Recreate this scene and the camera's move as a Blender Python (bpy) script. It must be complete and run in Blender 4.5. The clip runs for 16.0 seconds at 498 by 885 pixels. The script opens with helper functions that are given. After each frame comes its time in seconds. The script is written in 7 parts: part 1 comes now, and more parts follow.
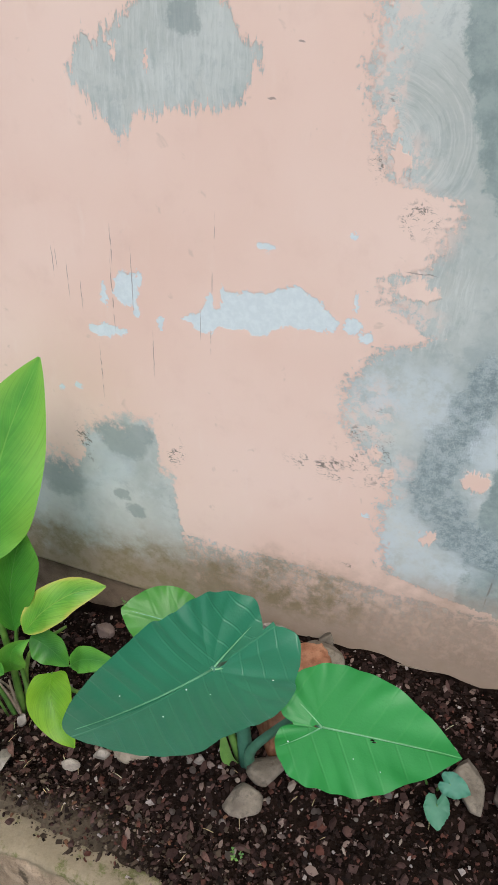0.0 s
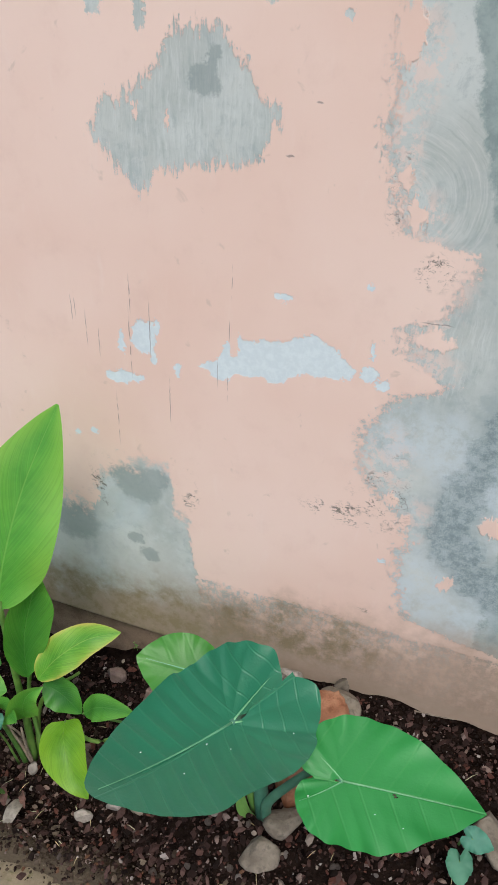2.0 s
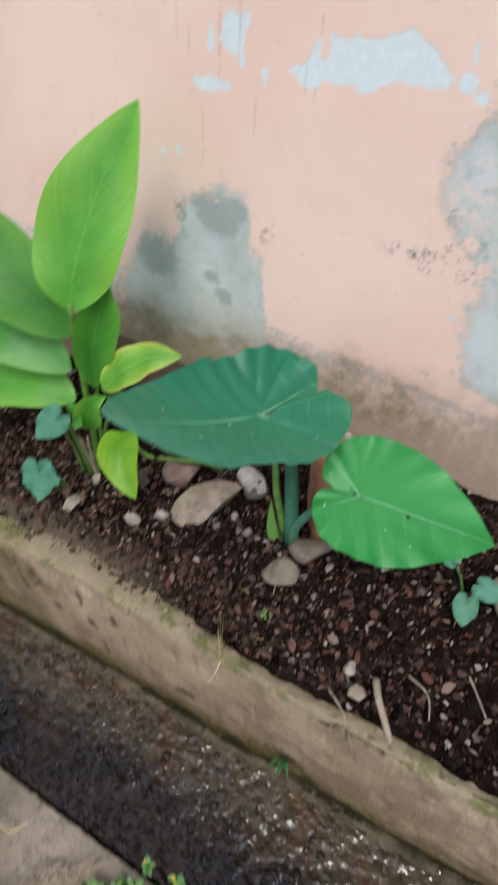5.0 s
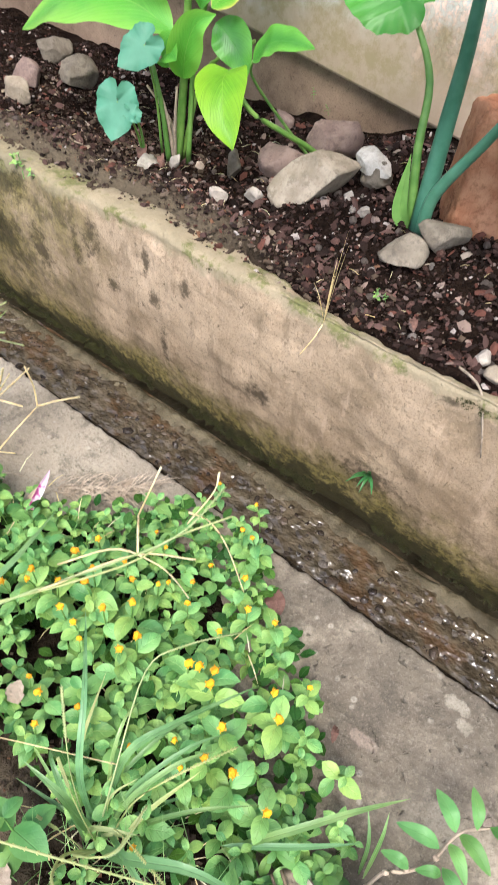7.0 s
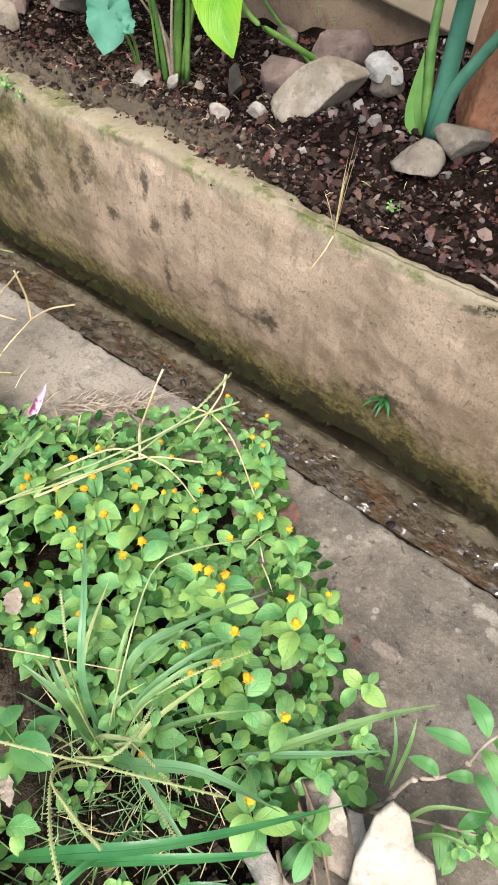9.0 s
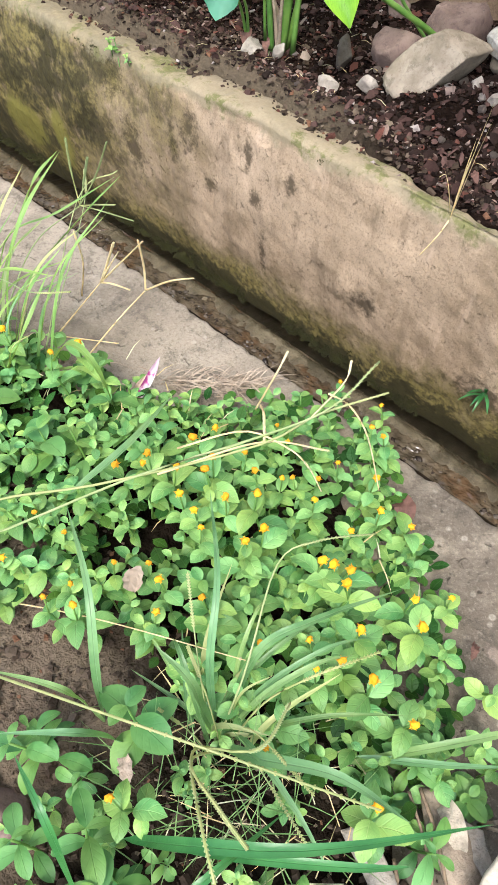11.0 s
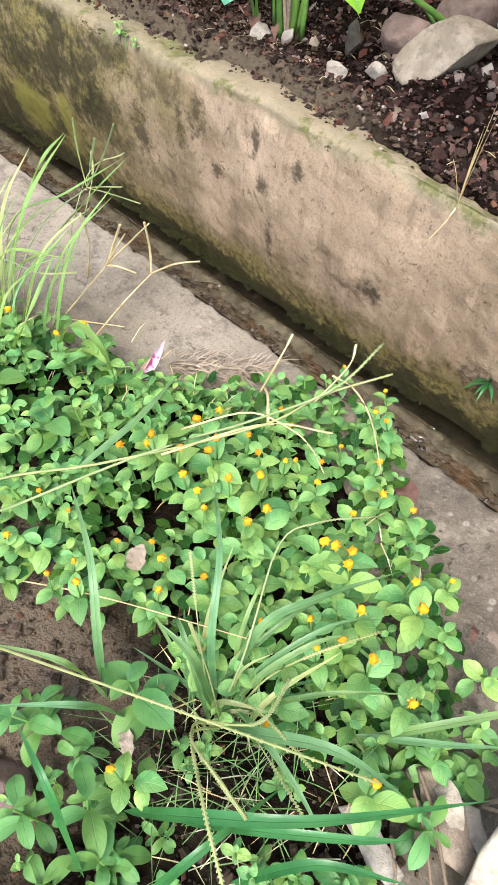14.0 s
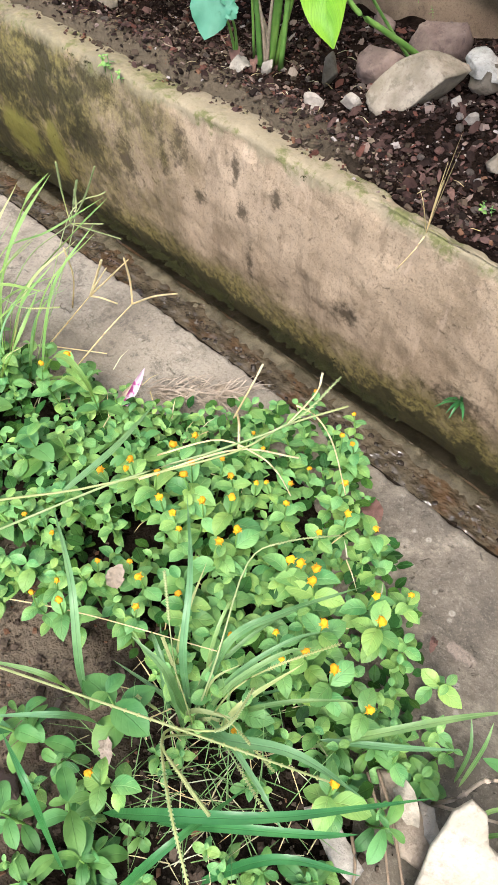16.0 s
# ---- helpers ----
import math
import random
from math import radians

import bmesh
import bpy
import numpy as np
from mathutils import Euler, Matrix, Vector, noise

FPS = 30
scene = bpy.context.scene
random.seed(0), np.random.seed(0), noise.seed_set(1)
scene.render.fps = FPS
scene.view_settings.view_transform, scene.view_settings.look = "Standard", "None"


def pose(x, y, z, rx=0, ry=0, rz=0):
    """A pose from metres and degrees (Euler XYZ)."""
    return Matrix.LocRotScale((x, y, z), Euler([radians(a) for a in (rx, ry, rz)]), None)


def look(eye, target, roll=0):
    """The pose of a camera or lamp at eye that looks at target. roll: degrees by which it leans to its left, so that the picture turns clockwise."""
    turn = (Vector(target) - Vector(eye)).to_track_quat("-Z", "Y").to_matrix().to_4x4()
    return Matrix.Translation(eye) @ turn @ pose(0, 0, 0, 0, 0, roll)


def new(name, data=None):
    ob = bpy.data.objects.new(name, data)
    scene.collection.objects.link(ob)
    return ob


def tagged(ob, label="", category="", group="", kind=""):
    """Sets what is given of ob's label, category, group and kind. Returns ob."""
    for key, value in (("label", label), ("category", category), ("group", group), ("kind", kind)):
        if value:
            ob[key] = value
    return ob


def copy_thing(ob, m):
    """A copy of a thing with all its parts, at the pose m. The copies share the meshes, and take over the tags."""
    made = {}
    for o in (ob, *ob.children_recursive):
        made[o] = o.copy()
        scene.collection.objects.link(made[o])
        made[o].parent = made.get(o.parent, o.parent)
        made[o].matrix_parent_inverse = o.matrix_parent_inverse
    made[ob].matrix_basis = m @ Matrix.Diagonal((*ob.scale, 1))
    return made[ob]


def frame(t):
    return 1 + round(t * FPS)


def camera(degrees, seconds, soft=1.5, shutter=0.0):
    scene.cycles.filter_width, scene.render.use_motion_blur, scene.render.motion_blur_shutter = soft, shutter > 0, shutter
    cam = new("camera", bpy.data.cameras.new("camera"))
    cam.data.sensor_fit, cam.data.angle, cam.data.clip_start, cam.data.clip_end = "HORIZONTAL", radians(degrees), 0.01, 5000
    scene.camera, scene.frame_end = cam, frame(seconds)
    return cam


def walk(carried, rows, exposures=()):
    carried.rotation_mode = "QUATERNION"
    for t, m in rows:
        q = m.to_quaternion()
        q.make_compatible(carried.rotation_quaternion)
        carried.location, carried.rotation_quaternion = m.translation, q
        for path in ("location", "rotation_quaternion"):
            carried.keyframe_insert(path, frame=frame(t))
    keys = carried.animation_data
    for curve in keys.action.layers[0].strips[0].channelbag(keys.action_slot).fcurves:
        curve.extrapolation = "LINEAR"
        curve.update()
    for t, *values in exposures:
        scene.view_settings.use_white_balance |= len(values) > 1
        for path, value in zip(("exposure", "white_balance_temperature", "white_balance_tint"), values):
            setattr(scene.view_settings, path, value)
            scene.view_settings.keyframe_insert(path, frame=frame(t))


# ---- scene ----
cam = camera(39.7, 16.0, soft=1.5, shutter=0.4)
PATH = [
    (0, (-0.009, 0.103, 1.105), (-0.502, 1.636, -0.082), 2.9),
    (0.5, (-0.022, 0.106, 1.102), (-0.526, 1.631, -0.088), 2.4),
    (1, (-0.031, 0.108, 1.104), (-0.539, 1.645, -0.07), 2.5),
    (1.5, (-0.042, 0.112, 1.113), (-0.568, 1.658, -0.042), 1.8),
    (2, (-0.034, 0.106, 1.127), (-0.557, 1.683, 0.014), 2.5),
    (2.5, (-0.027, 0.096, 1.13), (-0.55, 1.683, 0.03), 3.3),
    (3, (-0.03, 0.098, 1.127), (-0.547, 1.692, 0.035), 4.0),
    (3.5, (-0.013, 0.108, 1.118), (-0.605, 1.643, -0.019), 2.4),
    (4, (0.044, 0.109, 1.072), (-0.613, 1.533, -0.169), 0.6),
    (4.2, (0.066, 0.104, 1.028), (-0.617, 1.519, -0.209), 1.2),
    (4.5, (0.088, 0.094, 1.023), (-0.569, 1.487, -0.252), 3.5),
    (5, (0.114, 0.04, 0.971), (-0.57, 1.224, -0.489), 3.3),
    (5.2, (0.123, 0.013, 0.923), (-0.579, 1.124, -0.584), 4.8),
    (7.3, (0.123, -0.158, 0.47), (-0.446, 0.883, -1.14), 14.3),
    (7.5, (0.132, -0.158, 0.463), (-0.42, 0.88, -1.155), 14.7),
    (8, (0.131, -0.17, 0.465), (-0.525, 0.854, -1.123), 10.8),
    (8.5, (0.143, -0.166, 0.44), (-0.455, 0.834, -1.186), 11.4),
    (9, (0.144, -0.161, 0.435), (-0.424, 0.799, -1.225), 10.9),
    (9.5, (0.13, -0.169, 0.432), (-0.449, 0.725, -1.26), 9.5),
    (10, (0.103, -0.182, 0.425), (-0.532, 0.665, -1.271), 9.8),
    (10.2, (0.097, -0.185, 0.421), (-0.529, 0.651, -1.284), 9.6),
    (12.3, (0.09, -0.192, 0.414), (-0.544, 0.638, -1.292), 9.6),
    (12.5, (0.093, -0.193, 0.41), (-0.531, 0.624, -1.306), 9.5),
    (13, (0.095, -0.19, 0.407), (-0.525, 0.636, -1.306), 9.8),
    (13.5, (0.096, -0.188, 0.411), (-0.531, 0.634, -1.301), 9.6),
    (14, (0.097, -0.194, 0.416), (-0.523, 0.618, -1.303), 10.0),
    (14.5, (0.11, -0.194, 0.448), (-0.514, 0.595, -1.281), 6.9),
    (15, (0.111, -0.189, 0.45), (-0.5, 0.643, -1.263), 9.8),
    (15.5, (0.114, -0.188, 0.454), (-0.503, 0.648, -1.255), 9.7),
    (16, (0.112, -0.19, 0.454), (-0.512, 0.651, -1.249), 10.2),
]
EXPOSURE = [(0.0, 0.30), (3.5, 0.28), (4.6, 0.28), (5.2, 0.54), (7.3, 1.56), (8.4, 1.60), (9.1, 1.34), (10.2, 1.46), (14.0, 1.46), (16.0, 1.44)]
walk(cam, [(t, look(eye, target, roll)) for t, eye, target, roll in PATH], exposures=EXPOSURE)

# ---- world, sun, exposure ----
LEVEL = pose(0, 0, 0, 0, -8.5, 0)  # the street and the bed climb to the east; the house wall stands plumb
world = bpy.data.worlds.new("sky")
scene.world = world
world.use_nodes = True
sky = world.node_tree.nodes.new("ShaderNodeTexSky")
sky.sky_type, sky.sun_disc = "NISHITA", False
sky.sun_elevation, sky.sun_rotation = radians(58), radians(160)
sky.air_density, sky.dust_density, sky.ozone_density = 1.0, 3.0, 1.0
world.node_tree.links.new(sky.outputs[0], world.node_tree.nodes["Background"].inputs[0])
world.node_tree.nodes["Background"].inputs[1].default_value = 0.14
sun = new("sun", bpy.data.lights.new("sun", "SUN"))
sun.data.energy, sun.data.angle, sun.data.color = 1.75, radians(24), (1.0, 0.97, 0.94)
sun.matrix_world = look((0.8, -2.2, 4.0), (0, 0, 0))


# ---- node helpers ----
def material(name, rough=0.8, spec=0.3):
    m = bpy.data.materials.new(name)
    m.use_nodes = True
    b = m.node_tree.nodes["Principled BSDF"]
    b.inputs["Roughness"].default_value = rough
    b.inputs["Specular IOR Level"].default_value = spec
    return m, m.node_tree, b


def put_in(nt, socket, value):
    if isinstance(value, bpy.types.NodeSocket):
        nt.links.new(value, socket)
    elif isinstance(value, (tuple, list)) and len(value) == 3 and socket.type == "RGBA":
        socket.default_value = (*value, 1)
    else:
        socket.default_value = value


def calc(nt, op, a, b=0.0, c=0.0):
    n = nt.nodes.new("ShaderNodeMath")
    n.operation = op
    for s, v in zip(n.inputs, (a, b, c)):
        put_in(nt, s, v)
    return n.outputs[0]


def vcalc(nt, op, a, b=(0, 0, 0)):
    n = nt.nodes.new("ShaderNodeVectorMath")
    n.operation = op
    put_in(nt, n.inputs[0], a)
    if op != "LENGTH":
        put_in(nt, n.inputs[1], b)
    return n.outputs["Value" if op == "LENGTH" else 0]


def noise_of(nt, vec, scale, detail=4.0, rough=0.55, distort=0.0, color=False):
    n = nt.nodes.new("ShaderNodeTexNoise")
    put_in(nt, n.inputs["Vector"], vec)
    n.inputs["Scale"].default_value, n.inputs["Detail"].default_value = scale, detail
    n.inputs["Roughness"].default_value, n.inputs["Distortion"].default_value = rough, distort
    return n.outputs["Color" if color else 0]


def cells_of(nt, vec, scale, feature="F1", out="Distance"):
    n = nt.nodes.new("ShaderNodeTexVoronoi")
    n.feature = feature
    put_in(nt, n.inputs["Vector"], vec)
    n.inputs["Scale"].default_value = scale
    return n.outputs[out]


def step(nt, x, lo, hi):
    n = nt.nodes.new("ShaderNodeMapRange")
    n.interpolation_type = "SMOOTHSTEP"
    put_in(nt, n.inputs[0], x)
    n.inputs[1].default_value, n.inputs[2].default_value = lo, hi
    return n.outputs[0]


def blend(nt, fac, a, b, kind="MIX"):
    n = nt.nodes.new("ShaderNodeMix")
    n.data_type, n.blend_type = "RGBA", kind
    put_in(nt, n.inputs[0], fac)
    put_in(nt, n.inputs[6], a)
    put_in(nt, n.inputs[7], b)
    return n.outputs[2]


def bump(nt, bsdf, height, strength=0.4, distance=0.004):
    n = nt.nodes.new("ShaderNodeBump")
    put_in(nt, n.inputs["Height"], height)
    n.inputs["Strength"].default_value, n.inputs["Distance"].default_value = strength, distance
    nt.links.new(n.outputs[0], bsdf.inputs["Normal"])


def coords(nt, out="Object"):
    return nt.nodes.new("ShaderNodeTexCoord").outputs[out]


def split(nt, vec):
    n = nt.nodes.new("ShaderNodeSeparateXYZ")
    put_in(nt, n.inputs[0], vec)
    return n.outputs


def chance(nt, island=False):
    if island:
        return nt.nodes.new("ShaderNodeNewGeometry").outputs["Random Per Island"]
    return nt.nodes.new("ShaderNodeObjectInfo").outputs["Random"]


def blobs(nt, vec, spots):
    """Distance field of ellipses (x, z, half width, half height) on the wall: under 1 inside."""
    best = None
    for cx, cz, rx, rz in spots:
        v = vcalc(nt, "MULTIPLY", vcalc(nt, "SUBTRACT", vec, (cx, 0, cz)), (1 / rx, 0, 1 / rz))
        d = vcalc(nt, "LENGTH", v)
        best = d if best is None else calc(nt, "MINIMUM", best, d)
    return best


def profile(nt, t, rows, lo, hi):
    """A line through (t, value) rows, values between lo and hi."""
    t0, t1 = rows[0][0], rows[-1][0]
    n = nt.nodes.new("ShaderNodeValToRGB")
    while len(n.color_ramp.elements) < len(rows):
        n.color_ramp.elements.new(0.5)
    for e, (at, value) in zip(n.color_ramp.elements, rows):
        e.position = (at - t0) / (t1 - t0)
    for e, (at, value) in zip(n.color_ramp.elements, rows):
        g = (value - lo) / (hi - lo)
        e.color = (g, g, g, 1)
    put_in(nt, n.inputs[0], calc(nt, "MULTIPLY", calc(nt, "SUBTRACT", t, t0), 1 / (t1 - t0)))
    return calc(nt, "MULTIPLY_ADD", split(nt, n.outputs[0])[0], hi - lo, lo)


# ---- materials ----
def make_wall_paint():
    m, nt, b = material("peeling_pink_paint", 0.75, 0.25)
    p = coords(nt)
    fine = noise_of(nt, p, 45, 6, 0.65)
    wide = noise_of(nt, p, 9, 5, 0.6)
    ragged = calc(nt, "ADD", calc(nt, "MULTIPLY", calc(nt, "SUBTRACT", fine, 0.5), 1.3), calc(nt, "MULTIPLY", calc(nt, "SUBTRACT", wide, 0.5), 0.9))
    # paint
    broad = noise_of(nt, p, 2.2, 3)
    pink = blend(nt, step(nt, broad, 0.3, 0.7), (0.75, 0.555, 0.465), (0.80, 0.63, 0.545))
    pink = blend(nt, calc(nt, "MULTIPLY", step(nt, noise_of(nt, p, 14, 6, 0.65), 0.5, 0.8), 0.3), pink, (0.64, 0.46, 0.39))
    pink = blend(nt, calc(nt, "MULTIPLY", step(nt, noise_of(nt, vcalc(nt, "MULTIPLY", p, (30, 1, 8)), 1.0, 5, 0.65), 0.55, 0.75), 0.2), pink, (0.82, 0.70, 0.63))
    smudge = step(nt, noise_of(nt, p, 26, 3, 0.6, 0.6), 0.66, 0.76)
    pink = blend(nt, calc(nt, "MULTIPLY", smudge, 0.3), pink, (0.40, 0.34, 0.28))
    # bare cement: clouds, brush marks down the wall, trowel arcs
    high = step(nt, split(nt, p)[2], 0.55, 0.72)
    cement = blend(nt, step(nt, noise_of(nt, p, 7, 6, 0.65), 0.3, 0.7), (0.39, 0.445, 0.425), (0.56, 0.61, 0.585))
    cement = blend(nt, calc(nt, "MULTIPLY", step(nt, noise_of(nt, p, 16, 6, 0.7), 0.48, 0.7), 0.45), cement, blend(nt, high, (0.60, 0.67, 0.68), (0.56, 0.59, 0.555)))
    cement = blend(nt, calc(nt, "MULTIPLY", step(nt, noise_of(nt, p, 60, 6, 0.75), 0.54, 0.7), 0.35), cement, (0.30, 0.36, 0.35))
    cement = blend(nt, calc(nt, "MULTIPLY", step(nt, noise_of(nt, p, 24, 7, 0.72, 0.5), 0.50, 0.64), 0.5), cement, (0.33, 0.395, 0.40))
    cement = blend(nt, calc(nt, "MULTIPLY", step(nt, noise_of(nt, p, 4.5, 5, 0.6), 0.50, 0.68), 0.5), cement, blend(nt, high, (0.52, 0.615, 0.64), (0.47, 0.505, 0.47)))
    brushy = step(nt, blobs(nt, p, [(-0.47, 0.98, 0.20, 0.20), (-0.07, 0.70, 0.08, 0.10)]), 1.2, 0.8)
    marks = noise_of(nt, vcalc(nt, "MULTIPLY", vcalc(nt, "ADD", p, vcalc(nt, "MULTIPLY", noise_of(nt, p, 20, 3, 0.6, 0.0, True), (0.012, 0, 0))), (170, 1, 16)), 1.0, 6, 0.75)
    cement = blend(nt, calc(nt, "MULTIPLY", calc(nt, "MULTIPLY", step(nt, marks, 0.48, 0.66), brushy), 0.4), cement, (0.66, 0.70, 0.68))
    cement = blend(nt, calc(nt, "MULTIPLY", calc(nt, "MULTIPLY", step(nt, marks, 0.48, 0.34), brushy), 0.35), cement, (0.30, 0.37, 0.35))
    off = split(nt, vcalc(nt, "SUBTRACT", p, (-0.145, 0, 0.895)))
    radius = calc(nt, "SQRT", calc(nt, "ADD", calc(nt, "MULTIPLY", off[0], off[0]), calc(nt, "MULTIPLY", off[2], off[2])))
    turn = calc(nt, "ARCTAN2", off[2], off[0])
    polar = nt.nodes.new("ShaderNodeCombineXYZ")
    put_in(nt, polar.inputs[0], calc(nt, "MULTIPLY", calc(nt, "ADD", radius, calc(nt, "MULTIPLY", wide, 0.02)), 260.0))
    put_in(nt, polar.inputs[1], calc(nt, "MULTIPLY", turn, 1.2))
    arcs = noise_of(nt, polar.outputs[0], 1.0, 4, 0.65)
    trowel = step(nt, blobs(nt, p, [(-0.09, 0.91, 0.085, 0.11)]), 1.1, 0.6)
    cement = blend(nt, calc(nt, "MULTIPLY", calc(nt, "MULTIPLY", step(nt, arcs, 0.50, 0.66), trowel), 0.36), cement, (0.66, 0.67, 0.64))
    cement = blend(nt, calc(nt, "MULTIPLY", calc(nt, "MULTIPLY", step(nt, arcs, 0.48, 0.34), trowel), 0.30), cement, (0.26, 0.32, 0.30))
    # thin pink wash left on the cement, pale lime near the bed
    wash = step(nt, blobs(nt, p, [(-0.105, 0.715, 0.06, 0.05), (-0.16, 0.93, 0.03, 0.10), (-0.12, 0.86, 0.035, 0.05), (-0.11, 0.48, 0.05, 0.07), (-0.04, 0.37, 0.03, 0.05), (-0.08, 0.79, 0.05, 0.05), (-0.17, 1.05, 0.05, 0.08), (-0.09, 0.66, 0.06, 0.04)]), 1.3, 0.5)
    cement = blend(nt, calc(nt, "MULTIPLY", calc(nt, "MULTIPLY", wash, step(nt, noise_of(nt, p, 34, 6, 0.75), 0.46, 0.56)), 0.75), cement, (0.74, 0.60, 0.53))
    lime = step(nt, blobs(nt, p, [(-0.56, 0.08, 0.10, 0.09), (-0.75, 0.05, 0.06, 0.06), (-0.02, 0.47, 0.06, 0.06), (0.0, 0.20, 0.07, 0.09)]), 1.3, 0.4)
    cement = blend(nt, calc(nt, "MULTIPLY", lime, 0.4), cement, (0.60, 0.62, 0.58))
    # a darker, smoother coat towards the corner, and a coarse gritty crescent below it
    lumpy = vcalc(nt, "ADD", p, vcalc(nt, "MULTIPLY", vcalc(nt, "SUBTRACT", noise_of(nt, p, 38, 5, 0.7, 0.0, True), (0.5, 0.5, 0.5)), (0.05, 0, 0.05)))
    px, _, pz = split(nt, lumpy)
    corner = calc(nt, "SUBTRACT", px, profile(nt, pz, [(0.70, 0.10), (0.80, 0.03), (0.85, -0.015), (0.914, -0.045), (0.954, -0.058), (1.004, -0.074), (1.047, -0.086), (1.098, -0.10), (1.2, -0.12)], -0.2, 0.2))
    grit = noise_of(nt, p, 150, 6, 0.8)
    smooth_coat = blend(nt, step(nt, noise_of(nt, p, 30, 6, 0.7), 0.35, 0.65), (0.185, 0.255, 0.25), (0.30, 0.375, 0.36))
    cement = blend(nt, calc(nt, "MULTIPLY", step(nt, corner, -0.004, 0.008), 0.85), cement, smooth_coat)
    ribbon = blobs(nt, lumpy, [(0.058, 0.575, 0.03, 0.05), (0.040, 0.51, 0.03, 0.05), (0.020, 0.445, 0.035, 0.05), (0.010, 0.375, 0.036, 0.05), (0.03, 0.32, 0.045, 0.04), (0.085, 0.27, 0.05, 0.035), (0.15, 0.245, 0.06, 0.04)])
    rough_zone = step(nt, ribbon, 1.25, 0.8)
    cement = blend(nt, calc(nt, "MULTIPLY", step(nt, ribbon, 2.2, 0.9), 0.35), cement, (0.31, 0.39, 0.405))
    cement = blend(nt, calc(nt, "MULTIPLY", rough_zone, 0.75), cement, blend(nt, step(nt, noise_of(nt, p, 60, 8, 0.8), 0.38, 0.62), (0.165, 0.235, 0.245), (0.40, 0.475, 0.485)))
    pale = step(nt, blobs(nt, lumpy, [(-0.085, 0.53, 0.07, 0.06), (-0.02, 0.52, 0.045, 0.07), (0.075, 0.468, 0.03, 0.05), (-0.02, 0.22, 0.06, 0.09), (0.07, 0.18, 0.06, 0.05)]), 1.4, 0.4)
    cement = blend(nt, calc(nt, "MULTIPLY", pale, calc(nt, "MULTIPLY", step(nt, noise_of(nt, p, 36, 7, 0.75), 0.36, 0.6), 0.75)), cement, (0.55, 0.63, 0.655))
    dark = blobs(nt, lumpy, [(-0.436, 1.012, 0.020, 0.020), (-0.425, 1.036, 0.010, 0.016), (-0.591, 0.149, 0.016, 0.016), (-0.557, 0.113, 0.024, 0.018), (-0.54, 0.318, 0.03, 0.022), (-0.62, 0.315, 0.03, 0.018), (-0.735, 0.155, 0.055, 0.05), (-0.575, 0.29, 0.05, 0.04)])
    cement = blend(nt, calc(nt, "MULTIPLY", step(nt, dark, 1.3, 0.8), 0.62), cement, (0.235, 0.29, 0.285))
    # pale blue undercoat
    under = blend(nt, step(nt, noise_of(nt, p, 90, 5, 0.7), 0.38, 0.66), (0.60, 0.69, 0.715), (0.66, 0.75, 0.77))
    # where the paint has gone: outlines torn at three sizes, drawn down the wall like brush marks
    torn = vcalc(nt, "ADD", p, vcalc(nt, "MULTIPLY", vcalc(nt, "SUBTRACT", noise_of(nt, p, 40, 4, 0.65, 0.0, True), (0.5, 0.5, 0.5)), (0.032, 0, 0.034)))
    torn = vcalc(nt, "ADD", torn, vcalc(nt, "MULTIPLY", vcalc(nt, "SUBTRACT", noise_of(nt, p, 140, 3, 0.7, 0.0, True), (0.5, 0.5, 0.5)), (0.015, 0, 0.018)))
    drag = nt.nodes.new("ShaderNodeCombineXYZ")
    put_in(nt, drag.inputs[2], calc(nt, "MULTIPLY", calc(nt, "SUBTRACT", noise_of(nt, vcalc(nt, "MULTIPLY", p, (130, 1, 9)), 1.0, 4, 0.6), 0.5), 0.05))
    brushed = vcalc(nt, "ADD", torn, drag.outputs[0])
    bx, _, bz = split(nt, brushed)
    tx, _, tz = split(nt, torn)
    edge_of = profile(nt, tz, [(0.09, 0.22), (0.105, 0.11), (0.125, 0.03), (0.136, -0.035), (0.257, -0.064), (0.30, -0.058), (0.324, -0.048), (0.361, -0.074), (0.41, -0.115), (0.457, -0.16), (0.528, -0.153), (0.571, -0.131), (0.603, -0.105), (0.615, -0.06), (0.635, -0.037), (0.648, -0.085), (0.67, -0.116), (0.714, -0.126), (0.733, -0.073), (0.779, -0.059), (0.80, -0.042), (0.83, -0.05), (0.845, -0.125), (0.868, -0.149), (0.918, -0.165), (0.959, -0.183), (1.025, -0.183), (1.069, -0.186), (1.111, -0.173), (1.2, -0.18)], -0.25, 0.25)
    east = calc(nt, "MULTIPLY", calc(nt, "SUBTRACT", tx, edge_of), step(nt, tz, 0.085, 0.10))
    patch_top = profile(nt, bx, [(-0.65, 0.90), (-0.622, 0.939), (-0.595, 0.979), (-0.544, 1.002), (-0.499, 1.04), (-0.486, 1.071), (-0.449, 1.082), (-0.409, 1.076), (-0.392, 1.048), (-0.371, 1.023), (-0.35, 0.994), (-0.329, 0.989), (-0.30, 0.92)], 0.8, 1.2)
    patch_foot = profile(nt, bx, [(-0.65, 0.96), (-0.622, 0.939), (-0.605, 0.913), (-0.573, 0.884), (-0.55, 0.866), (-0.527, 0.861), (-0.516, 0.891), (-0.475, 0.897), (-0.404, 0.911), (-0.357, 0.919), (-0.343, 0.956), (-0.328, 0.968), (-0.30, 1.0)], 0.8, 1.2)
    upper = calc(nt, "MINIMUM", calc(nt, "SUBTRACT", patch_top, bz), calc(nt, "SUBTRACT", bz, patch_foot))
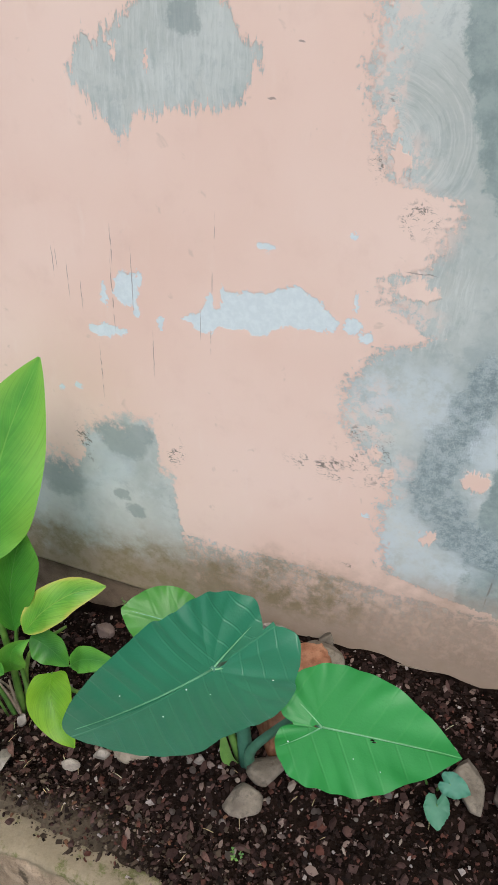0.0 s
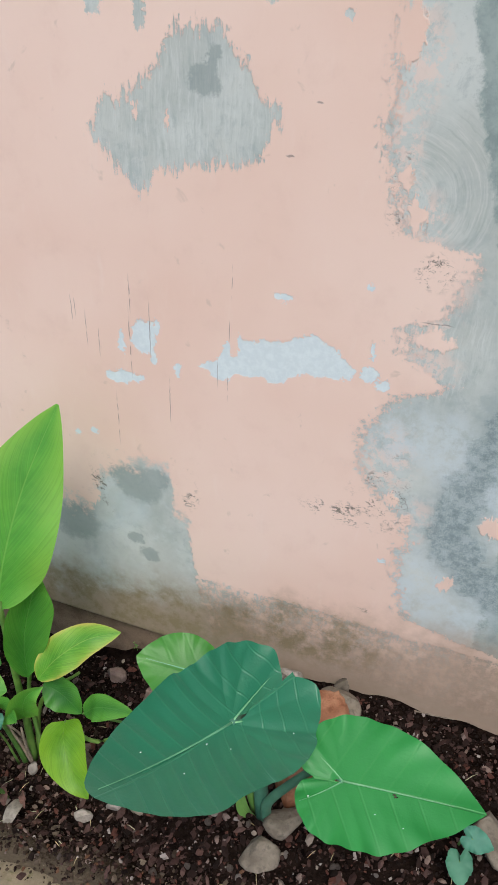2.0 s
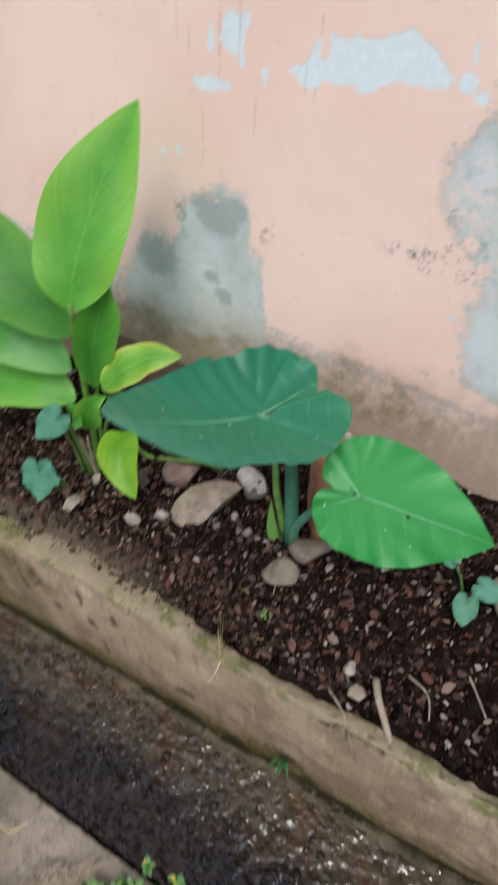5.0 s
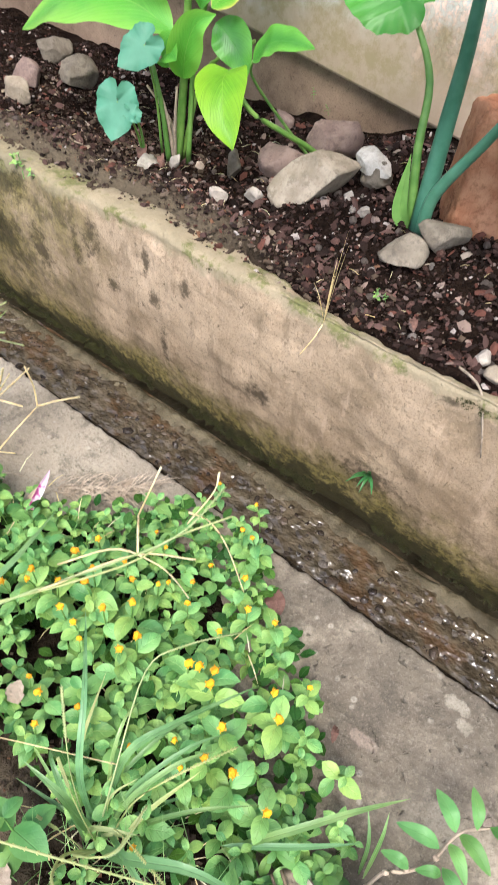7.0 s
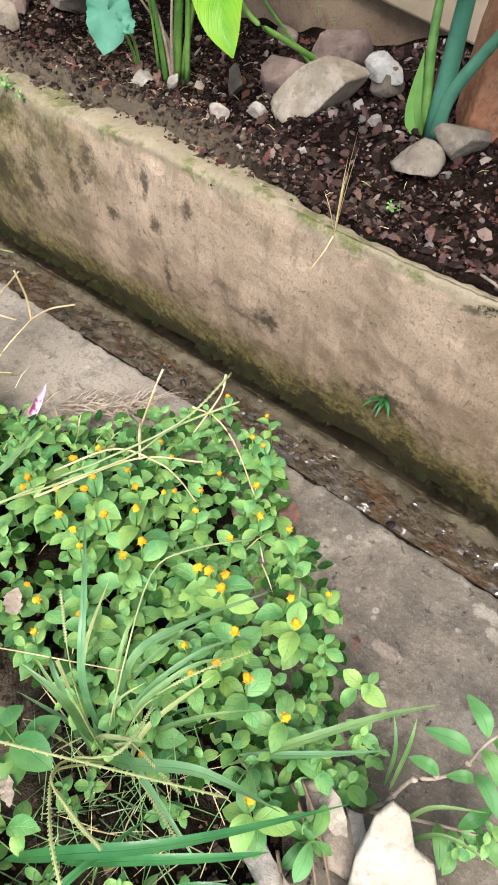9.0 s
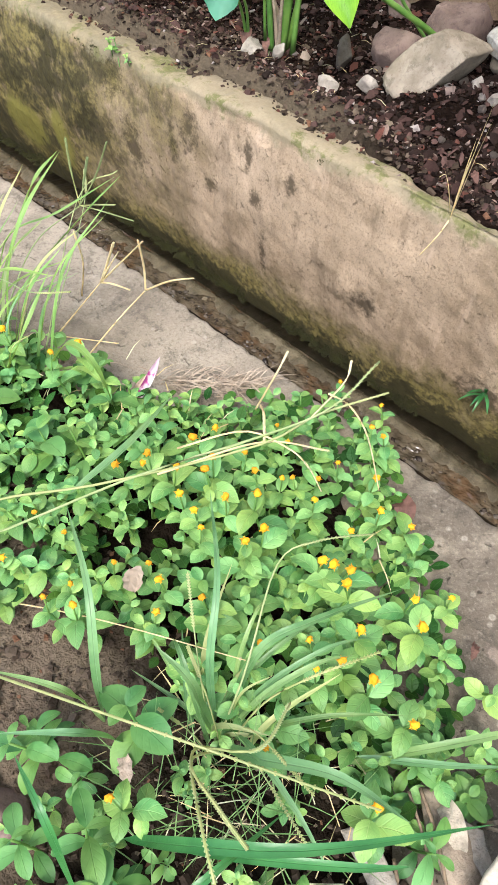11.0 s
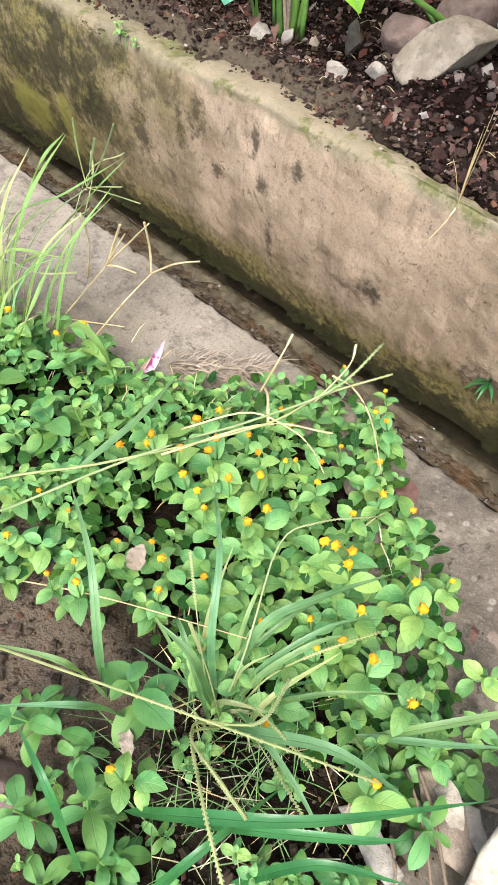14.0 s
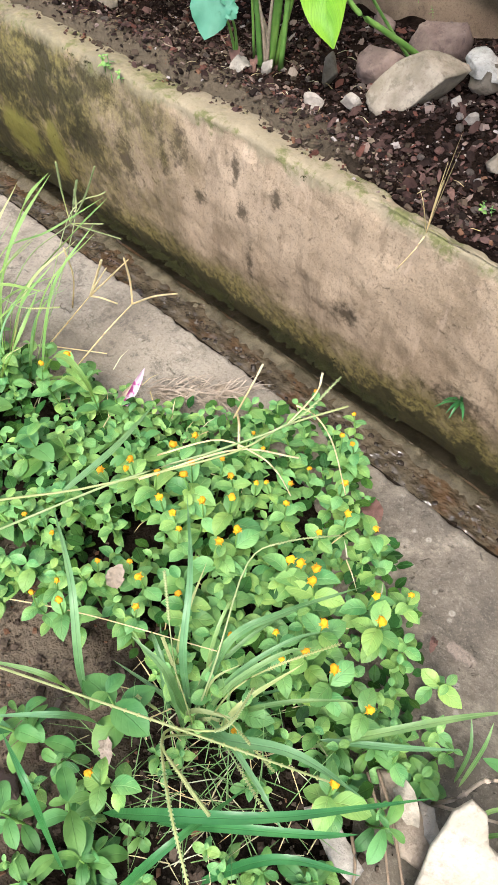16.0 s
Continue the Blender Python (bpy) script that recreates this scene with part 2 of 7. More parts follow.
    low_top = profile(nt, tx, [(-0.86, -0.05), (-0.83, 0.02), (-0.816, 0.09), (-0.758, 0.21), (-0.722, 0.206), (-0.688, 0.195), (-0.66, 0.30), (-0.613, 0.332), (-0.575, 0.353), (-0.538, 0.347), (-0.508, 0.345), (-0.50, 0.265), (-0.473, 0.242), (-0.461, 0.148), (-0.448, 0.04), (-0.42, -0.05)], -0.1, 0.4)
    low = calc(nt, "SUBTRACT", low_top, tz)
    small = blobs(nt, torn, [(-0.60, 1.10, 0.014, 0.02), (-0.53, 1.085, 0.008, 0.02), (-0.345, 1.125, 0.03, 0.02), (-0.245, 1.10, 0.006, 0.006), (-0.57, 1.13, 0.012, 0.012)])
    flaky = calc(nt, "SUBTRACT", noise_of(nt, p, 105, 7, 0.8), 0.5)
    jitter = calc(nt, "ADD", calc(nt, "MULTIPLY", ragged, 0.02), calc(nt, "ADD", calc(nt, "MULTIPLY", flaky, 0.05), calc(nt, "MULTIPLY", calc(nt, "SUBTRACT", marks, 0.5), 0.07)))
    loose = calc(nt, "ADD", calc(nt, "MULTIPLY", ragged, 0.045), calc(nt, "ADD", calc(nt, "MULTIPLY", flaky, 0.15), calc(nt, "MULTIPLY", calc(nt, "SUBTRACT", marks, 0.5), 0.05)))
    gone = step(nt, calc(nt, "SUBTRACT", upper, jitter), -0.004, 0.005)
    gone = calc(nt, "MAXIMUM", gone, step(nt, calc(nt, "SUBTRACT", east, loose), -0.008, 0.012))
    gone = calc(nt, "MAXIMUM", gone, step(nt, calc(nt, "SUBTRACT", low, calc(nt, "ADD", calc(nt, "MULTIPLY", ragged, 0.11), calc(nt, "MULTIPLY", flaky, 0.12))), -0.022, 0.03))
    gone = calc(nt, "MAXIMUM", gone, step(nt, calc(nt, "ADD", small, ragged), 1.1, 0.9))
    kept = blobs(nt, brushed, [(-0.146, 0.917, 0.009, 0.018), (-0.132, 0.885, 0.006, 0.012), (-0.125, 0.87, 0.012, 0.014), (0.076, 0.393, 0.022, 0.020), (0.027, 0.243, 0.016, 0.016), (-0.09, 0.405, 0.016, 0.016), (-0.062, 0.36, 0.012, 0.018), (-0.684, 0.24, 0.016, 0.022), (-0.493, 0.96, 0.004, 0.012), (-0.546, 0.972, 0.006, 0.012), (-0.075, 0.70, 0.035, 0.02), (-0.17, 1.08, 0.016, 0.03), (-0.10, 0.745, 0.03, 0.03)])
    gone = calc(nt, "MULTIPLY", gone, step(nt, calc(nt, "ADD", kept, calc(nt, "MULTIPLY", ragged, 0.9)), 0.80, 1.10))
    chip_top = profile(nt, tx, [(-0.46, 0.56), (-0.44, 0.588), (-0.41, 0.606), (-0.398, 0.645), (-0.390, 0.612), (-0.382, 0.615), (-0.376, 0.655), (-0.356, 0.643), (-0.318, 0.656), (-0.299, 0.650), (-0.272, 0.674), (-0.244, 0.668), (-0.215, 0.655), (-0.183, 0.632), (-0.165, 0.600)], 0.5, 0.7)
    chip_foot = profile(nt, tx, [(-0.46, 0.60), (-0.44, 0.577), (-0.414, 0.566), (-0.373, 0.580), (-0.343, 0.580), (-0.303, 0.585), (-0.266, 0.606), (-0.238, 0.611), (-0.21, 0.609), (-0.192, 0.611), (-0.183, 0.627), (-0.165, 0.66)], 0.5, 0.7)
    chips = calc(nt, "MULTIPLY_ADD", calc(nt, "MINIMUM", calc(nt, "SUBTRACT", chip_top, tz), calc(nt, "SUBTRACT", tz, chip_foot)), -60.0, 1.0)
    more = blobs(nt, torn, [(-0.549, 0.618, 0.021, 0.031), (-0.592, 0.600, 0.006, 0.022), (-0.524, 0.637, 0.006, 0.014), (-0.531, 0.583, 0.007, 0.012), (-0.600, 0.527, 0.026, 0.013), (-0.572, 0.536, 0.016, 0.010), (-0.485, 0.566, 0.006, 0.012), (-0.305, 0.730, 0.016, 0.007), (-0.174, 0.768, 0.008, 0.008), (-0.160, 0.668, 0.004, 0.014), (-0.664, 0.398, 0.006, 0.006), (-0.703, 0.389, 0.005, 0.006), (-0.089, 0.263, 0.006, 0.004), (-0.158, 0.628, 0.014, 0.012), (-0.138, 0.612, 0.012, 0.011)])
    chipped = step(nt, calc(nt, "ADD", calc(nt, "MINIMUM", chips, more), calc(nt, "MULTIPLY", ragged, 0.75)), 1.06, 0.95)
    color = blend(nt, chipped, pink, under)
    color = blend(nt, gone, color, cement)
    # flecks of black mould where the paint is blistering
    pocked = step(nt, blobs(nt, p, [(-0.11, 0.40, 0.06, 0.07), (-0.15, 0.35, 0.10, 0.03), (-0.09, 0.44, 0.035, 0.06), (-0.655, 0.27, 0.04, 0.08), (-0.47, 0.31, 0.03, 0.05), (-0.155, 0.90, 0.02, 0.06), (-0.09, 0.80, 0.03, 0.03), (-0.105, 0.126, 0.016, 0.007)]), 1.15, 0.5)
    spots = calc(nt, "MULTIPLY", step(nt, noise_of(nt, vcalc(nt, "MULTIPLY", p, (1, 1, 1.5)), 70, 6, 0.75, 1.6), 0.52, 0.58), calc(nt, "MULTIPLY", pocked, step(nt, noise_of(nt, p, 24, 3), 0.44, 0.56)))
    color = blend(nt, calc(nt, "MULTIPLY", spots, 0.85), color, (0.13, 0.12, 0.10))
    # scratches and cracks
    shaken = vcalc(nt, "ADD", p, vcalc(nt, "MULTIPLY", vcalc(nt, "SUBTRACT", noise_of(nt, p, 50, 3, 0.6, 0.0, True), (0.5, 0.5, 0.5)), (0.004, 0, 0.01)))
    cuts = blobs(nt, shaken, [(-0.686, 0.645, 0.0008, 0.03), (-0.679, 0.652, 0.0007, 0.025), (-0.660, 0.613, 0.0009, 0.035), (-0.636, 0.590, 0.0009, 0.028), (-0.571, 0.690, 0.0012, 0.035), (-0.575, 0.600, 0.0011, 0.07), (-0.536, 0.630, 0.0011, 0.06), (-0.502, 0.500, 0.0008, 0.05), (-0.393, 0.655, 0.0008, 0.02), (-0.394, 0.550, 0.0008, 0.025), (-0.413, 0.575, 0.0006, 0.03), (-0.39, 0.74, 0.0006, 0.03), (-0.61, 0.44, 0.0010, 0.06), (-0.074, 0.726, 0.025, 0.0012), (-0.31, 0.93, 0.007, 0.002), (-0.275, 1.0, 0.005, 0.0015), (0.155, 0.16, 0.0018, 0.05)])
    broken = step(nt, noise_of(nt, p, 60, 2), 0.36, 0.48)
    color = blend(nt, calc(nt, "MULTIPLY", calc(nt, "MULTIPLY", step(nt, cuts, 1.15, 0.5), broken), 0.62), color, (0.13, 0.12, 0.11))
    # mud and algae splashed up from the sloping bed
    up = calc(nt, "SUBTRACT", split(nt, p)[2], calc(nt, "MULTIPLY", split(nt, p)[0], 0.148))
    splash = calc(nt, "ADD", up, calc(nt, "MULTIPLY", calc(nt, "SUBTRACT", wide, 0.5), 0.18))
    splash = calc(nt, "ADD", splash, calc(nt, "MULTIPLY", calc(nt, "SUBTRACT", fine, 0.5), 0.09))
    west = step(nt, calc(nt, "ADD", split(nt, p)[0], calc(nt, "MULTIPLY", calc(nt, "SUBTRACT", wide, 0.5), 0.25)), -0.18, -0.42)
    mud = blend(nt, west, blend(nt, fine, (0.35, 0.255, 0.19), (0.47, 0.355, 0.275)), blend(nt, fine, (0.255, 0.185, 0.12), (0.34, 0.255, 0.175)))
    color = blend(nt, calc(nt, "MULTIPLY", step(nt, splash, 0.18, 0.01), 0.88), color, mud)
    color = blend(nt, calc(nt, "MULTIPLY", step(nt, splash, 0.02, -0.10), 0.35), color, (0.26, 0.18, 0.12))
    algae = calc(nt, "MULTIPLY", step(nt, noise_of(nt, p, 17, 8, 0.75), 0.42, 0.60), calc(nt, "MULTIPLY", step(nt, splash, 0.15, 0.05), step(nt, blobs(nt, p, [(-0.24, 0.03, 0.20, 0.10), (-0.66, -0.05, 0.30, 0.12)]), 1.3, 0.6)))
    color = blend(nt, calc(nt, "MULTIPLY", algae, 0.75), color, (0.215, 0.18, 0.095))
    put_in(nt, b.inputs["Base Color"], color)
    h = calc(nt, "ADD", calc(nt, "MULTIPLY", calc(nt, "MAXIMUM", gone, chipped), -0.8), calc(nt, "MULTIPLY", grit, calc(nt, "ADD", calc(nt, "MULTIPLY", rough_zone, 2.2), 0.12)))
    h = calc(nt, "ADD", h, calc(nt, "MULTIPLY", broad, 0.8))
    bump(nt, b, h, 0.5, 0.002)
    return m


def make_concrete(name, dark, light, stain, moss=0.0, scale=1.0, rough=0.85, dirt=None, bumps=0.5):
    m, nt, b = material(name, rough, 0.3)
    p = coords(nt)
    wide, mid, grit = noise_of(nt, p, 5 * scale, 5, 0.6), noise_of(nt, p, 24 * scale, 6, 0.65), noise_of(nt, p, 190 * scale, 3, 0.7)
    color = blend(nt, step(nt, wide, 0.3, 0.7), dark, light)
    if dirt:
        reach = calc(nt, "ADD", split(nt, p)[0], calc(nt, "MULTIPLY", calc(nt, "SUBTRACT", wide, 0.5), 0.8))
        soiled = blend(nt, step(nt, noise_of(nt, p, 11, 8, 0.7), 0.34, 0.66), [c * 0.62 for c in dirt], [c * 1.75 for c in dirt])
        soiled = blend(nt, calc(nt, "MULTIPLY", step(nt, noise_of(nt, p, 55, 6, 0.75), 0.55, 0.66), 0.6), soiled, [c * 0.45 for c in dirt])
        color = blend(nt, calc(nt, "MULTIPLY", step(nt, reach, -0.22, 0.06), 0.9), color, soiled)
        mottle = noise_of(nt, p, 38, 8, 0.78)
        color = blend(nt, calc(nt, "MULTIPLY", step(nt, mottle, 0.50, 0.60), 0.55), color, [c * 0.5 for c in dirt])
        color = blend(nt, calc(nt, "MULTIPLY", step(nt, mottle, 0.45, 0.36), 0.5), color, [c * 2.1 for c in dirt])
        lichen = step(nt, cells_of(nt, p, 60), 0.22, 0.12)
        color = blend(nt, calc(nt, "MULTIPLY", calc(nt, "MULTIPLY", lichen, step(nt, noise_of(nt, p, 18, 4), 0.50, 0.58)), 0.6), color, (0.34, 0.31, 0.26))
        x, y, _ = split(nt, p)
        flat = nt.nodes.new("ShaderNodeCombineXYZ")
        put_in(nt, flat.inputs[0], x)
        put_in(nt, flat.inputs[2], y)
        mortar = calc(nt, "ADD", blobs(nt, flat.outputs[0], [(0.198, 0.144, 0.012, 0.006), (0.212, 0.132, 0.008, 0.006)]), calc(nt, "MULTIPLY", calc(nt, "SUBTRACT", noise_of(nt, p, 70, 6, 0.75), 0.5), 2.4))
        color = blend(nt, calc(nt, "MULTIPLY", step(nt, mortar, 1.1, 0.7), 0.6), color, (0.31, 0.28, 0.225))
        scrape = calc(nt, "ADD", blobs(nt, flat.outputs[0], [(0.150, 0.067, 0.016, 0.006), (0.256, 0.080, 0.014, 0.008)]), calc(nt, "MULTIPLY", calc(nt, "SUBTRACT", noise_of(nt, p, 60, 5, 0.7), 0.5), 1.6))
        color = blend(nt, calc(nt, "MULTIPLY", step(nt, scrape, 1.1, 0.6), 0.5), color, (0.29, 0.225, 0.185))
    color = blend(nt, calc(nt, "MULTIPLY", step(nt, noise_of(nt, p, 13 * scale, 6, 0.62), 0.46, 0.70), 0.7), color, stain)
    color = blend(nt, calc(nt, "MULTIPLY", step(nt, noise_of(nt, p, 11 * scale, 6, 0.7), 0.52, 0.66), 0.45), color, [min(1, c * 1.22) for c in light])
    color = blend(nt, calc(nt, "MULTIPLY", step(nt, noise_of(nt, p, 75 * scale, 5, 0.75), 0.56, 0.68), 0.5), color, [c * 0.45 for c in dark])
    color = blend(nt, calc(nt, "MULTIPLY", step(nt, noise_of(nt, p, 240 * scale, 3, 0.8), 0.56, 0.70), 0.45), color, [c * 0.4 for c in dark])
    color = blend(nt, calc(nt, "MULTIPLY", step(nt, grit, 0.52, 0.85), 0.35), color, [c * 1.35 for c in light])
    color = blend(nt, calc(nt, "MULTIPLY", step(nt, noise_of(nt, p, 330 * scale, 2, 0.7), 0.50, 0.66), 0.38), color, [c * 0.5 for c in dark])
    color = blend(nt, calc(nt, "MULTIPLY", step(nt, noise_of(nt, p, 410 * scale, 2, 0.7), 0.55, 0.70), 0.12), color, [min(1, c * 1.5) for c in light])
    pits = calc(nt, "MULTIPLY", step(nt, noise_of(nt, p, 85 * scale, 4, 0.7, 0.8), 0.62, 0.70), 0.8)
    color = blend(nt, calc(nt, "MULTIPLY", calc(nt, "MULTIPLY", pits, step(nt, mid, 0.45, 0.6)), 0.7), color, [c * 0.35 for c in dark])
    if moss:
        holes = blobs(nt, p, [(-0.496, -0.308, 0.008, 0.038), (-0.512, -0.218, 0.014, 0.013), (-0.439, -0.164, 0.009, 0.014), (-0.285, -0.290, 0.024, 0.022), (0.009, -0.120, 0.010, 0.006), (-0.075, -0.335, 0.040, 0.028), (-0.618, -0.24, 0.014, 0.010), (-0.53, -0.16, 0.008, 0.02), (-0.812, -0.245, 0.022, 0.05), (-0.847, -0.142, 0.022, 0.035), (-0.95, -0.244, 0.022, 0.05), (-1.21, -0.27, 0.06, 0.06), (-1.12, -0.41, 0.10, 0.04), (-0.70, -0.20, 0.01, 0.03), (-0.66, -0.17, 0.02, 0.03)])
        tone, speck = noise_of(nt, p, 22, 8, 0.75), noise_of(nt, p, 85, 5, 0.75)
        rag = calc(nt, "ADD", calc(nt, "MULTIPLY", calc(nt, "SUBTRACT", tone, 0.5), 3.0), calc(nt, "MULTIPLY", calc(nt, "SUBTRACT", speck, 0.5), 3.0))
        x, y, z = split(nt, p)
        # rain streaks and pale scoured plaster
        streak = noise_of(nt, vcalc(nt, "MULTIPLY", p, (34, 34, 6)), 1.0, 6, 0.7)
        color = blend(nt, calc(nt, "MULTIPLY", step(nt, streak, 0.52, 0.70), 0.5), color, [c * 0.55 for c in dark])
        color = blend(nt, calc(nt, "MULTIPLY", step(nt, streak, 0.46, 0.30), 0.45), color, (0.50, 0.38, 0.28))
        color = blend(nt, calc(nt, "MULTIPLY", step(nt, calc(nt, "ADD", holes, rag), 1.5, 0.3), 0.85), color, (0.040, 0.030, 0.017))
        worn = calc(nt, "ADD", z, calc(nt, "ADD", calc(nt, "MULTIPLY", calc(nt, "SUBTRACT", tone, 0.5), 0.16), calc(nt, "ADD", calc(nt, "MULTIPLY", calc(nt, "SUBTRACT", speck, 0.5), 0.06), calc(nt, "MULTIPLY", calc(nt, "SUBTRACT", wide, 0.5), 0.12))))
        west = step(nt, calc(nt, "ADD", x, calc(nt, "MULTIPLY", calc(nt, "SUBTRACT", wide, 0.5), 0.7)), -0.52, -1.0)
        olive = blend(nt, step(nt, speck, 0.35, 0.65), (0.050, 0.043, 0.010), (0.205, 0.175, 0.05))
        damp = calc(nt, "MAXIMUM", calc(nt, "MULTIPLY", step(nt, worn, -0.325, -0.41), 0.88), calc(nt, "MULTIPLY", calc(nt, "MULTIPLY", west, step(nt, tone, 0.32, 0.52)), 0.88))
        color = blend(nt, damp, color, olive)
        # near-black foot: dark algae, plus the undercut's shade put into the colour
        color = blend(nt, calc(nt, "MULTIPLY", step(nt, worn, -0.405, -0.432), 0.95), color, blend(nt, speck, (0.014, 0.013, 0.005), (0.055, 0.048, 0.016)))
        rot = calc(nt, "MULTIPLY", step(nt, calc(nt, "ADD", noise_of(nt, p, 9, 8, 0.72), calc(nt, "MULTIPLY", west, 0.06)), 0.51, 0.63), west)
        color = blend(nt, calc(nt, "MULTIPLY", rot, 0.86), color, blend(nt, speck, (0.010, 0.009, 0.004), (0.045, 0.040, 0.014)))
        color = blend(nt, calc(nt, "MULTIPLY", step(nt, calc(nt, "ADD", blobs(nt, p, [(-1.19, -0.345, 0.07, 0.05), (-1.06, -0.33, 0.03, 0.06)]), calc(nt, "MULTIPLY", rag, 0.4)), 1.2, 0.7), 0.9), color, blend(nt, speck, (0.10, 0.10, 0.02), (0.27, 0.245, 0.06)))
        # pale lime crust on the rim with cushions of moss
        rim = step(nt, calc(nt, "ADD", z, calc(nt, "MULTIPLY", calc(nt, "SUBTRACT", tone, 0.5), 0.09)), -0.124, -0.108)
        color = blend(nt, calc(nt, "MULTIPLY", rim, 0.75), color, blend(nt, speck, (0.135, 0.115, 0.07), (0.31, 0.27, 0.18)))
        green = calc(nt, "MULTIPLY", rim, step(nt, noise_of(nt, p, 16, 8, 0.78), 0.50, 0.60))
        color = blend(nt, calc(nt, "MULTIPLY", green, moss), color, blend(nt, speck, (0.040, 0.047, 0.012), (0.19, 0.19, 0.07)))
        back = step(nt, calc(nt, "ADD", y, calc(nt, "MULTIPLY", calc(nt, "SUBTRACT", mid, 0.5), 0.09)), 0.528, 0.575)
        color = blend(nt, calc(nt, "MULTIPLY", back, 0.8), color, blend(nt, grit, (0.035, 0.026, 0.019), (0.11, 0.08, 0.055)))
    put_in(nt, b.inputs["Base Color"], color)
    bump(nt, b, calc(nt, "ADD", calc(nt, "MULTIPLY", mid, 1.0), calc(nt, "ADD", calc(nt, "MULTIPLY", grit, 0.35), calc(nt, "MULTIPLY", pits, -0.6))), bumps, 0.004)
    return m


def make_soil(name, dark, light, packed=None):
    m, nt, b = material(name, 0.95, 0.0)
    p = coords(nt)
    mid, fine = noise_of(nt, p, 35, 6, 0.7), noise_of(nt, p, 150, 4, 0.7)
    color = blend(nt, step(nt, mid, 0.35, 0.7), dark, light)
    color = blend(nt, calc(nt, "MULTIPLY", step(nt, fine, 0.55, 0.75), 0.5), color, [c * 2.2 for c in light])
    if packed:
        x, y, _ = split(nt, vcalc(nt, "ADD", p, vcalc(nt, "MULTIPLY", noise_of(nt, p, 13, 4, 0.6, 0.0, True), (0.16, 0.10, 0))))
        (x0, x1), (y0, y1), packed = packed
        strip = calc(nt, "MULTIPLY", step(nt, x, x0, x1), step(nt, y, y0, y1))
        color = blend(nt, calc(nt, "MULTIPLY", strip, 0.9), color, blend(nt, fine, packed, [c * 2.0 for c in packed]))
    put_in(nt, b.inputs["Base Color"], color)
    bump(nt, b, calc(nt, "ADD", mid, calc(nt, "MULTIPLY", fine, 0.6)), 1.0, 0.013)
    return m


def make_stone(name, dark, light, rough=0.8, spec=0.35, island=False, hues=None):
    """Stone, chips, wood or brick: two tones, grain, and a shift of its own for each piece."""
    m, nt, b = material(name, rough, spec)
    p = coords(nt)
    wide, fine = noise_of(nt, p, 22, 5, 0.6), noise_of(nt, p, 160, 4, 0.7)
    color = blend(nt, step(nt, wide, 0.3, 0.7), dark, light)
    color = blend(nt, calc(nt, "MULTIPLY", step(nt, noise_of(nt, p, 55, 6, 0.7), 0.5, 0.66), 0.55), color, [c * 0.55 for c in dark])
    r = chance(nt, island)
    if hues:
        n = nt.nodes.new("ShaderNodeValToRGB")
        n.color_ramp.interpolation = "CONSTANT"
        while len(n.color_ramp.elements) < len(hues):
            n.color_ramp.elements.new(0.5)
        for e, (at, c) in zip(n.color_ramp.elements, hues):
            e.position, e.color = at, (*c, 1)
        put_in(nt, n.inputs[0], r)
        color = blend(nt, 0.86, color, n.outputs[0])
    color = blend(nt, calc(nt, "MULTIPLY", step(nt, fine, 0.5, 0.75), 0.4), color, [c * 0.45 for c in dark])
    color = blend(nt, 1.0, color, blend(nt, calc(nt, "FRACT", calc(nt, "MULTIPLY", r, 7.3)), (0.72, 0.72, 0.72), (1.15, 1.15, 1.15)), "MULTIPLY")
    put_in(nt, b.inputs["Base Color"], color)
    bump(nt, b, calc(nt, "ADD", wide, calc(nt, "ADD", calc(nt, "MULTIPLY", fine, 0.5), calc(nt, "MULTIPLY", noise_of(nt, p, 62, 5, 0.7), 0.7))), 0.8, 0.005)
    return m


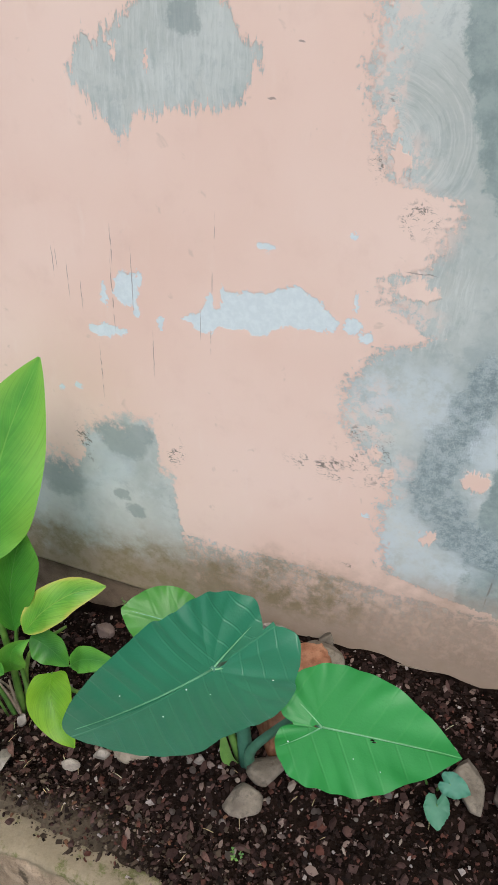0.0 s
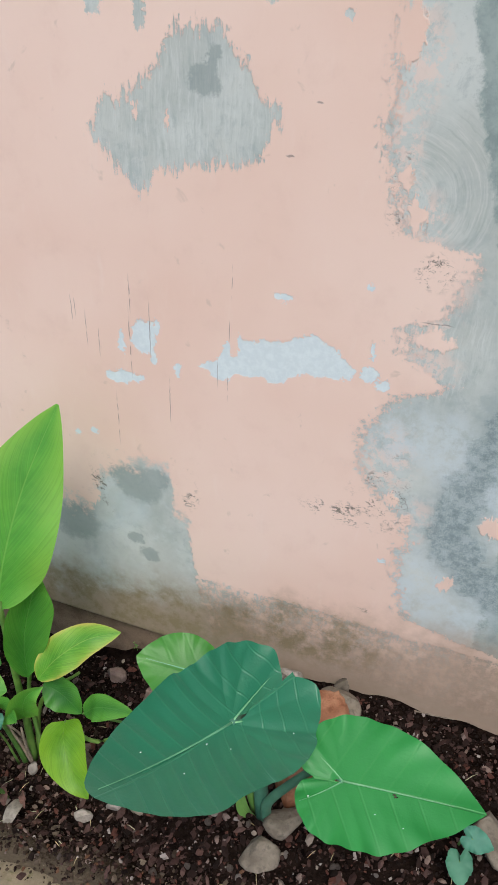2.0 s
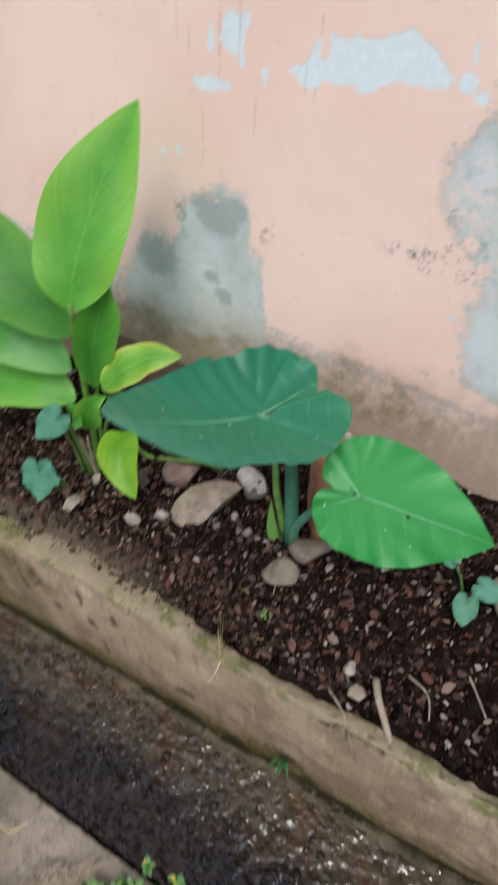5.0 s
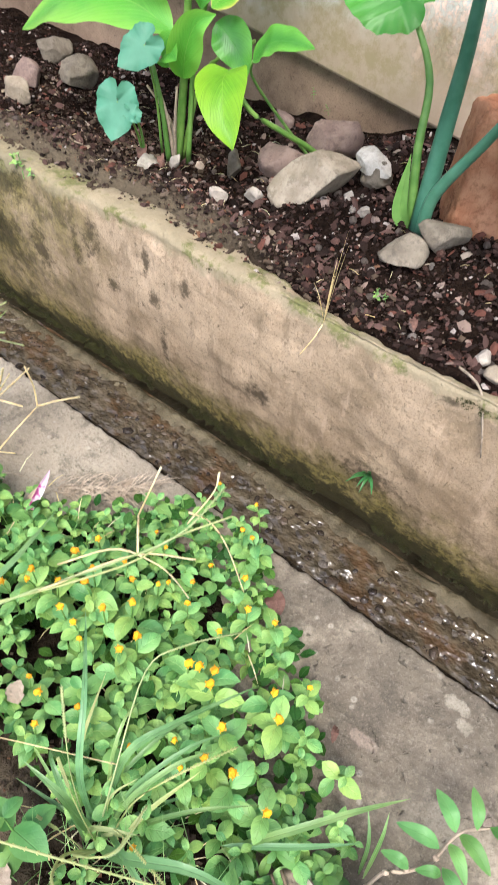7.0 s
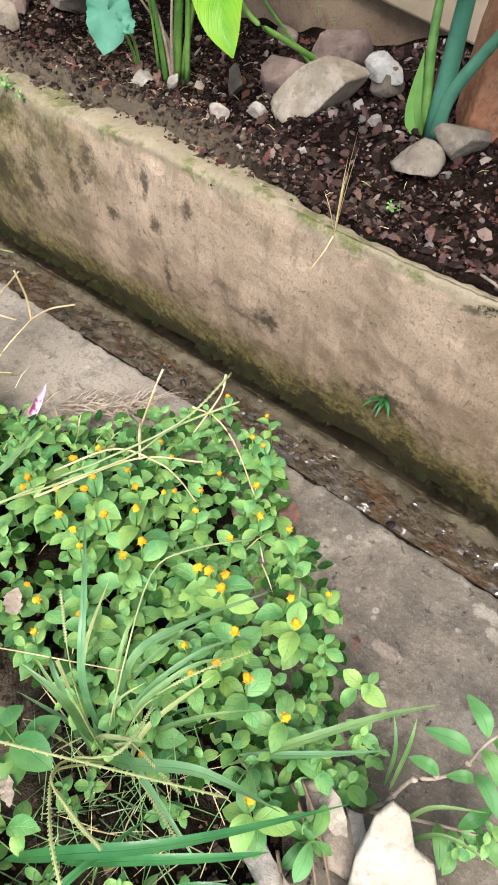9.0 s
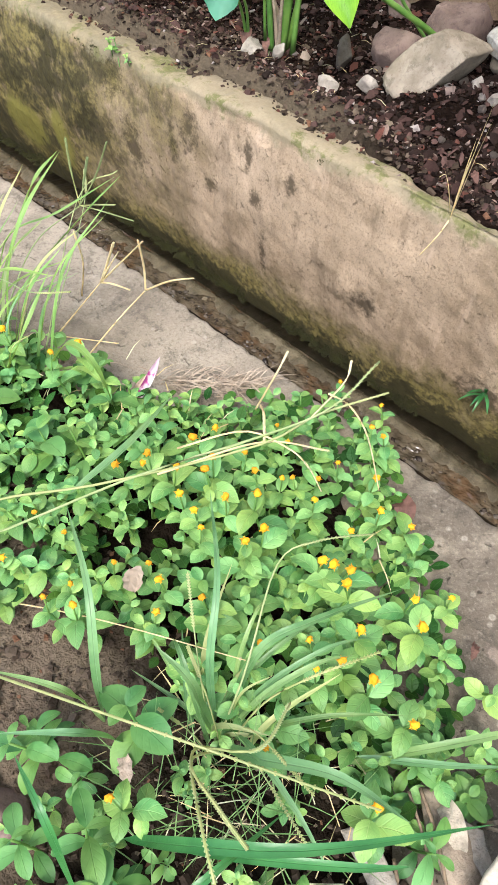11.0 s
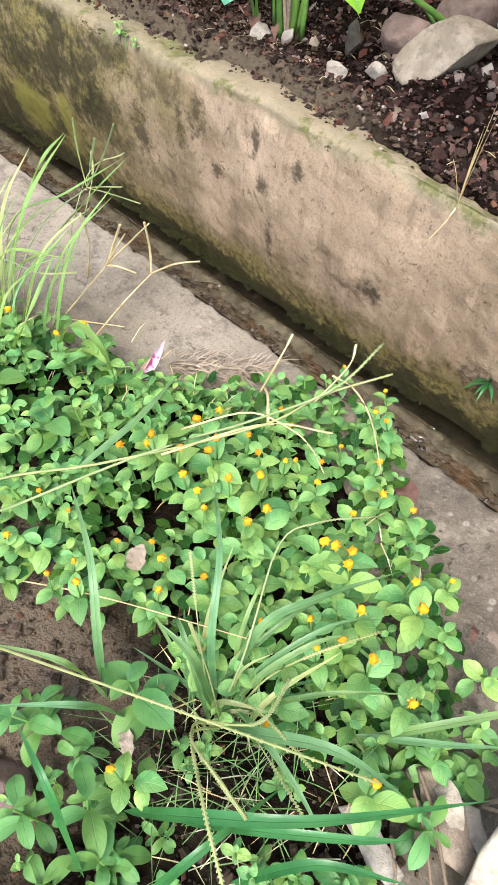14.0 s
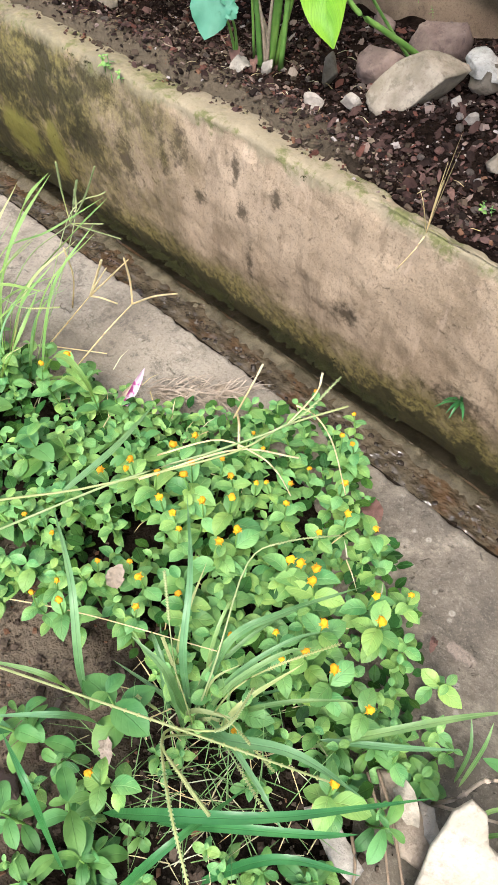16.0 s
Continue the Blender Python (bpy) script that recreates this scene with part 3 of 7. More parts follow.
def make_leaf(name, dark, light, vein, side=14.0, gloss=0.45, edge=None, island=False, through_light=0.3, vein_mix=0.5, spread=0.25, rib=0.09, side_mix=0.25, spec=0.45, side_width=0.16, slope=0.16, blotch=38.0, margin=None, streaks=0.0, wax=0.0):
    """A leaf's skin: midrib and slanting side veins along its UV, blotches, light let through."""
    m, nt, b = material(name, gloss, spec)
    b.inputs["Sheen Weight"].default_value, b.inputs["Sheen Roughness"].default_value = wax, 0.45
    b.inputs["Sheen Tint"].default_value = (0.35, 1.0, 0.75, 1)
    uv = split(nt, nt.nodes.new("ShaderNodeUVMap").outputs[0])
    u, s = uv[0], calc(nt, "ABSOLUTE", calc(nt, "SUBTRACT", calc(nt, "MULTIPLY", uv[1], 2), 1))
    p = coords(nt)
    color = blend(nt, step(nt, noise_of(nt, p, blotch, 4), 0.3, 0.7), dark, light)
    r = chance(nt, island)
    color = blend(nt, calc(nt, "MULTIPLY", r, 0.55), color, light)
    if margin:
        wash = calc(nt, "ADD", s, calc(nt, "MULTIPLY", calc(nt, "SUBTRACT", noise_of(nt, p, 16, 4), 0.5), 0.7))
        color = blend(nt, calc(nt, "MULTIPLY", step(nt, calc(nt, "ADD", wash, calc(nt, "MULTIPLY", u, 0.45)), 0.35, 1.35), 0.85), color, margin)
    if streaks:
        run = nt.nodes.new("ShaderNodeCombineXYZ")
        put_in(nt, run.inputs[0], calc(nt, "MULTIPLY", calc(nt, "SUBTRACT", u, calc(nt, "MULTIPLY", s, slope)), 46.0))
        put_in(nt, run.inputs[1], calc(nt, "MULTIPLY", uv[1], 3.0))
        lines_of = noise_of(nt, run.outputs[0], 1.0, 4, 0.65)
        color = blend(nt, calc(nt, "MULTIPLY", step(nt, lines_of, 0.46, 0.62), streaks), color, [c * 0.55 for c in dark])
        color = blend(nt, calc(nt, "MULTIPLY", step(nt, lines_of, 0.46, 0.32), streaks), color, [min(1, c * 1.35) for c in light])
    slant = calc(nt, "FRACT", calc(nt, "MULTIPLY", calc(nt, "SUBTRACT", u, calc(nt, "MULTIPLY", s, slope)), side))
    ribs = step(nt, calc(nt, "ABSOLUTE", calc(nt, "SUBTRACT", slant, 0.5)), side_width, 0.0)
    mid = step(nt, s, rib, rib * 0.2)
    lines = calc(nt, "MAXIMUM", calc(nt, "MULTIPLY", ribs, side_mix), mid)
    color = blend(nt, calc(nt, "MULTIPLY", lines, vein_mix), color, vein)
    if edge:
        rim = step(nt, calc(nt, "ADD", s, calc(nt, "MULTIPLY", noise_of(nt, p, 25, 4), 0.5)), 1.0, 1.35)
        color = blend(nt, rim, color, edge)
    color = blend(nt, 1.0, color, blend(nt, calc(nt, "FRACT", calc(nt, "MULTIPLY", r, 9.7)), (1 - spread, 1 - spread * 0.85, 1 - spread), (1.15, 1.12, 1.1)), "MULTIPLY")
    color = blend(nt, 1.0, color, blend(nt, calc(nt, "FRACT", calc(nt, "MULTIPLY", r, 23.1)), (1 - spread * 0.4, 1.0, 1 + spread * 0.15), (1 + spread * 0.4, 1.03, 1 - spread * 0.5)), "MULTIPLY")
    put_in(nt, b.inputs["Base Color"], color)
    bump(nt, b, calc(nt, "ADD", lines, calc(nt, "MULTIPLY", noise_of(nt, p, 260, 3, 0.6), 0.35)), 0.6, 0.0016)
    glow = nt.nodes.new("ShaderNodeBsdfTranslucent")
    put_in(nt, glow.inputs[0], blend(nt, 1.0, color, (1.5, 1.5, 0.6), "MULTIPLY"))
    both = nt.nodes.new("ShaderNodeMixShader")
    both.inputs[0].default_value = through_light
    nt.links.new(b.outputs[0], both.inputs[1])
    nt.links.new(glow.outputs[0], both.inputs[2])
    nt.links.new(both.outputs[0], nt.nodes["Material Output"].inputs[0])
    return m


def make_water():
    m, nt, b = material("shallow_ditch_water", 0.03, 0.9)
    p = coords(nt)
    flow = vcalc(nt, "MULTIPLY", p, (0.75, 1.0, 1.0))
    color = blend(nt, step(nt, noise_of(nt, flow, 14, 5), 0.35, 0.7), (0.014, 0.0085, 0.0045), (0.088, 0.050, 0.026))
    shoal = step(nt, calc(nt, "ADD", split(nt, p)[1], calc(nt, "MULTIPLY", calc(nt, "SUBTRACT", noise_of(nt, flow, 9, 6, 0.65), 0.5), 0.14)), 0.33, 0.41)
    silt = blend(nt, step(nt, noise_of(nt, flow, 40, 6, 0.7), 0.35, 0.65), (0.050, 0.040, 0.025), (0.155, 0.125, 0.082))
    silt = blend(nt, calc(nt, "MULTIPLY", step(nt, noise_of(nt, flow, 12, 5, 0.65), 0.50, 0.62), 0.7), silt, (0.115, 0.064, 0.030))
    color = blend(nt, calc(nt, "MULTIPLY", shoal, 0.85), color, silt)
    put_in(nt, b.inputs["Base Color"], color)
    bump(nt, b, calc(nt, "ADD", noise_of(nt, flow, 42, 2, 0.5, 0.2), calc(nt, "MULTIPLY", noise_of(nt, flow, 110, 2), 0.3)), 0.9, 0.012)
    return m


WALL_PAINT = make_wall_paint()
FOUNDATION = make_concrete("earth_stained_footing", (0.145, 0.097, 0.066), (0.24, 0.17, 0.12), (0.085, 0.055, 0.038))
KERB = make_concrete("mossy_weathered_concrete", (0.250, 0.186, 0.121), (0.40, 0.309, 0.217), (0.155, 0.113, 0.068), 0.92, bumps=0.9)
SLAB = make_concrete("grey_brown_concrete", (0.2044, 0.173, 0.1336), (0.2988, 0.2634, 0.2083), (0.1258, 0.1062, 0.0786), dirt=(0.102, 0.085, 0.064), bumps=1.0)
WET = make_concrete("wet_ditch_bed", (0.042, 0.034, 0.018), (0.105, 0.088, 0.050), (0.024, 0.021, 0.010), 0.0, 1.8, 0.14, bumps=1.0)
LEDGE = make_concrete("wet_mossy_ledge", (0.066, 0.054, 0.032), (0.185, 0.155, 0.100), (0.036, 0.034, 0.015), 0.0, 2.6, 0.32, bumps=1.0)
SOIL = make_soil("dark_garden_soil", (0.005, 0.0035, 0.003), (0.020, 0.013, 0.010), ((-0.22, -0.42), (0.66, 0.60), (0.082, 0.066, 0.046)))
MUD = make_soil("brown_packed_earth", (0.10, 0.072, 0.05), (0.22, 0.165, 0.12))
# dark humus, its colour taken near black for the shade under the weeds
EARTH = make_soil("humus_with_painted_shade", (0.007, 0.005, 0.0035), (0.026, 0.020, 0.014), ((0.13, 0.06), (-0.06, -0.10), (0.098, 0.077, 0.055)))
WATER = make_water()
CHIP_HUES = [(0.0, (0.004, 0.003, 0.0025)), (0.42, (0.018, 0.010, 0.009)), (0.66, (0.055, 0.032, 0.028)), (0.82, (0.10, 0.040, 0.030)), (0.905, (0.18, 0.135, 0.118)), (0.965, (0.44, 0.39, 0.36))]
CHIPS = make_stone("soil_crumbs_and_chips", (0.05, 0.032, 0.026), (0.11, 0.075, 0.06), 0.85, 0.06, True, CHIP_HUES)
SCRAPS = make_stone("earth_scraps", (0.045, 0.0315, 0.0225), (0.1125, 0.0825, 0.06), 0.9, 0.05, True, [(0.0, (0.045, 0.0338, 0.0248)), (0.35, (0.0675, 0.0495, 0.036)), (0.7, (0.1125, 0.0863, 0.0638)), (0.9, (0.1275, 0.0638, 0.0375)), (0.96, (0.27, 0.2175, 0.1575))])
GRAVEL = make_stone("wet_ditch_gravel", (0.06, 0.05, 0.04), (0.15, 0.135, 0.12), 0.14, 0.7, True, [(0.0, (0.030, 0.018, 0.010)), (0.45, (0.075, 0.050, 0.030)), (0.78, (0.15, 0.125, 0.10)), (0.95, (0.27, 0.26, 0.24))])
PEBBLE = make_stone("garden_pebble", (0.09, 0.07, 0.06), (0.20, 0.165, 0.14), 0.85, 0.25, False, [(0.0, (0.12, 0.095, 0.08)), (0.35, (0.15, 0.07, 0.055)), (0.62, (0.24, 0.21, 0.19)), (0.8, (0.07, 0.052, 0.044))])
TAN_STONE = make_stone("tan_fieldstone", (0.1851, 0.1542, 0.1131), (0.329, 0.281, 0.2194), 0.9, 0.2)
PURPLE_STONE = make_stone("purplish_brown_stone", (0.1721, 0.1205, 0.1033), (0.2927, 0.2151, 0.1851), 0.9, 0.2)
GREY_STONE = make_stone("grey_brown_stone", (0.1118, 0.0942, 0.0718), (0.2235, 0.1916, 0.1517), 0.9, 0.2)
CHALK = make_stone("white_chalk", (0.34, 0.32, 0.285), (0.70, 0.675, 0.625), 0.9, 0.2)
WHITE_STONE = make_stone("chalky_white_rubble", (0.20, 0.172, 0.145), (0.46, 0.42, 0.37), 0.9, 0.2)
BRICK = make_stone("red_laterite", (0.3312, 0.138, 0.0736), (0.5152, 0.2668, 0.1564), 0.95, 0.15)
DEADWOOD = make_stone("bleached_dead_wood", (0.23, 0.178, 0.128), (0.44, 0.365, 0.28))
BLEACHED = make_stone("bleached_grey_wood", (0.24, 0.215, 0.18), (0.40, 0.365, 0.31), 0.85)
SPLINTER = make_stone("brown_splinter_wood", (0.15, 0.105, 0.068), (0.29, 0.215, 0.145), 0.85)
PALE_SHELL = make_stone("cream_dry_husk", (0.30, 0.26, 0.195), (0.46, 0.41, 0.33), 0.85)
TARO_DARK = make_leaf("blue_green_taro_leaf", (0.007, 0.120, 0.062), (0.0135, 0.162, 0.087), (0.06, 0.25, 0.14), 30.0, 0.42, None, False, 0.10, 0.45, 0.1, 0.004, 0.45, 0.55, 0.08, 0.25, 9.0, wax=0.26)
TARO_BRIGHT = make_leaf("bright_green_taro_leaf", (0.014, 0.175, 0.038), (0.026, 0.235, 0.055), (0.13, 0.36, 0.14), 24.0, 0.46, None, False, 0.14, 0.26, 0.1, 0.004, 0.35, 0.40, 0.07, 0.25, 9.0, wax=0.12)
TARO_VEIN = make_leaf("pale_taro_rib", (0.13, 0.40, 0.22), (0.24, 0.52, 0.32), (0.3, 0.55, 0.35), 0.0, 0.5, None, False, 0.1, 0.0)
TARO_STALK = make_leaf("blue_green_taro_stalk", (0.045, 0.17, 0.12), (0.09, 0.26, 0.20), (0.2, 0.4, 0.3), 0.0, 0.4, None, False, 0.1, 0.0)
SEEDLING = make_leaf("matt_blue_green_leaf", (0.0261, 0.1565, 0.1043), (0.0596, 0.2385, 0.164), (0.149, 0.3353, 0.2459), 5.0, 0.6, None, False, 0.2, 0.3)
GINGER = make_leaf("light_green_ginger_leaf", (0.060, 0.275, 0.035), (0.10, 0.36, 0.05), (0.24, 0.50, 0.13), 15.0, 0.45, None, False, 0.32, 0.35, 0.12, 0.03, 0.30, 0.4, 0.12, 0.45, 12.0, (0.205, 0.46, 0.075), 0.2)
GINGER_YOUNG = make_leaf("young_green_leaf", (0.030, 0.175, 0.020), (0.058, 0.235, 0.033), (0.13, 0.32, 0.09), 20.0, 0.42, None, False, 0.22, 0.25, 0.15, 0.012, 0.3, 0.45, 0.1, 0.4, 14.0)
GINGER_DARK = make_leaf("green_ginger_leaf", (0.030, 0.175, 0.024), (0.060, 0.26, 0.035), (0.15, 0.36, 0.1), 15.0, 0.42, None, False, 0.3, 0.35, 0.25, 0.03, 0.35, 0.45, 0.12, 0.45, 14.0, (0.12, 0.36, 0.05), 0.25)
YELLOWED = make_leaf("yellow_edged_leaf", (0.065, 0.27, 0.028), (0.12, 0.35, 0.042), (0.30, 0.48, 0.13), 14.0, 0.45, (0.46, 0.42, 0.12), False, 0.3, 0.4, 0.15, 0.04, 0.3, 0.4, 0.12, 0.45, 14.0, (0.26, 0.45, 0.07), 0.35)
LIME = make_leaf("lime_green_leaf", (0.115, 0.33, 0.014), (0.20, 0.44, 0.03), (0.306, 0.51, 0.085), 14.0, 0.42, None, False, 0.4, 0.35, 0.15, 0.03, 0.3, 0.4, 0.12, 0.5, 20.0, (0.27, 0.50, 0.03), 0.3)
WEED_LEAF = make_leaf("weed_leaf", (0.054, 0.202, 0.058), (0.295, 0.495, 0.165), (0.42, 0.58, 0.26), 3.5, 0.50, None, False, 0.14, 0.40, 0.45, 0.05, 0.20, 0.36, 0.12, 0.3, streaks=0.15)
# darker than WEED_LEAF: the shade between the weeds is put into this green
WEED_SHADED = make_leaf("shade_darkened_weed_leaf", (0.009, 0.040, 0.007), (0.046, 0.132, 0.026), (0.11, 0.21, 0.065), 4.0, 0.5, None, True, 0.10, 0.3, 0.65, 0.10, 0.2, 0.15)
LANCE_LEAF = make_leaf("grey_green_weed_leaf", (0.045, 0.165, 0.045), (0.165, 0.33, 0.105), (0.22, 0.38, 0.16), 6.0, 0.50, None, False, 0.14, 0.22, 0.4, 0.05, 0.05, 0.32, 0.2, 0.3, 25.0)
GRASS = make_leaf("grass_blade", (0.080, 0.200, 0.072), (0.215, 0.365, 0.170), (0.28, 0.41, 0.23), 0.0, 0.40, None, False, 0.25, 0.4, 0.4, 0.14, 0.0, 0.5)
GRASS_LIME = make_leaf("lime_grass_blade", (0.16, 0.32, 0.085), (0.31, 0.47, 0.16), (0.36, 0.50, 0.22), 0.0, 0.40, None, False, 0.3, 0.4, 0.3, 0.14, 0.0, 0.45)
GRASS_DARK = make_leaf("dark_grass_blade", (0.021, 0.126, 0.0378), (0.0504, 0.2016, 0.063), (0.084, 0.252, 0.0924), 0.0, 0.38, None, False, 0.2, 0.4, 0.3, 0.1, 0.0, 0.5)
SEED_GREEN = make_leaf("pale_green_seed_spike", (0.252, 0.3192, 0.126), (0.4032, 0.4368, 0.2268), (0.42, 0.462, 0.252), 0.0, 0.6, None, False, 0.2, 0.0)
STRAW = make_leaf("dry_straw", (0.4312, 0.345, 0.2156), (0.6555, 0.5779, 0.414), (0.6038, 0.5175, 0.3881), 0.0, 0.6, None, True, 0.2, 0.0, 0.4)
STEM_GREEN = make_leaf("green_stem", (0.08, 0.208, 0.04), (0.176, 0.32, 0.08), (0.24, 0.36, 0.12), 0.0, 0.5, None, False, 0.1, 0.0)
FLOWER = make_stone("orange_yellow_florets", (0.74, 0.31, 0.007), (0.88, 0.47, 0.017), 0.65, 0.3)
LITTER = make_stone("leaf_litter", (0.05, 0.03, 0.025), (0.12, 0.075, 0.062), 0.9, 0.08, True, [(0.0, (0.010, 0.006, 0.005)), (0.36, (0.040, 0.022, 0.019)), (0.62, (0.090, 0.053, 0.046)), (0.82, (0.13, 0.053, 0.039)), (0.90, (0.20, 0.145, 0.12)), (0.975, (0.34, 0.28, 0.23))])
RED_DRY = make_stone("dry_red_brown_leaf", (0.10, 0.048, 0.036), (0.18, 0.095, 0.072))
BUFF_DRY = make_stone("dry_buff_leaf", (0.364, 0.28, 0.21), (0.462, 0.378, 0.294))
MOSS = make_leaf("moss", (0.014, 0.015, 0.004), (0.050, 0.050, 0.013), (0.05, 0.05, 0.014), 0.0, 0.9, None, True, 0.08, 0.0)
DEW, _nt, _b = material("milky_dew_speck", 0.3, 0.5)
put_in(_nt, _b.inputs["Base Color"], blend(_nt, noise_of(_nt, coords(_nt), 300, 2), (0.55, 0.66, 0.58), (0.75, 0.82, 0.76)))
PINK_FOIL, _nt, _b = material("magenta_printed_film", 0.25, 0.5)
put_in(_nt, _b.inputs["Base Color"], blend(_nt, step(_nt, noise_of(_nt, coords(_nt), 60, 3), 0.48, 0.55), (0.32, 0.05, 0.18), (0.46, 0.33, 0.40)))
WHITE_FOIL, _nt, _b = material("white_plastic_film", 0.35, 0.5)
put_in(_nt, _b.inputs["Base Color"], blend(_nt, step(_nt, noise_of(_nt, coords(_nt), 80, 3), 0.4, 0.7), (0.45, 0.43, 0.45), (0.6, 0.58, 0.6)))


# ---- building helpers ----
ORIGIN = {}


def finish(bm, name, mat, smooth=True):
    me = bpy.data.meshes.new(name)
    bm.to_mesh(me)
    bm.free()
    me.materials.append(mat)
    if smooth:
        me.polygons.foreach_set("use_smooth", [True] * len(me.polygons))
    return me


def structure(name, bm, mat, label, category, parent=None, smooth=True):
    """A piece of the setting, modelled on the sloping street's own axes."""
    ob = new(name, finish(bm, name, mat, smooth))
    ob.matrix_world = LEVEL
    return tagged(ob, label, category, kind="structure")


def thing(name, base, label, category, group="", bm=None, mat=None, kind=""):
    """A top-level thing at its base point: a mesh when bm is given, or else an Empty for its parts."""
    base = Vector(base)
    if bm is not None:
        bmesh.ops.translate(bm, vec=-base, verts=bm.verts)
        ob = new(name, finish(bm, name, mat))
    else:
        ob = new(name)
        ob.empty_display_size = 0.02
    ob.matrix_world = LEVEL @ Matrix.Translation(base)
    ORIGIN[ob.name] = base
    return tagged(ob, label, category, group, kind)


def part(name, bm, mat, parent, label="", smooth=True):
    base = ORIGIN[parent.name]
    bmesh.ops.translate(bm, vec=-base, verts=bm.verts)
    ob = new(name, finish(bm, name, mat, smooth))
    ob.parent = parent
    ORIGIN[ob.name] = base
    return tagged(ob, label)


def rough_at(x, y, z, scale, amount):
    return amount * noise.noise(Vector((x, y, z)) * scale)


def grid_bm(nu, nv, place):
    """A sheet of nu x nv quads; place(u, v) gives the point, u and v from 0 to 1, which also become its UV."""
    bm = bmesh.new()
    uv = bm.loops.layers.uv.new("UVMap")
    rows = [[bm.verts.new(place(i / nu, j / nv)) for j in range(nv + 1)] for i in range(nu + 1)]
    for i in range(nu):
        for j in range(nv):
            f = bm.faces.new((rows[i][j], rows[i + 1][j], rows[i + 1][j + 1], rows[i][j + 1]))
            for loop, (a, b) in zip(f.loops, ((i, j), (i + 1, j), (i + 1, j + 1), (i, j + 1))):
                loop[uv].uv = (a / nu, b / nv)
    return bm


def curve_points(points, n):
    """n + 1 points along a smooth curve through the given ones."""
    pts = [Vector(p) for p in points]
    if len(pts) == 2:
        return [pts[0].lerp(pts[1], i / n) for i in range(n + 1)]
    ext = [pts[0] * 2 - pts[1]] + pts + [pts[-1] * 2 - pts[-2]]
    out = []
    for i in range(n + 1):
        t = i / n * (len(pts) - 1)
        k = min(int(t), len(pts) - 2)
        f = t - k
        a, b, c, d = ext[k:k + 4]
        out.append(0.5 * (2 * b + (c - a) * f + (2 * a - 5 * b + 4 * c - d) * f * f + (3 * b - a - 3 * c + d) * f ** 3))
    return out


def tube(bm, points, r0, r1, n=10, sides=7, bulge=0.0):
    """A tapered round stalk along a curve, closed at both ends."""
    pts = curve_points(points, n)
    rings = []
    for i, p in enumerate(pts):
        way = (pts[min(i + 1, n)] - pts[max(i - 1, 0)]).normalized()
        a = way.orthogonal().normalized()
        b = way.cross(a)
        r = r0 + (r1 - r0) * i / n + bulge * math.sin(math.pi * i / n)
        rings.append([bm.verts.new(p + (a * math.cos(k * math.tau / sides) + b * math.sin(k * math.tau / sides)) * r) for k in range(sides)])
    for r, s in zip(rings, rings[1:]):
        for k in range(sides):
            bm.faces.new((r[k], r[(k + 1) % sides], s[(k + 1) % sides], s[k]))
    bm.faces.new(rings[0][::-1])
    bm.faces.new(rings[-1])
    return bm


def leaf_bm(points, normal, width, shape=(0.45, 1.0, 1.3), fold=0.25, wave=0.0, waves=5, nu=14, nv=6, twist=0.0, teeth=0.0):
    """A leaf blade along a curve. shape: where it is widest, and how it runs in at the base and the tip."""
    pts = curve_points(points, nu)
    peak, e0, e1 = shape
    up = Vector(normal).normalized()

    def place(u, v):
        i = min(int(round(u * nu)), nu)
        way = (pts[min(i + 1, nu)] - pts[max(i - 1, 0)]).normalized()
        side = way.cross(up).normalized()
        top = side.cross(way)
        if twist:
            q = Matrix.Rotation(twist * u, 3, way)
            side, top = q @ side, q @ top
        w = (math.sin(math.pi / 2 * min(u / peak, 1)) ** e0 if u < peak else max(0.0, math.cos(math.pi / 2 * (u - peak) / (1 - peak))) ** (1 / e1)) if 0 < u < 1 else 0.03
        s = 2 * v - 1
        w *= 1 + (teeth if i % 2 else -teeth)
        return pts[i] + side * s * w * width / 2 + top * (fold * abs(s) ** 1.3 * w * width / 2 + wave * math.sin(u * waves * math.tau + (2 if s > 0 else 0)) * abs(s) * w)

    return grid_bm(nu, nv, place)


def stone_bm(size, seed, sharp=0.25, flat=1.0, cuts=2, centre=(0, 0, 0), turn=(0, 0, 0)):
    """A worn stone: a ball cut by random planes, roughened."""
    rng = random.Random(seed)
    bm = bmesh.new()
    bmesh.ops.create_icosphere(bm, subdivisions=cuts, radius=1.0)
    planes = [(Vector((rng.uniform(-1, 1), rng.uniform(-1, 1), rng.uniform(-1, 1))).normalized(), rng.uniform(0.5, 0.85)) for _ in range(13)]
    rot = Euler([radians(a) for a in turn]).to_matrix()
    for v in bm.verts:
        p = v.co.copy()
        for n, d in planes:
            over = p.dot(n) - d
            if over > 0:
                p -= n * over * min(1.0, 0.68 + sharp)
        p *= 1 + 0.05 * noise.noise(v.co * 2.3 + Vector((seed, 0, 0))) + 0.03 * noise.noise(v.co * 9 + Vector((0, seed, 0)))
        v.co = rot @ Vector((p.x * size[0], p.y * size[1], p.z * size[2])) + Vector(centre)
    return bm


def clump(pieces):
    """Many small loose bits as one mesh: rows of (vertices, faces)."""
    verts, faces, at = [], [], 0
    for vs, fs in pieces:
        verts.extend(vs)
        faces.extend([tuple(i + at for i in f) for f in fs])
        at += len(vs)
    return verts, faces


def stuff(name, pieces, mat, label, category):
    me = bpy.data.meshes.new(name)
    verts, faces = clump(pieces)
    me.from_pydata(verts, [], faces)
    me.materials.append(mat)
    ob = new(name, me)
    ob.matrix_world = LEVEL
    return tagged(ob, label, category, kind="stuff")


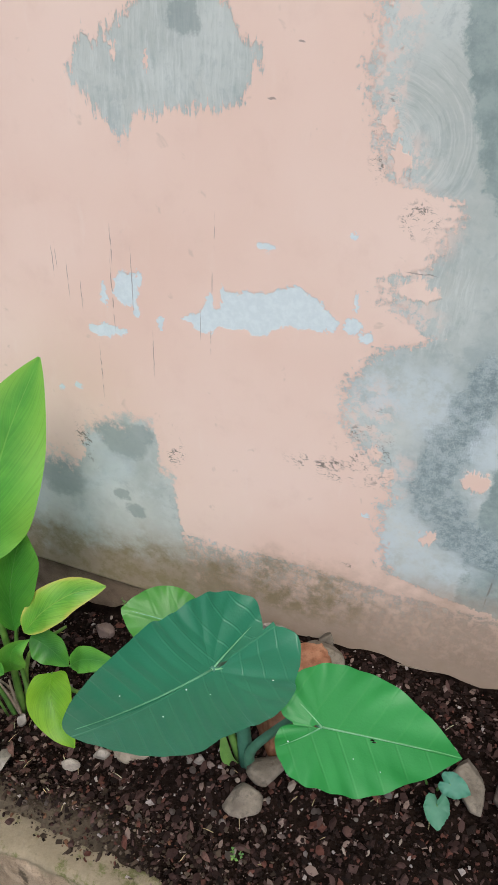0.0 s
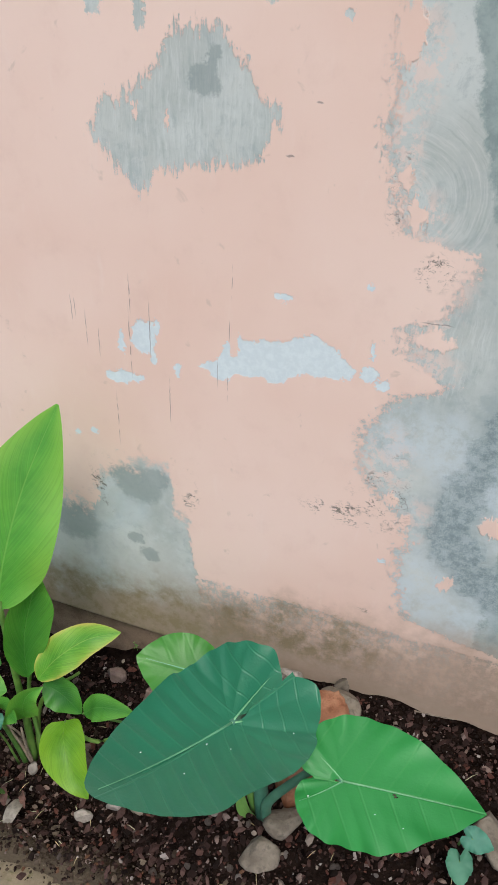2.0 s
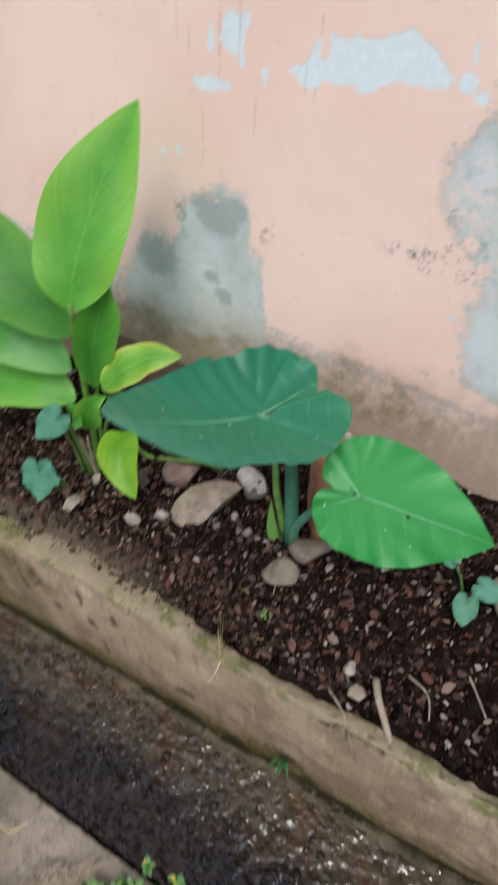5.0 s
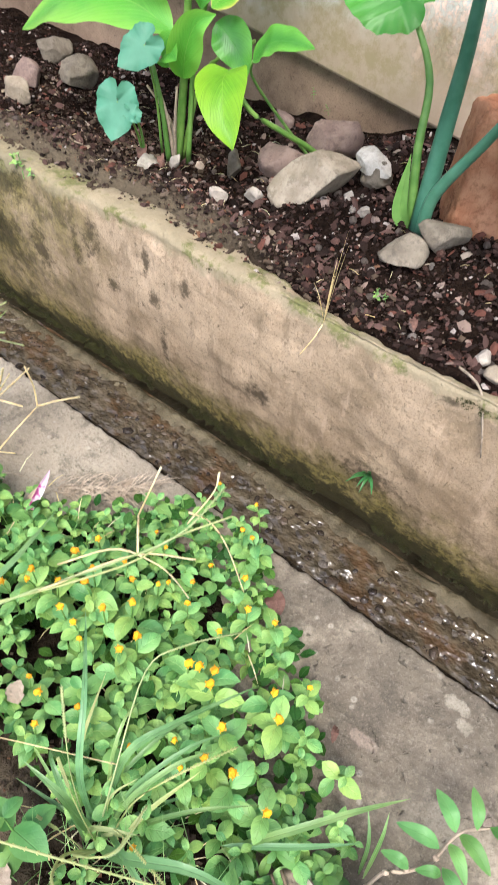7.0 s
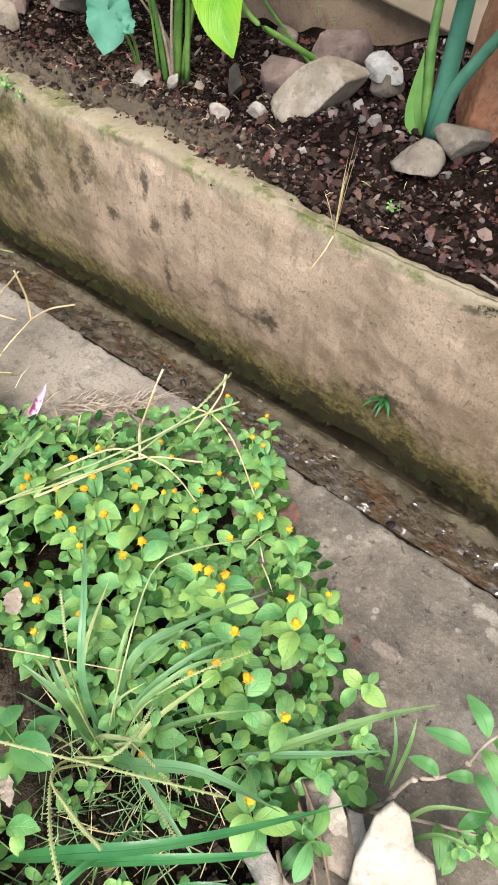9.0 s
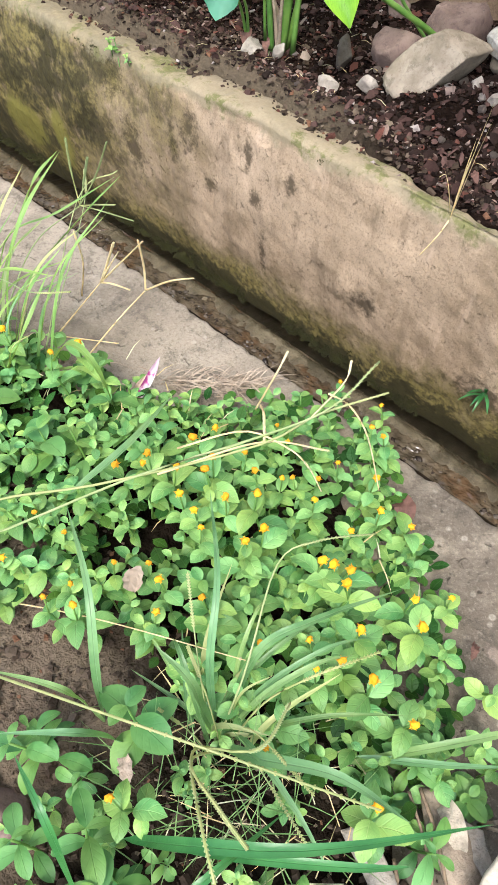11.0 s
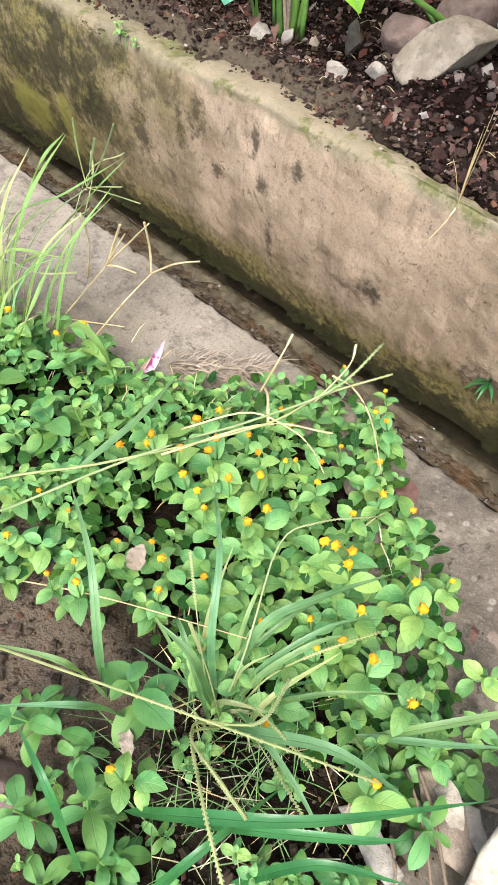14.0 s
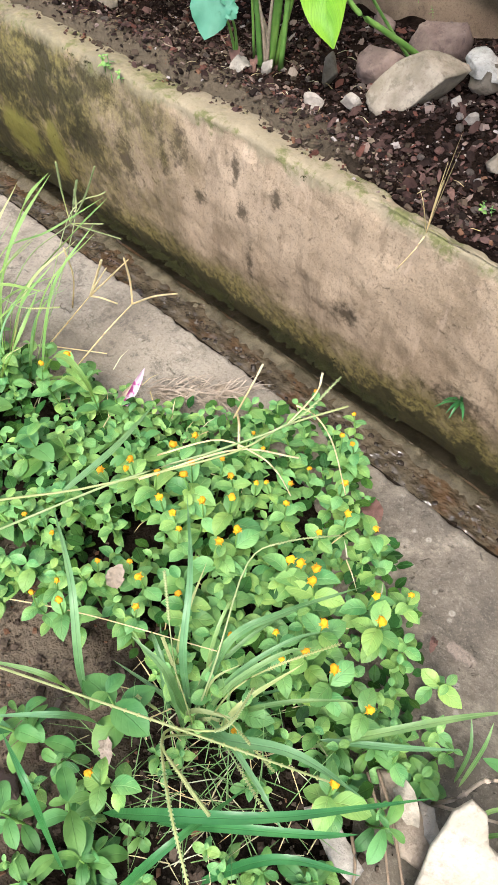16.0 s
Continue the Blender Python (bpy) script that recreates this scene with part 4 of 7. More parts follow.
# ---- heights of the ground, on the street's axes ----
SLAB_TOP, SLAB_EDGE, KERB_FRONT, WALL_FACE = -0.112, 0.163, 0.48, 1.063


def ease(x, a, b):
    t = min(1, max(0, (x - a) / (b - a)))
    return t * t * (3 - 2 * t)


def kerb_width(x):
    return 0.036 + 0.052 * ease(x, -0.22, -0.42) - 0.012 * ease(x, -0.7, -1.0) + 0.018 * noise.noise(Vector((x * 6, 3.1, 0))) + 0.007 * noise.noise(Vector((x * 25, 5.1, 0))) + 0.004 * noise.noise(Vector((x * 70, 1.1, 0)))


def soil_height(x, y):
    h = -0.128 - 0.035 * ease(x, -0.35, -0.75) * ease(y, 0.60, 0.75) + 0.018 * noise.noise(Vector((x * 10, y * 10, 1))) * ease(y, 0.50, 0.58) + 0.007 * noise.noise(Vector((x * 30, y * 30, 2)))
    h += 0.034 * ease(y, 0.60, 0.74) * ease(x, -0.48, -0.36) * (1 - ease(y, 0.90, 1.05) * ease(x, -0.1, 0.12))
    h += 0.020 * ease(y, 0.66, 0.58) * ease(x, -0.22, -0.42)
    h -= 0.06 * ease(y, KERB_FRONT + kerb_width(x) * 0.8, KERB_FRONT + kerb_width(x) * 0.8 - 0.02)
    h += 0.020 * ease(y, KERB_FRONT + kerb_width(x) + 0.07, KERB_FRONT + kerb_width(x) + 0.005)
    return h


def mat_height(x, y):
    """The earth that has gathered on the slab, under the weeds."""
    front = min(0.135, -0.13 + (x + 0.62) * 0.50 + 0.02 * noise.noise(Vector((x * 12, 3, 3))))
    inside = ease(y, front, front - 0.07) * ease(x + 0.9 * y, 0.13, -0.02) * ease(x, -0.85, -0.70) * ease(y, -0.62, -0.50)
    return SLAB_TOP - 0.012 + 0.030 * inside + 0.010 * noise.noise(Vector((x * 14, y * 14, 5))) * inside + 0.004 * noise.noise(Vector((x * 50, y * 50, 6))) * inside


def earth_height(x, y):
    return mat_height(x, y) + 0.020 * ease(y, 0.02, -0.08) * ease(x + 0.9 * y, 0.13, 0.0) * ease(x, -0.85, -0.65) * ease(y, -0.62, -0.45)


# ---- setting ----
def box_bm(x0, x1, y0, y1, z0, z1):
    bm = bmesh.new()
    bmesh.ops.create_cube(bm, size=1.0)
    bmesh.ops.scale(bm, vec=(x1 - x0, y1 - y0, z1 - z0), verts=bm.verts)
    bmesh.ops.translate(bm, vec=((x0 + x1) / 2, (y0 + y1) / 2, (z0 + z1) / 2), verts=bm.verts)
    return bm


def sheet(x0, x1, y0, y1, nx, ny, height):
    return grid_bm(nx, ny, lambda u, v: (x0 + (x1 - x0) * u, y0 + (y1 - y0) * v, height(x0 + (x1 - x0) * u, y0 + (y1 - y0) * v)))


wall = new("wall_house", finish(box_bm(-5, 5, WALL_FACE, WALL_FACE + 0.18, -0.135, 3.0), "wall_house", WALL_PAINT, False))
tagged(wall, "pink painted plaster house wall, peeling to grey cement and pale blue", "wall", kind="structure")
bev = wall.modifiers.new("worn_edge", "BEVEL")
bev.width, bev.segments = 0.006, 2
footing = new("wall_footing", finish(box_bm(-5, 5, WALL_FACE + 0.022, WALL_FACE + 0.17, -1.4, -0.1352), "wall_footing", FOUNDATION, False))
tagged(footing, "earth-stained dark brown footing under the plaster", "wall", kind="structure")


def stretch(u):
    """Along the street: fine steps where the camera passes, coarse ones beyond."""
    if u < 0.06:
        return -5 + 3.2 * u / 0.06
    if u > 0.94:
        return 0.7 + 4.3 * (u - 0.94) / 0.06
    return -1.8 + 2.5 * (u - 0.06) / 0.88


def kerb_place(u, v):
    """Down over the worn top, the ditch face and its undercut foot."""
    x = stretch(u)
    w = kerb_width(x)
    top = [(w + 0.05, -0.20), (w + 0.02, -0.150), (w, -0.122), (w * 0.85, -0.113), (w * 0.7, -0.108), (w * 0.55, -0.106), (w * 0.4, -0.103), (w * 0.28, -0.101), (w * 0.16, -0.1005), (0.008, -0.101), (0.004, -0.103), (0.001, -0.107), (0.0, -0.112)]
    face = [(-0.002 - 0.011 * math.sin(math.pi * k / 76) + 0.016 * (k / 76) ** 2, -0.118 - 0.345 * k / 76) for k in range(77)]
    foot = [(0.020, -0.470), (0.035, -0.474), (0.11, -0.478), (0.13, -0.62)]
    line = top + face + foot
    k = min(len(line) - 1, round(v * (len(line) - 1)))
    y, z = line[k]
    y += KERB_FRONT
    q = Vector((x, y, z))
    lump = 0.007 * noise.noise(q * 6) + 0.0034 * noise.noise(q * 17) + 0.0014 * noise.noise(q * 48) + 0.0007 * noise.noise(q * 130)
    dent = -0.003 * max(0, noise.noise(q * 34 + Vector((3, 3, 3))) - 0.25)
    crust = 0.004 * noise.noise(Vector((x * 28, y * 28, 5))) + 0.003 * noise.noise(Vector((x * 75, y * 75, 5)))
    crust *= min(1, max(0, (13 - k) / 8))
    chip = 0.009 * max(0, noise.noise(Vector((x * 13, 7, 0))) + 0.3 * noise.noise(Vector((x * 45, 2, 0)))) * max(0, 1 - abs(k - 11) / 5)
    flat = 1 if k >= 12 else 0.15
    return (x, y + (lump - dent) * flat + chip, z + crust + lump * (0.7 if k < 12 else 0.15) - chip * 0.7)


kerb = structure("kerb_wall", grid_bm(1150, 93, kerb_place), KERB, "weathered brown concrete ditch wall with moss and algae", "wall")


def ledge_place(u, v):
    x = stretch(u)
    line = [(0.446, -0.590), (0.462, -0.560), (0.474, -0.548), (0.482, -0.546), (0.490, -0.542), (0.499, -0.539), (0.510, -0.536), (0.519, -0.535), (0.526, -0.562), (0.60, -0.58)]
    k = round(v * (len(line) - 1))
    y, z = line[k]
    return (x, y + 0.012 * noise.noise(Vector((x * 7, 1, 1))) * (1 if k < 5 else 0.3) + 0.003 * noise.noise(Vector((x * 30, y * 30, 1))), z + 0.006 * noise.noise(Vector((x * 14, y * 26, 3))) + 0.0045 * noise.noise(Vector((x * 55, y * 60, 8))) + 0.002 * noise.noise(Vector((x * 120, y * 110, 8))))


structure("ditch_ledge", grid_bm(700, 9, ledge_place), LEDGE, "wet brown-grey concrete ledge along the ditch", "ditch")
structure("ditch_bed", sheet(-5, 5, 0.10, 0.64, 300, 20, lambda x, y: -0.59 + rough_at(x, y, 0, 22, 0.012)), WET, "dark wet bed of the ditch", "ditch")


def water_place(u, v):
    """Ripples that stand over the stones of the bed."""
    x, y = stretch(u), 0.15 + 0.375 * v
    h = 0.0040 * noise.noise(Vector((x * 42, y * 55, 0))) + 0.0024 * noise.noise(Vector((x * 95, y * 120, 4)))
    return (x, y, -0.540 + h * (0.45 + 1.3 * max(0, noise.noise(Vector((x * 7, y * 9, 2))) + 0.2)))


structure("water", grid_bm(1100, 80, water_place), WATER, "shallow brown rippling water in the ditch", "water")


def slab_place(u, v):
    """The slab's top from the street to the ditch's edge, and its side down into the ditch."""
    x = stretch(u)
    bite = 0.006 * max(0, noise.noise(Vector((x * 9, 1, 9))) - 0.35) + 0.0022 * noise.noise(Vector((x * 60, 1, 4))) + 0.0012 * noise.noise(Vector((x * 160, 1, 4))) + 0.0025 * ease(abs(x - 0.115), 0.03, 0.004)
    line = [(-1.2, 0), (-0.6, 0), (-0.35, 0), (-0.2, 0), (-0.1, 0), (-0.04, 0), (0.0, 0), (0.03, 0), (0.06, 0), (0.085, 0), (0.105, 0), (0.12, 0), (0.135, 0), (SLAB_EDGE - 0.005, -0.0004), (SLAB_EDGE - 0.0016, -0.0010), (SLAB_EDGE - 0.0003, -0.0026), (SLAB_EDGE, -0.008), (SLAB_EDGE, -0.1), (SLAB_EDGE, -0.25), (SLAB_EDGE, -0.5)]
    k = round(v * (len(line) - 1))
    y, z = line[k]
    edge = 1 if k >= 13 else 0
    return (x, y - bite * edge + rough_at(x, z, 3, 20, 0.002) * edge, SLAB_TOP + z + rough_at(x, y, 0, 6, 0.004) + rough_at(x, y, 0, 40, 0.0030) + rough_at(x, y, 0, 110, 0.0018) - bite * 0.5 * edge)


structure("pavement", grid_bm(1000, 19, slab_place), SLAB, "grey-brown worn concrete slab beside the ditch", "pavement")
structure("earth_patch", sheet(-0.88, 0.45, -0.65, 0.17, 190, 120, earth_height), EARTH, "dark earth gathered over the slab, darkened further for shade under weeds", "ground")
structure("ground", grid_bm(2, 2, lambda u, v: ((u - 0.5) * 160, -80 + 79.2 * v, SLAB_TOP - 0.03 - 0.002)), MUD, "bare packed earth of the street", "ground")
structure("flower_bed", sheet(-5, 5, KERB_FRONT + 0.02, WALL_FACE + 0.06, 900, 56, soil_height), SOIL, "dark loose garden soil in the bed along the wall", "soil")


# ---- taro plant ----
def taro_leaf_bm(foot, axis, normal, rows, cup=0.0, ripple=0.0024, rings=30, spokes=150, slit=-4.0, notch=24.0, over=1, dish=None, veins=30.0, slope=0.5):
    """A heart-shaped blade round its stalk's foot: rows of (angle from the tip's axis, reach), on one half or all round."""
    foot, n = Vector(foot), Vector(normal).normalized()
    u = Vector(axis)
    u = (u - n * u.dot(n)).normalized()
    v = n.cross(u)

    whole = rows[0][0] < -90

    def reach(a):
        if whole:
            a = max(rows[0][0], min(rows[-1][0], a))
            ring = [(rows[0][0] - 5, rows[0][1])] + list(rows) + [(rows[-1][0] + 5, rows[-1][1])]
        else:
            a = min(abs(a), 360 - abs(a))
            ring = [(-rows[1][0], rows[1][1])] + list(rows) + [(360 - rows[-2][0], rows[-2][1])]
        for k in range(1, len(ring) - 2):
            (a0, r0), (a1, r1) = ring[k], ring[k + 1]
            if a0 <= a <= a1:
                f = (a - a0) / (a1 - a0)
                m0 = (r1 - ring[k - 1][1]) / (a1 - ring[k - 1][0]) * (a1 - a0) if k > 1 else (r1 - r0)
                m1 = (ring[k + 2][1] - r0) / (ring[k + 2][0] - a0) * (a1 - a0)
                return (2 * f ** 3 - 3 * f * f + 1) * r0 + (f ** 3 - 2 * f * f + f) * m0 + (3 * f * f - 2 * f ** 3) * r1 + (f ** 3 - f * f) * m1
        return rows[-1][1]

    def lie(x, y):
        if dish:
            side_on = y + dish[2] * x
            return dish[0] * side_on * side_on + dish[1] * x * x
        return cup * (x * x + y * y) * 8 - 0.10 * abs(y) ** 1.5 - 0.25 * max(0, x - 0.12) ** 2

    bm = bmesh.new()
    uv = bm.loops.layers.uv.new("UVMap")
    spoke = []
    for k in range(spokes + 1):
        row = []
        for i in range(rings + 1):
            r = i / rings
            gap = slit + notch * ease(r, 0.34, 0.06)
            a = -180 + gap + (360 - 2 * gap) * k / spokes
            d = r * reach(a)
            x, y = d * math.cos(radians(a)), d * math.sin(radians(a))
            ribs = abs(math.sin((x - slope * abs(y)) * math.pi * veins)) * min(1, abs(y) / 0.02)
            ribs += (abs(math.sin(radians(a) * 6.5)) - ribs) * ease(x, 0.01, -0.04)
            up = lie(x, y) + ripple * (ribs - 0.5) * min(1, r * 1.6) * (1 - 0.5 * r ** 4) + 0.004 * r ** 4 * math.sin(a * 0.11 + 1) + 0.0025 * r ** 5 * math.sin(a * 0.31) + (0.007 * ease(r, 0.0, 0.3) if a * over > 0 else 0) * ease(abs(a), 128, 180)
            row.append((foot + u * x + v * y + n * up, (0.5 + x, 0.5 + y)))
        spoke.append(row)
    centre = bm.verts.new(foot)
    made = [[bm.verts.new(p) for p, _ in row[1:]] for row in spoke]
    for k in range(spokes):
        for i in range(rings):
            if i == 0:
                quad = (centre, made[k][0], made[k + 1][0])
                tex = (spoke[k][0][1], spoke[k][1][1], spoke[k + 1][1][1])
            else:
                quad = (made[k][i - 1], made[k][i], made[k + 1][i], made[k + 1][i - 1])
                tex = (spoke[k][i][1], spoke[k][i + 1][1], spoke[k + 1][i + 1][1], spoke[k + 1][i][1])
            f = bm.faces.new(quad)
            for loop, t in zip(f.loops, tex):
                loop[uv].uv = t
    return bm, foot, u, v, n, lie


def taro_rib(frame_of, start, a, length, r0, lift, parent, bend=0.0):
    """A raised rib on a blade, from a distance along the midrib, at an angle to it."""
    foot, u, v, n, lie = frame_of
    pts = []
    x, y = start
    for k in range(6):
        pts.append(foot + u * x + v * y + n * (lift + lie(x, y)))
        ang = radians(a + bend * k / 5)
        x, y = x + length / 5 * math.cos(ang), y + length / 5 * math.sin(ang)
    part("rib", tube(bmesh.new(), pts, r0, r0 * 0.2, 8, 6), TARO_VEIN, parent, "pale green rib")


TARO_FOOT = Vector((-0.211, 0.752, -0.092))
taro = thing("taro_plant", TARO_FOOT, "taro plant with two big heart-shaped green leaves in the bed", "plant")
A_AT, B_AT = (-0.170, 0.634, 0.328), (-0.032, 0.674, 0.198)
A_ROWS = [(-180, 0.095), (-175, 0.104), (-166, 0.117), (-156, 0.121), (-142, 0.115), (-122, 0.100), (-98, 0.090), (-71, 0.092), (-48, 0.114), (-33, 0.138), (-17, 0.190), (-9, 0.228), (-3, 0.250), (2, 0.243), (8, 0.222), (15, 0.197), (26, 0.169), (35, 0.145), (48, 0.115), (71, 0.100), (93, 0.100), (112, 0.105), (141, 0.119), (159, 0.138), (168, 0.139), (176, 0.128), (180, 0.118)]
bm, *at_a = taro_leaf_bm(A_AT, (-0.360, -0.883, 0.301), (0.513, 0.082, 0.854), A_ROWS, 0.0, 0.0042, 44, 220, -3.0, 16.0, 1, (4.0, 1.1, 0.14))
blade_a = part("leaf", bm, TARO_DARK, taro, "dark blue-green heart-shaped leaf with dew specks")
bm, *at_b = taro_leaf_bm(B_AT, (0.985, 0.124, -0.123), (0.172, -0.811, 0.559), [(0, 0.196), (9, 0.172), (24, 0.141), (47, 0.115), (72, 0.098), (98, 0.090), (125, 0.084), (150, 0.074), (170, 0.058), (180, 0.040)], 0.02, 0.0016, 40, 200, veins=24.0)
hole = Vector(B_AT) + at_b[1] * 0.074 - at_b[2] * 0.004
bmesh.ops.delete(bm, geom=[f for f in bm.faces if (f.calc_center_median() - hole).length < 0.0030], context="FACES")
blade_b = part("leaf", bm, TARO_BRIGHT, taro, "bright green heart-shaped leaf with a small hole")
taro_rib(at_a, (0, 0), -2, 0.235, 0.0017, 0.0004, blade_a)
taro_rib(at_a, (0, 0), -166, 0.092, 0.0017, 0.0004, blade_a, -4)
taro_rib(at_a, (0, 0), 158, 0.125, 0.0015, 0.0004, blade_a, 8)
taro_rib(at_b, (0, 0), 0, 0.17, 0.0014, 0.0004, blade_b)
for sign in (1, -1):
    taro_rib(at_b, (0, 0), 140 * sign, 0.07, 0.0012, 0.0004, blade_b, 12 * sign)
for (foot, u, v, n, lie), blade, x, y, size in ((at_a, blade_a, 0.055, 0.006, 0.0016), (at_a, blade_a, 0.115, 0.022, 0.0013), (at_a, blade_a, 0.15, -0.025, 0.0013), (at_a, blade_a, 0.03, 0.028, 0.0012), (at_a, blade_a, -0.07, 0.035, 0.0018), (at_a, blade_a, -0.06, 0.06, 0.0013), (at_b, blade_b, -0.045, -0.03, 0.0016), (at_b, blade_b, 0.05, -0.035, 0.0012), (at_b, blade_b, 0.09, -0.045, 0.0012)):
    part("dew_drop", stone_bm((size, size, size * 0.6), int(size * 1e5), 0.1, 1.0, 1, foot + u * x + v * y + n * (0.0022 + lie(x, y))), DEW, blade, "milky dew speck")
part("stalk", tube(bmesh.new(), [TARO_FOOT + Vector((0.004, 0.0, 0.0)), (-0.203, 0.760, 0.06), (-0.190, 0.742, 0.17), (-0.175, 0.70, 0.27), A_AT], 0.0145, 0.0045, 18, 9), TARO_STALK, taro, "thick blue-green stalk")
part("stalk", tube(bmesh.new(), [TARO_FOOT + Vector((0.012, -0.005, 0.0)), (-0.185, 0.735, -0.02), (-0.13, 0.725, 0.075), (-0.075, 0.705, 0.165), B_AT], 0.011, 0.0035, 18, 8), TARO_STALK, taro)
part("stalk", tube(bmesh.new(), [TARO_FOOT + Vector((-0.012, 0.004, 0.0)), (-0.240, 0.765, 0.02), (-0.255, 0.79, 0.10), (-0.295, 0.80, 0.16), (-0.335, 0.805, 0.190)], 0.008, 0.003, 16, 7), STEM_GREEN, taro, "light green stalk")
part("sheath", leaf_bm([TARO_FOOT + Vector((-0.012, -0.006, -0.005)), (-0.236, 0.738, -0.06), (-0.238, 0.742, 0.02)], (0.3, -1, 0.1), 0.024, (0.4, 0.6, 1.0), 0.5), STEM_GREEN, taro, "yellow-green sheath")
bm, *at_c = taro_leaf_bm((-0.335, 0.805, 0.190), (-0.35, -0.30, 0.40), (0.25, -0.62, 0.74), [(0, 0.092), (12, 0.084), (30, 0.074), (60, 0.064), (100, 0.058), (140, 0.058), (165, 0.053), (180, 0.04)], 0.0, 0.0014, 14, 70)
blade_c = part("leaf", bm, GINGER_YOUNG, taro, "young light green leaf")
taro_rib(at_c, (0, 0), 0, 0.075, 0.0012, 0.0008, blade_c)

# ---- ginger plant ----
GF = Vector((-0.735, 0.765, -0.165))
ginger = thing("ginger_plant", GF, "leafy ginger plant with a tall upright light green leaf", "plant")
part("stem", tube(bmesh.new(), [GF, (-0.712, 0.770, 0.0), (-0.685, 0.765, 0.16), (-0.655, 0.760, 0.315)], 0.0085, 0.0048, 16, 8), STEM_GREEN, ginger)
part("stem", tube(bmesh.new(), [GF + Vector((0.018, 0.01, 0.0)), (-0.70, 0.785, 0.03), (-0.66, 0.785, 0.14)], 0.0055, 0.0035, 12, 7), STEM_GREEN, ginger)
part("stem", tube(bmesh.new(), [GF + Vector((-0.012, -0.012, 0.0)), (-0.75, 0.745, -0.05), (-0.765, 0.735, 0.06)], 0.006, 0.003, 12, 7), STEM_GREEN, ginger)
for x, y, z, lx in ((-0.745, 0.752, 0.02, -0.03), (-0.72, 0.748, -0.01, 0.02), (-0.752, 0.772, -0.04, -0.05)):
    part("stem", tube(bmesh.new(), [GF + Vector((0.01 * lx, -0.008, 0.0)), (x, y, (z - 0.16) / 2), (x + lx, y - 0.01, z)], 0.004, 0.002, 10, 6), DEADWOOD, ginger, "withered yellow-brown stem")
part("stem", tube(bmesh.new(), [GF + Vector((0.0, 0.012, 0.0)), (-0.69, 0.80, 0.0), (-0.61, 0.84, 0.06)], 0.006, 0.003, 12, 7), STEM_GREEN, ginger)
part("leaf", leaf_bm([(-0.660, 0.758, 0.300), (-0.645, 0.790, 0.385), (-0.615, 0.860, 0.500), (-0.567, 0.942, 0.616)], (0.42, -0.72, 0.50), 0.165, (0.46, 0.62, 1.25), 0.20, 0.009, 2, 36, 12), GINGER, ginger, "tall upright light green leaf")
part("leaf", leaf_bm([(-0.668, 0.770, 0.11), (-0.655, 0.780, 0.20), (-0.625, 0.800, 0.29), (-0.60, 0.815, 0.335)], (0.75, -0.55, 0.3), 0.085, (0.5, 0.7, 1.1), 0.45, 0.003, 3, 20, 8), GINGER_DARK, ginger, "half-rolled green leaf")
part("leaf", leaf_bm([(-0.69, 0.765, 0.23), (-0.755, 0.745, 0.325), (-0.85, 0.74, 0.415), (-1.0, 0.75, 0.46)], (0.35, -0.65, 0.65), 0.155, (0.5, 0.65, 1.2), 0.12, 0.004, 3, 24, 8), GINGER_DARK, ginger)
part("leaf", leaf_bm([(-0.705, 0.755, 0.15), (-0.80, 0.735, 0.215), (-0.92, 0.72, 0.24), (-1.05, 0.715, 0.21)], (0.1, -0.6, 0.8), 0.135, (0.5, 0.65, 1.2), 0.12, 0.004, 3, 24, 8), GINGER_DARK, ginger)
part("leaf", leaf_bm([(-0.72, 0.755, 0.07), (-0.80, 0.73, 0.105), (-0.92, 0.70, 0.09), (-1.04, 0.68, 0.02)], (0.05, -0.5, 0.85), 0.125, (0.5, 0.65, 1.2), 0.10, 0.004, 3, 24, 8), GINGER, ginger, "pale green drooping leaf")
part("leaf", leaf_bm([(-0.640, 0.765, 0.118), (-0.60, 0.790, 0.160), (-0.55, 0.825, 0.185), (-0.497, 0.857, 0.184)], (0.15, -0.72, 0.68), 0.074, (0.42, 0.6, 1.3), 0.2, 0.005, 3, 24, 8), YELLOWED, ginger, "light green leaf with yellowing edges")
part("leaf", leaf_bm([(-0.700, 0.755, 0.0), (-0.680, 0.742, 0.05), (-0.652, 0.74, 0.098), (-0.622, 0.755, 0.115)], (0.55, -0.75, 0.25), 0.060, (0.4, 0.6, 1.0), 0.45, 0.002, 3, 18, 6), GINGER, ginger, "folded pale green young leaf")
part("leaf", leaf_bm([(-0.64, 0.775, 0.095), (-0.605, 0.775, 0.075), (-0.572, 0.775, 0.03)], (0.3, -0.75, 0.6), 0.065, (0.45, 0.6, 1.2), 0.25, 0.003, 3, 18, 6), GINGER_DARK, ginger)
part("leaf", leaf_bm([(-0.73, 0.745, 0.02), (-0.71, 0.73, 0.05), (-0.675, 0.715, 0.045)], (0.1, -0.8, 0.5), 0.055, (0.5, 0.6, 1.2), 0.25, 0.003, 3, 16, 6), GINGER_DARK, ginger)

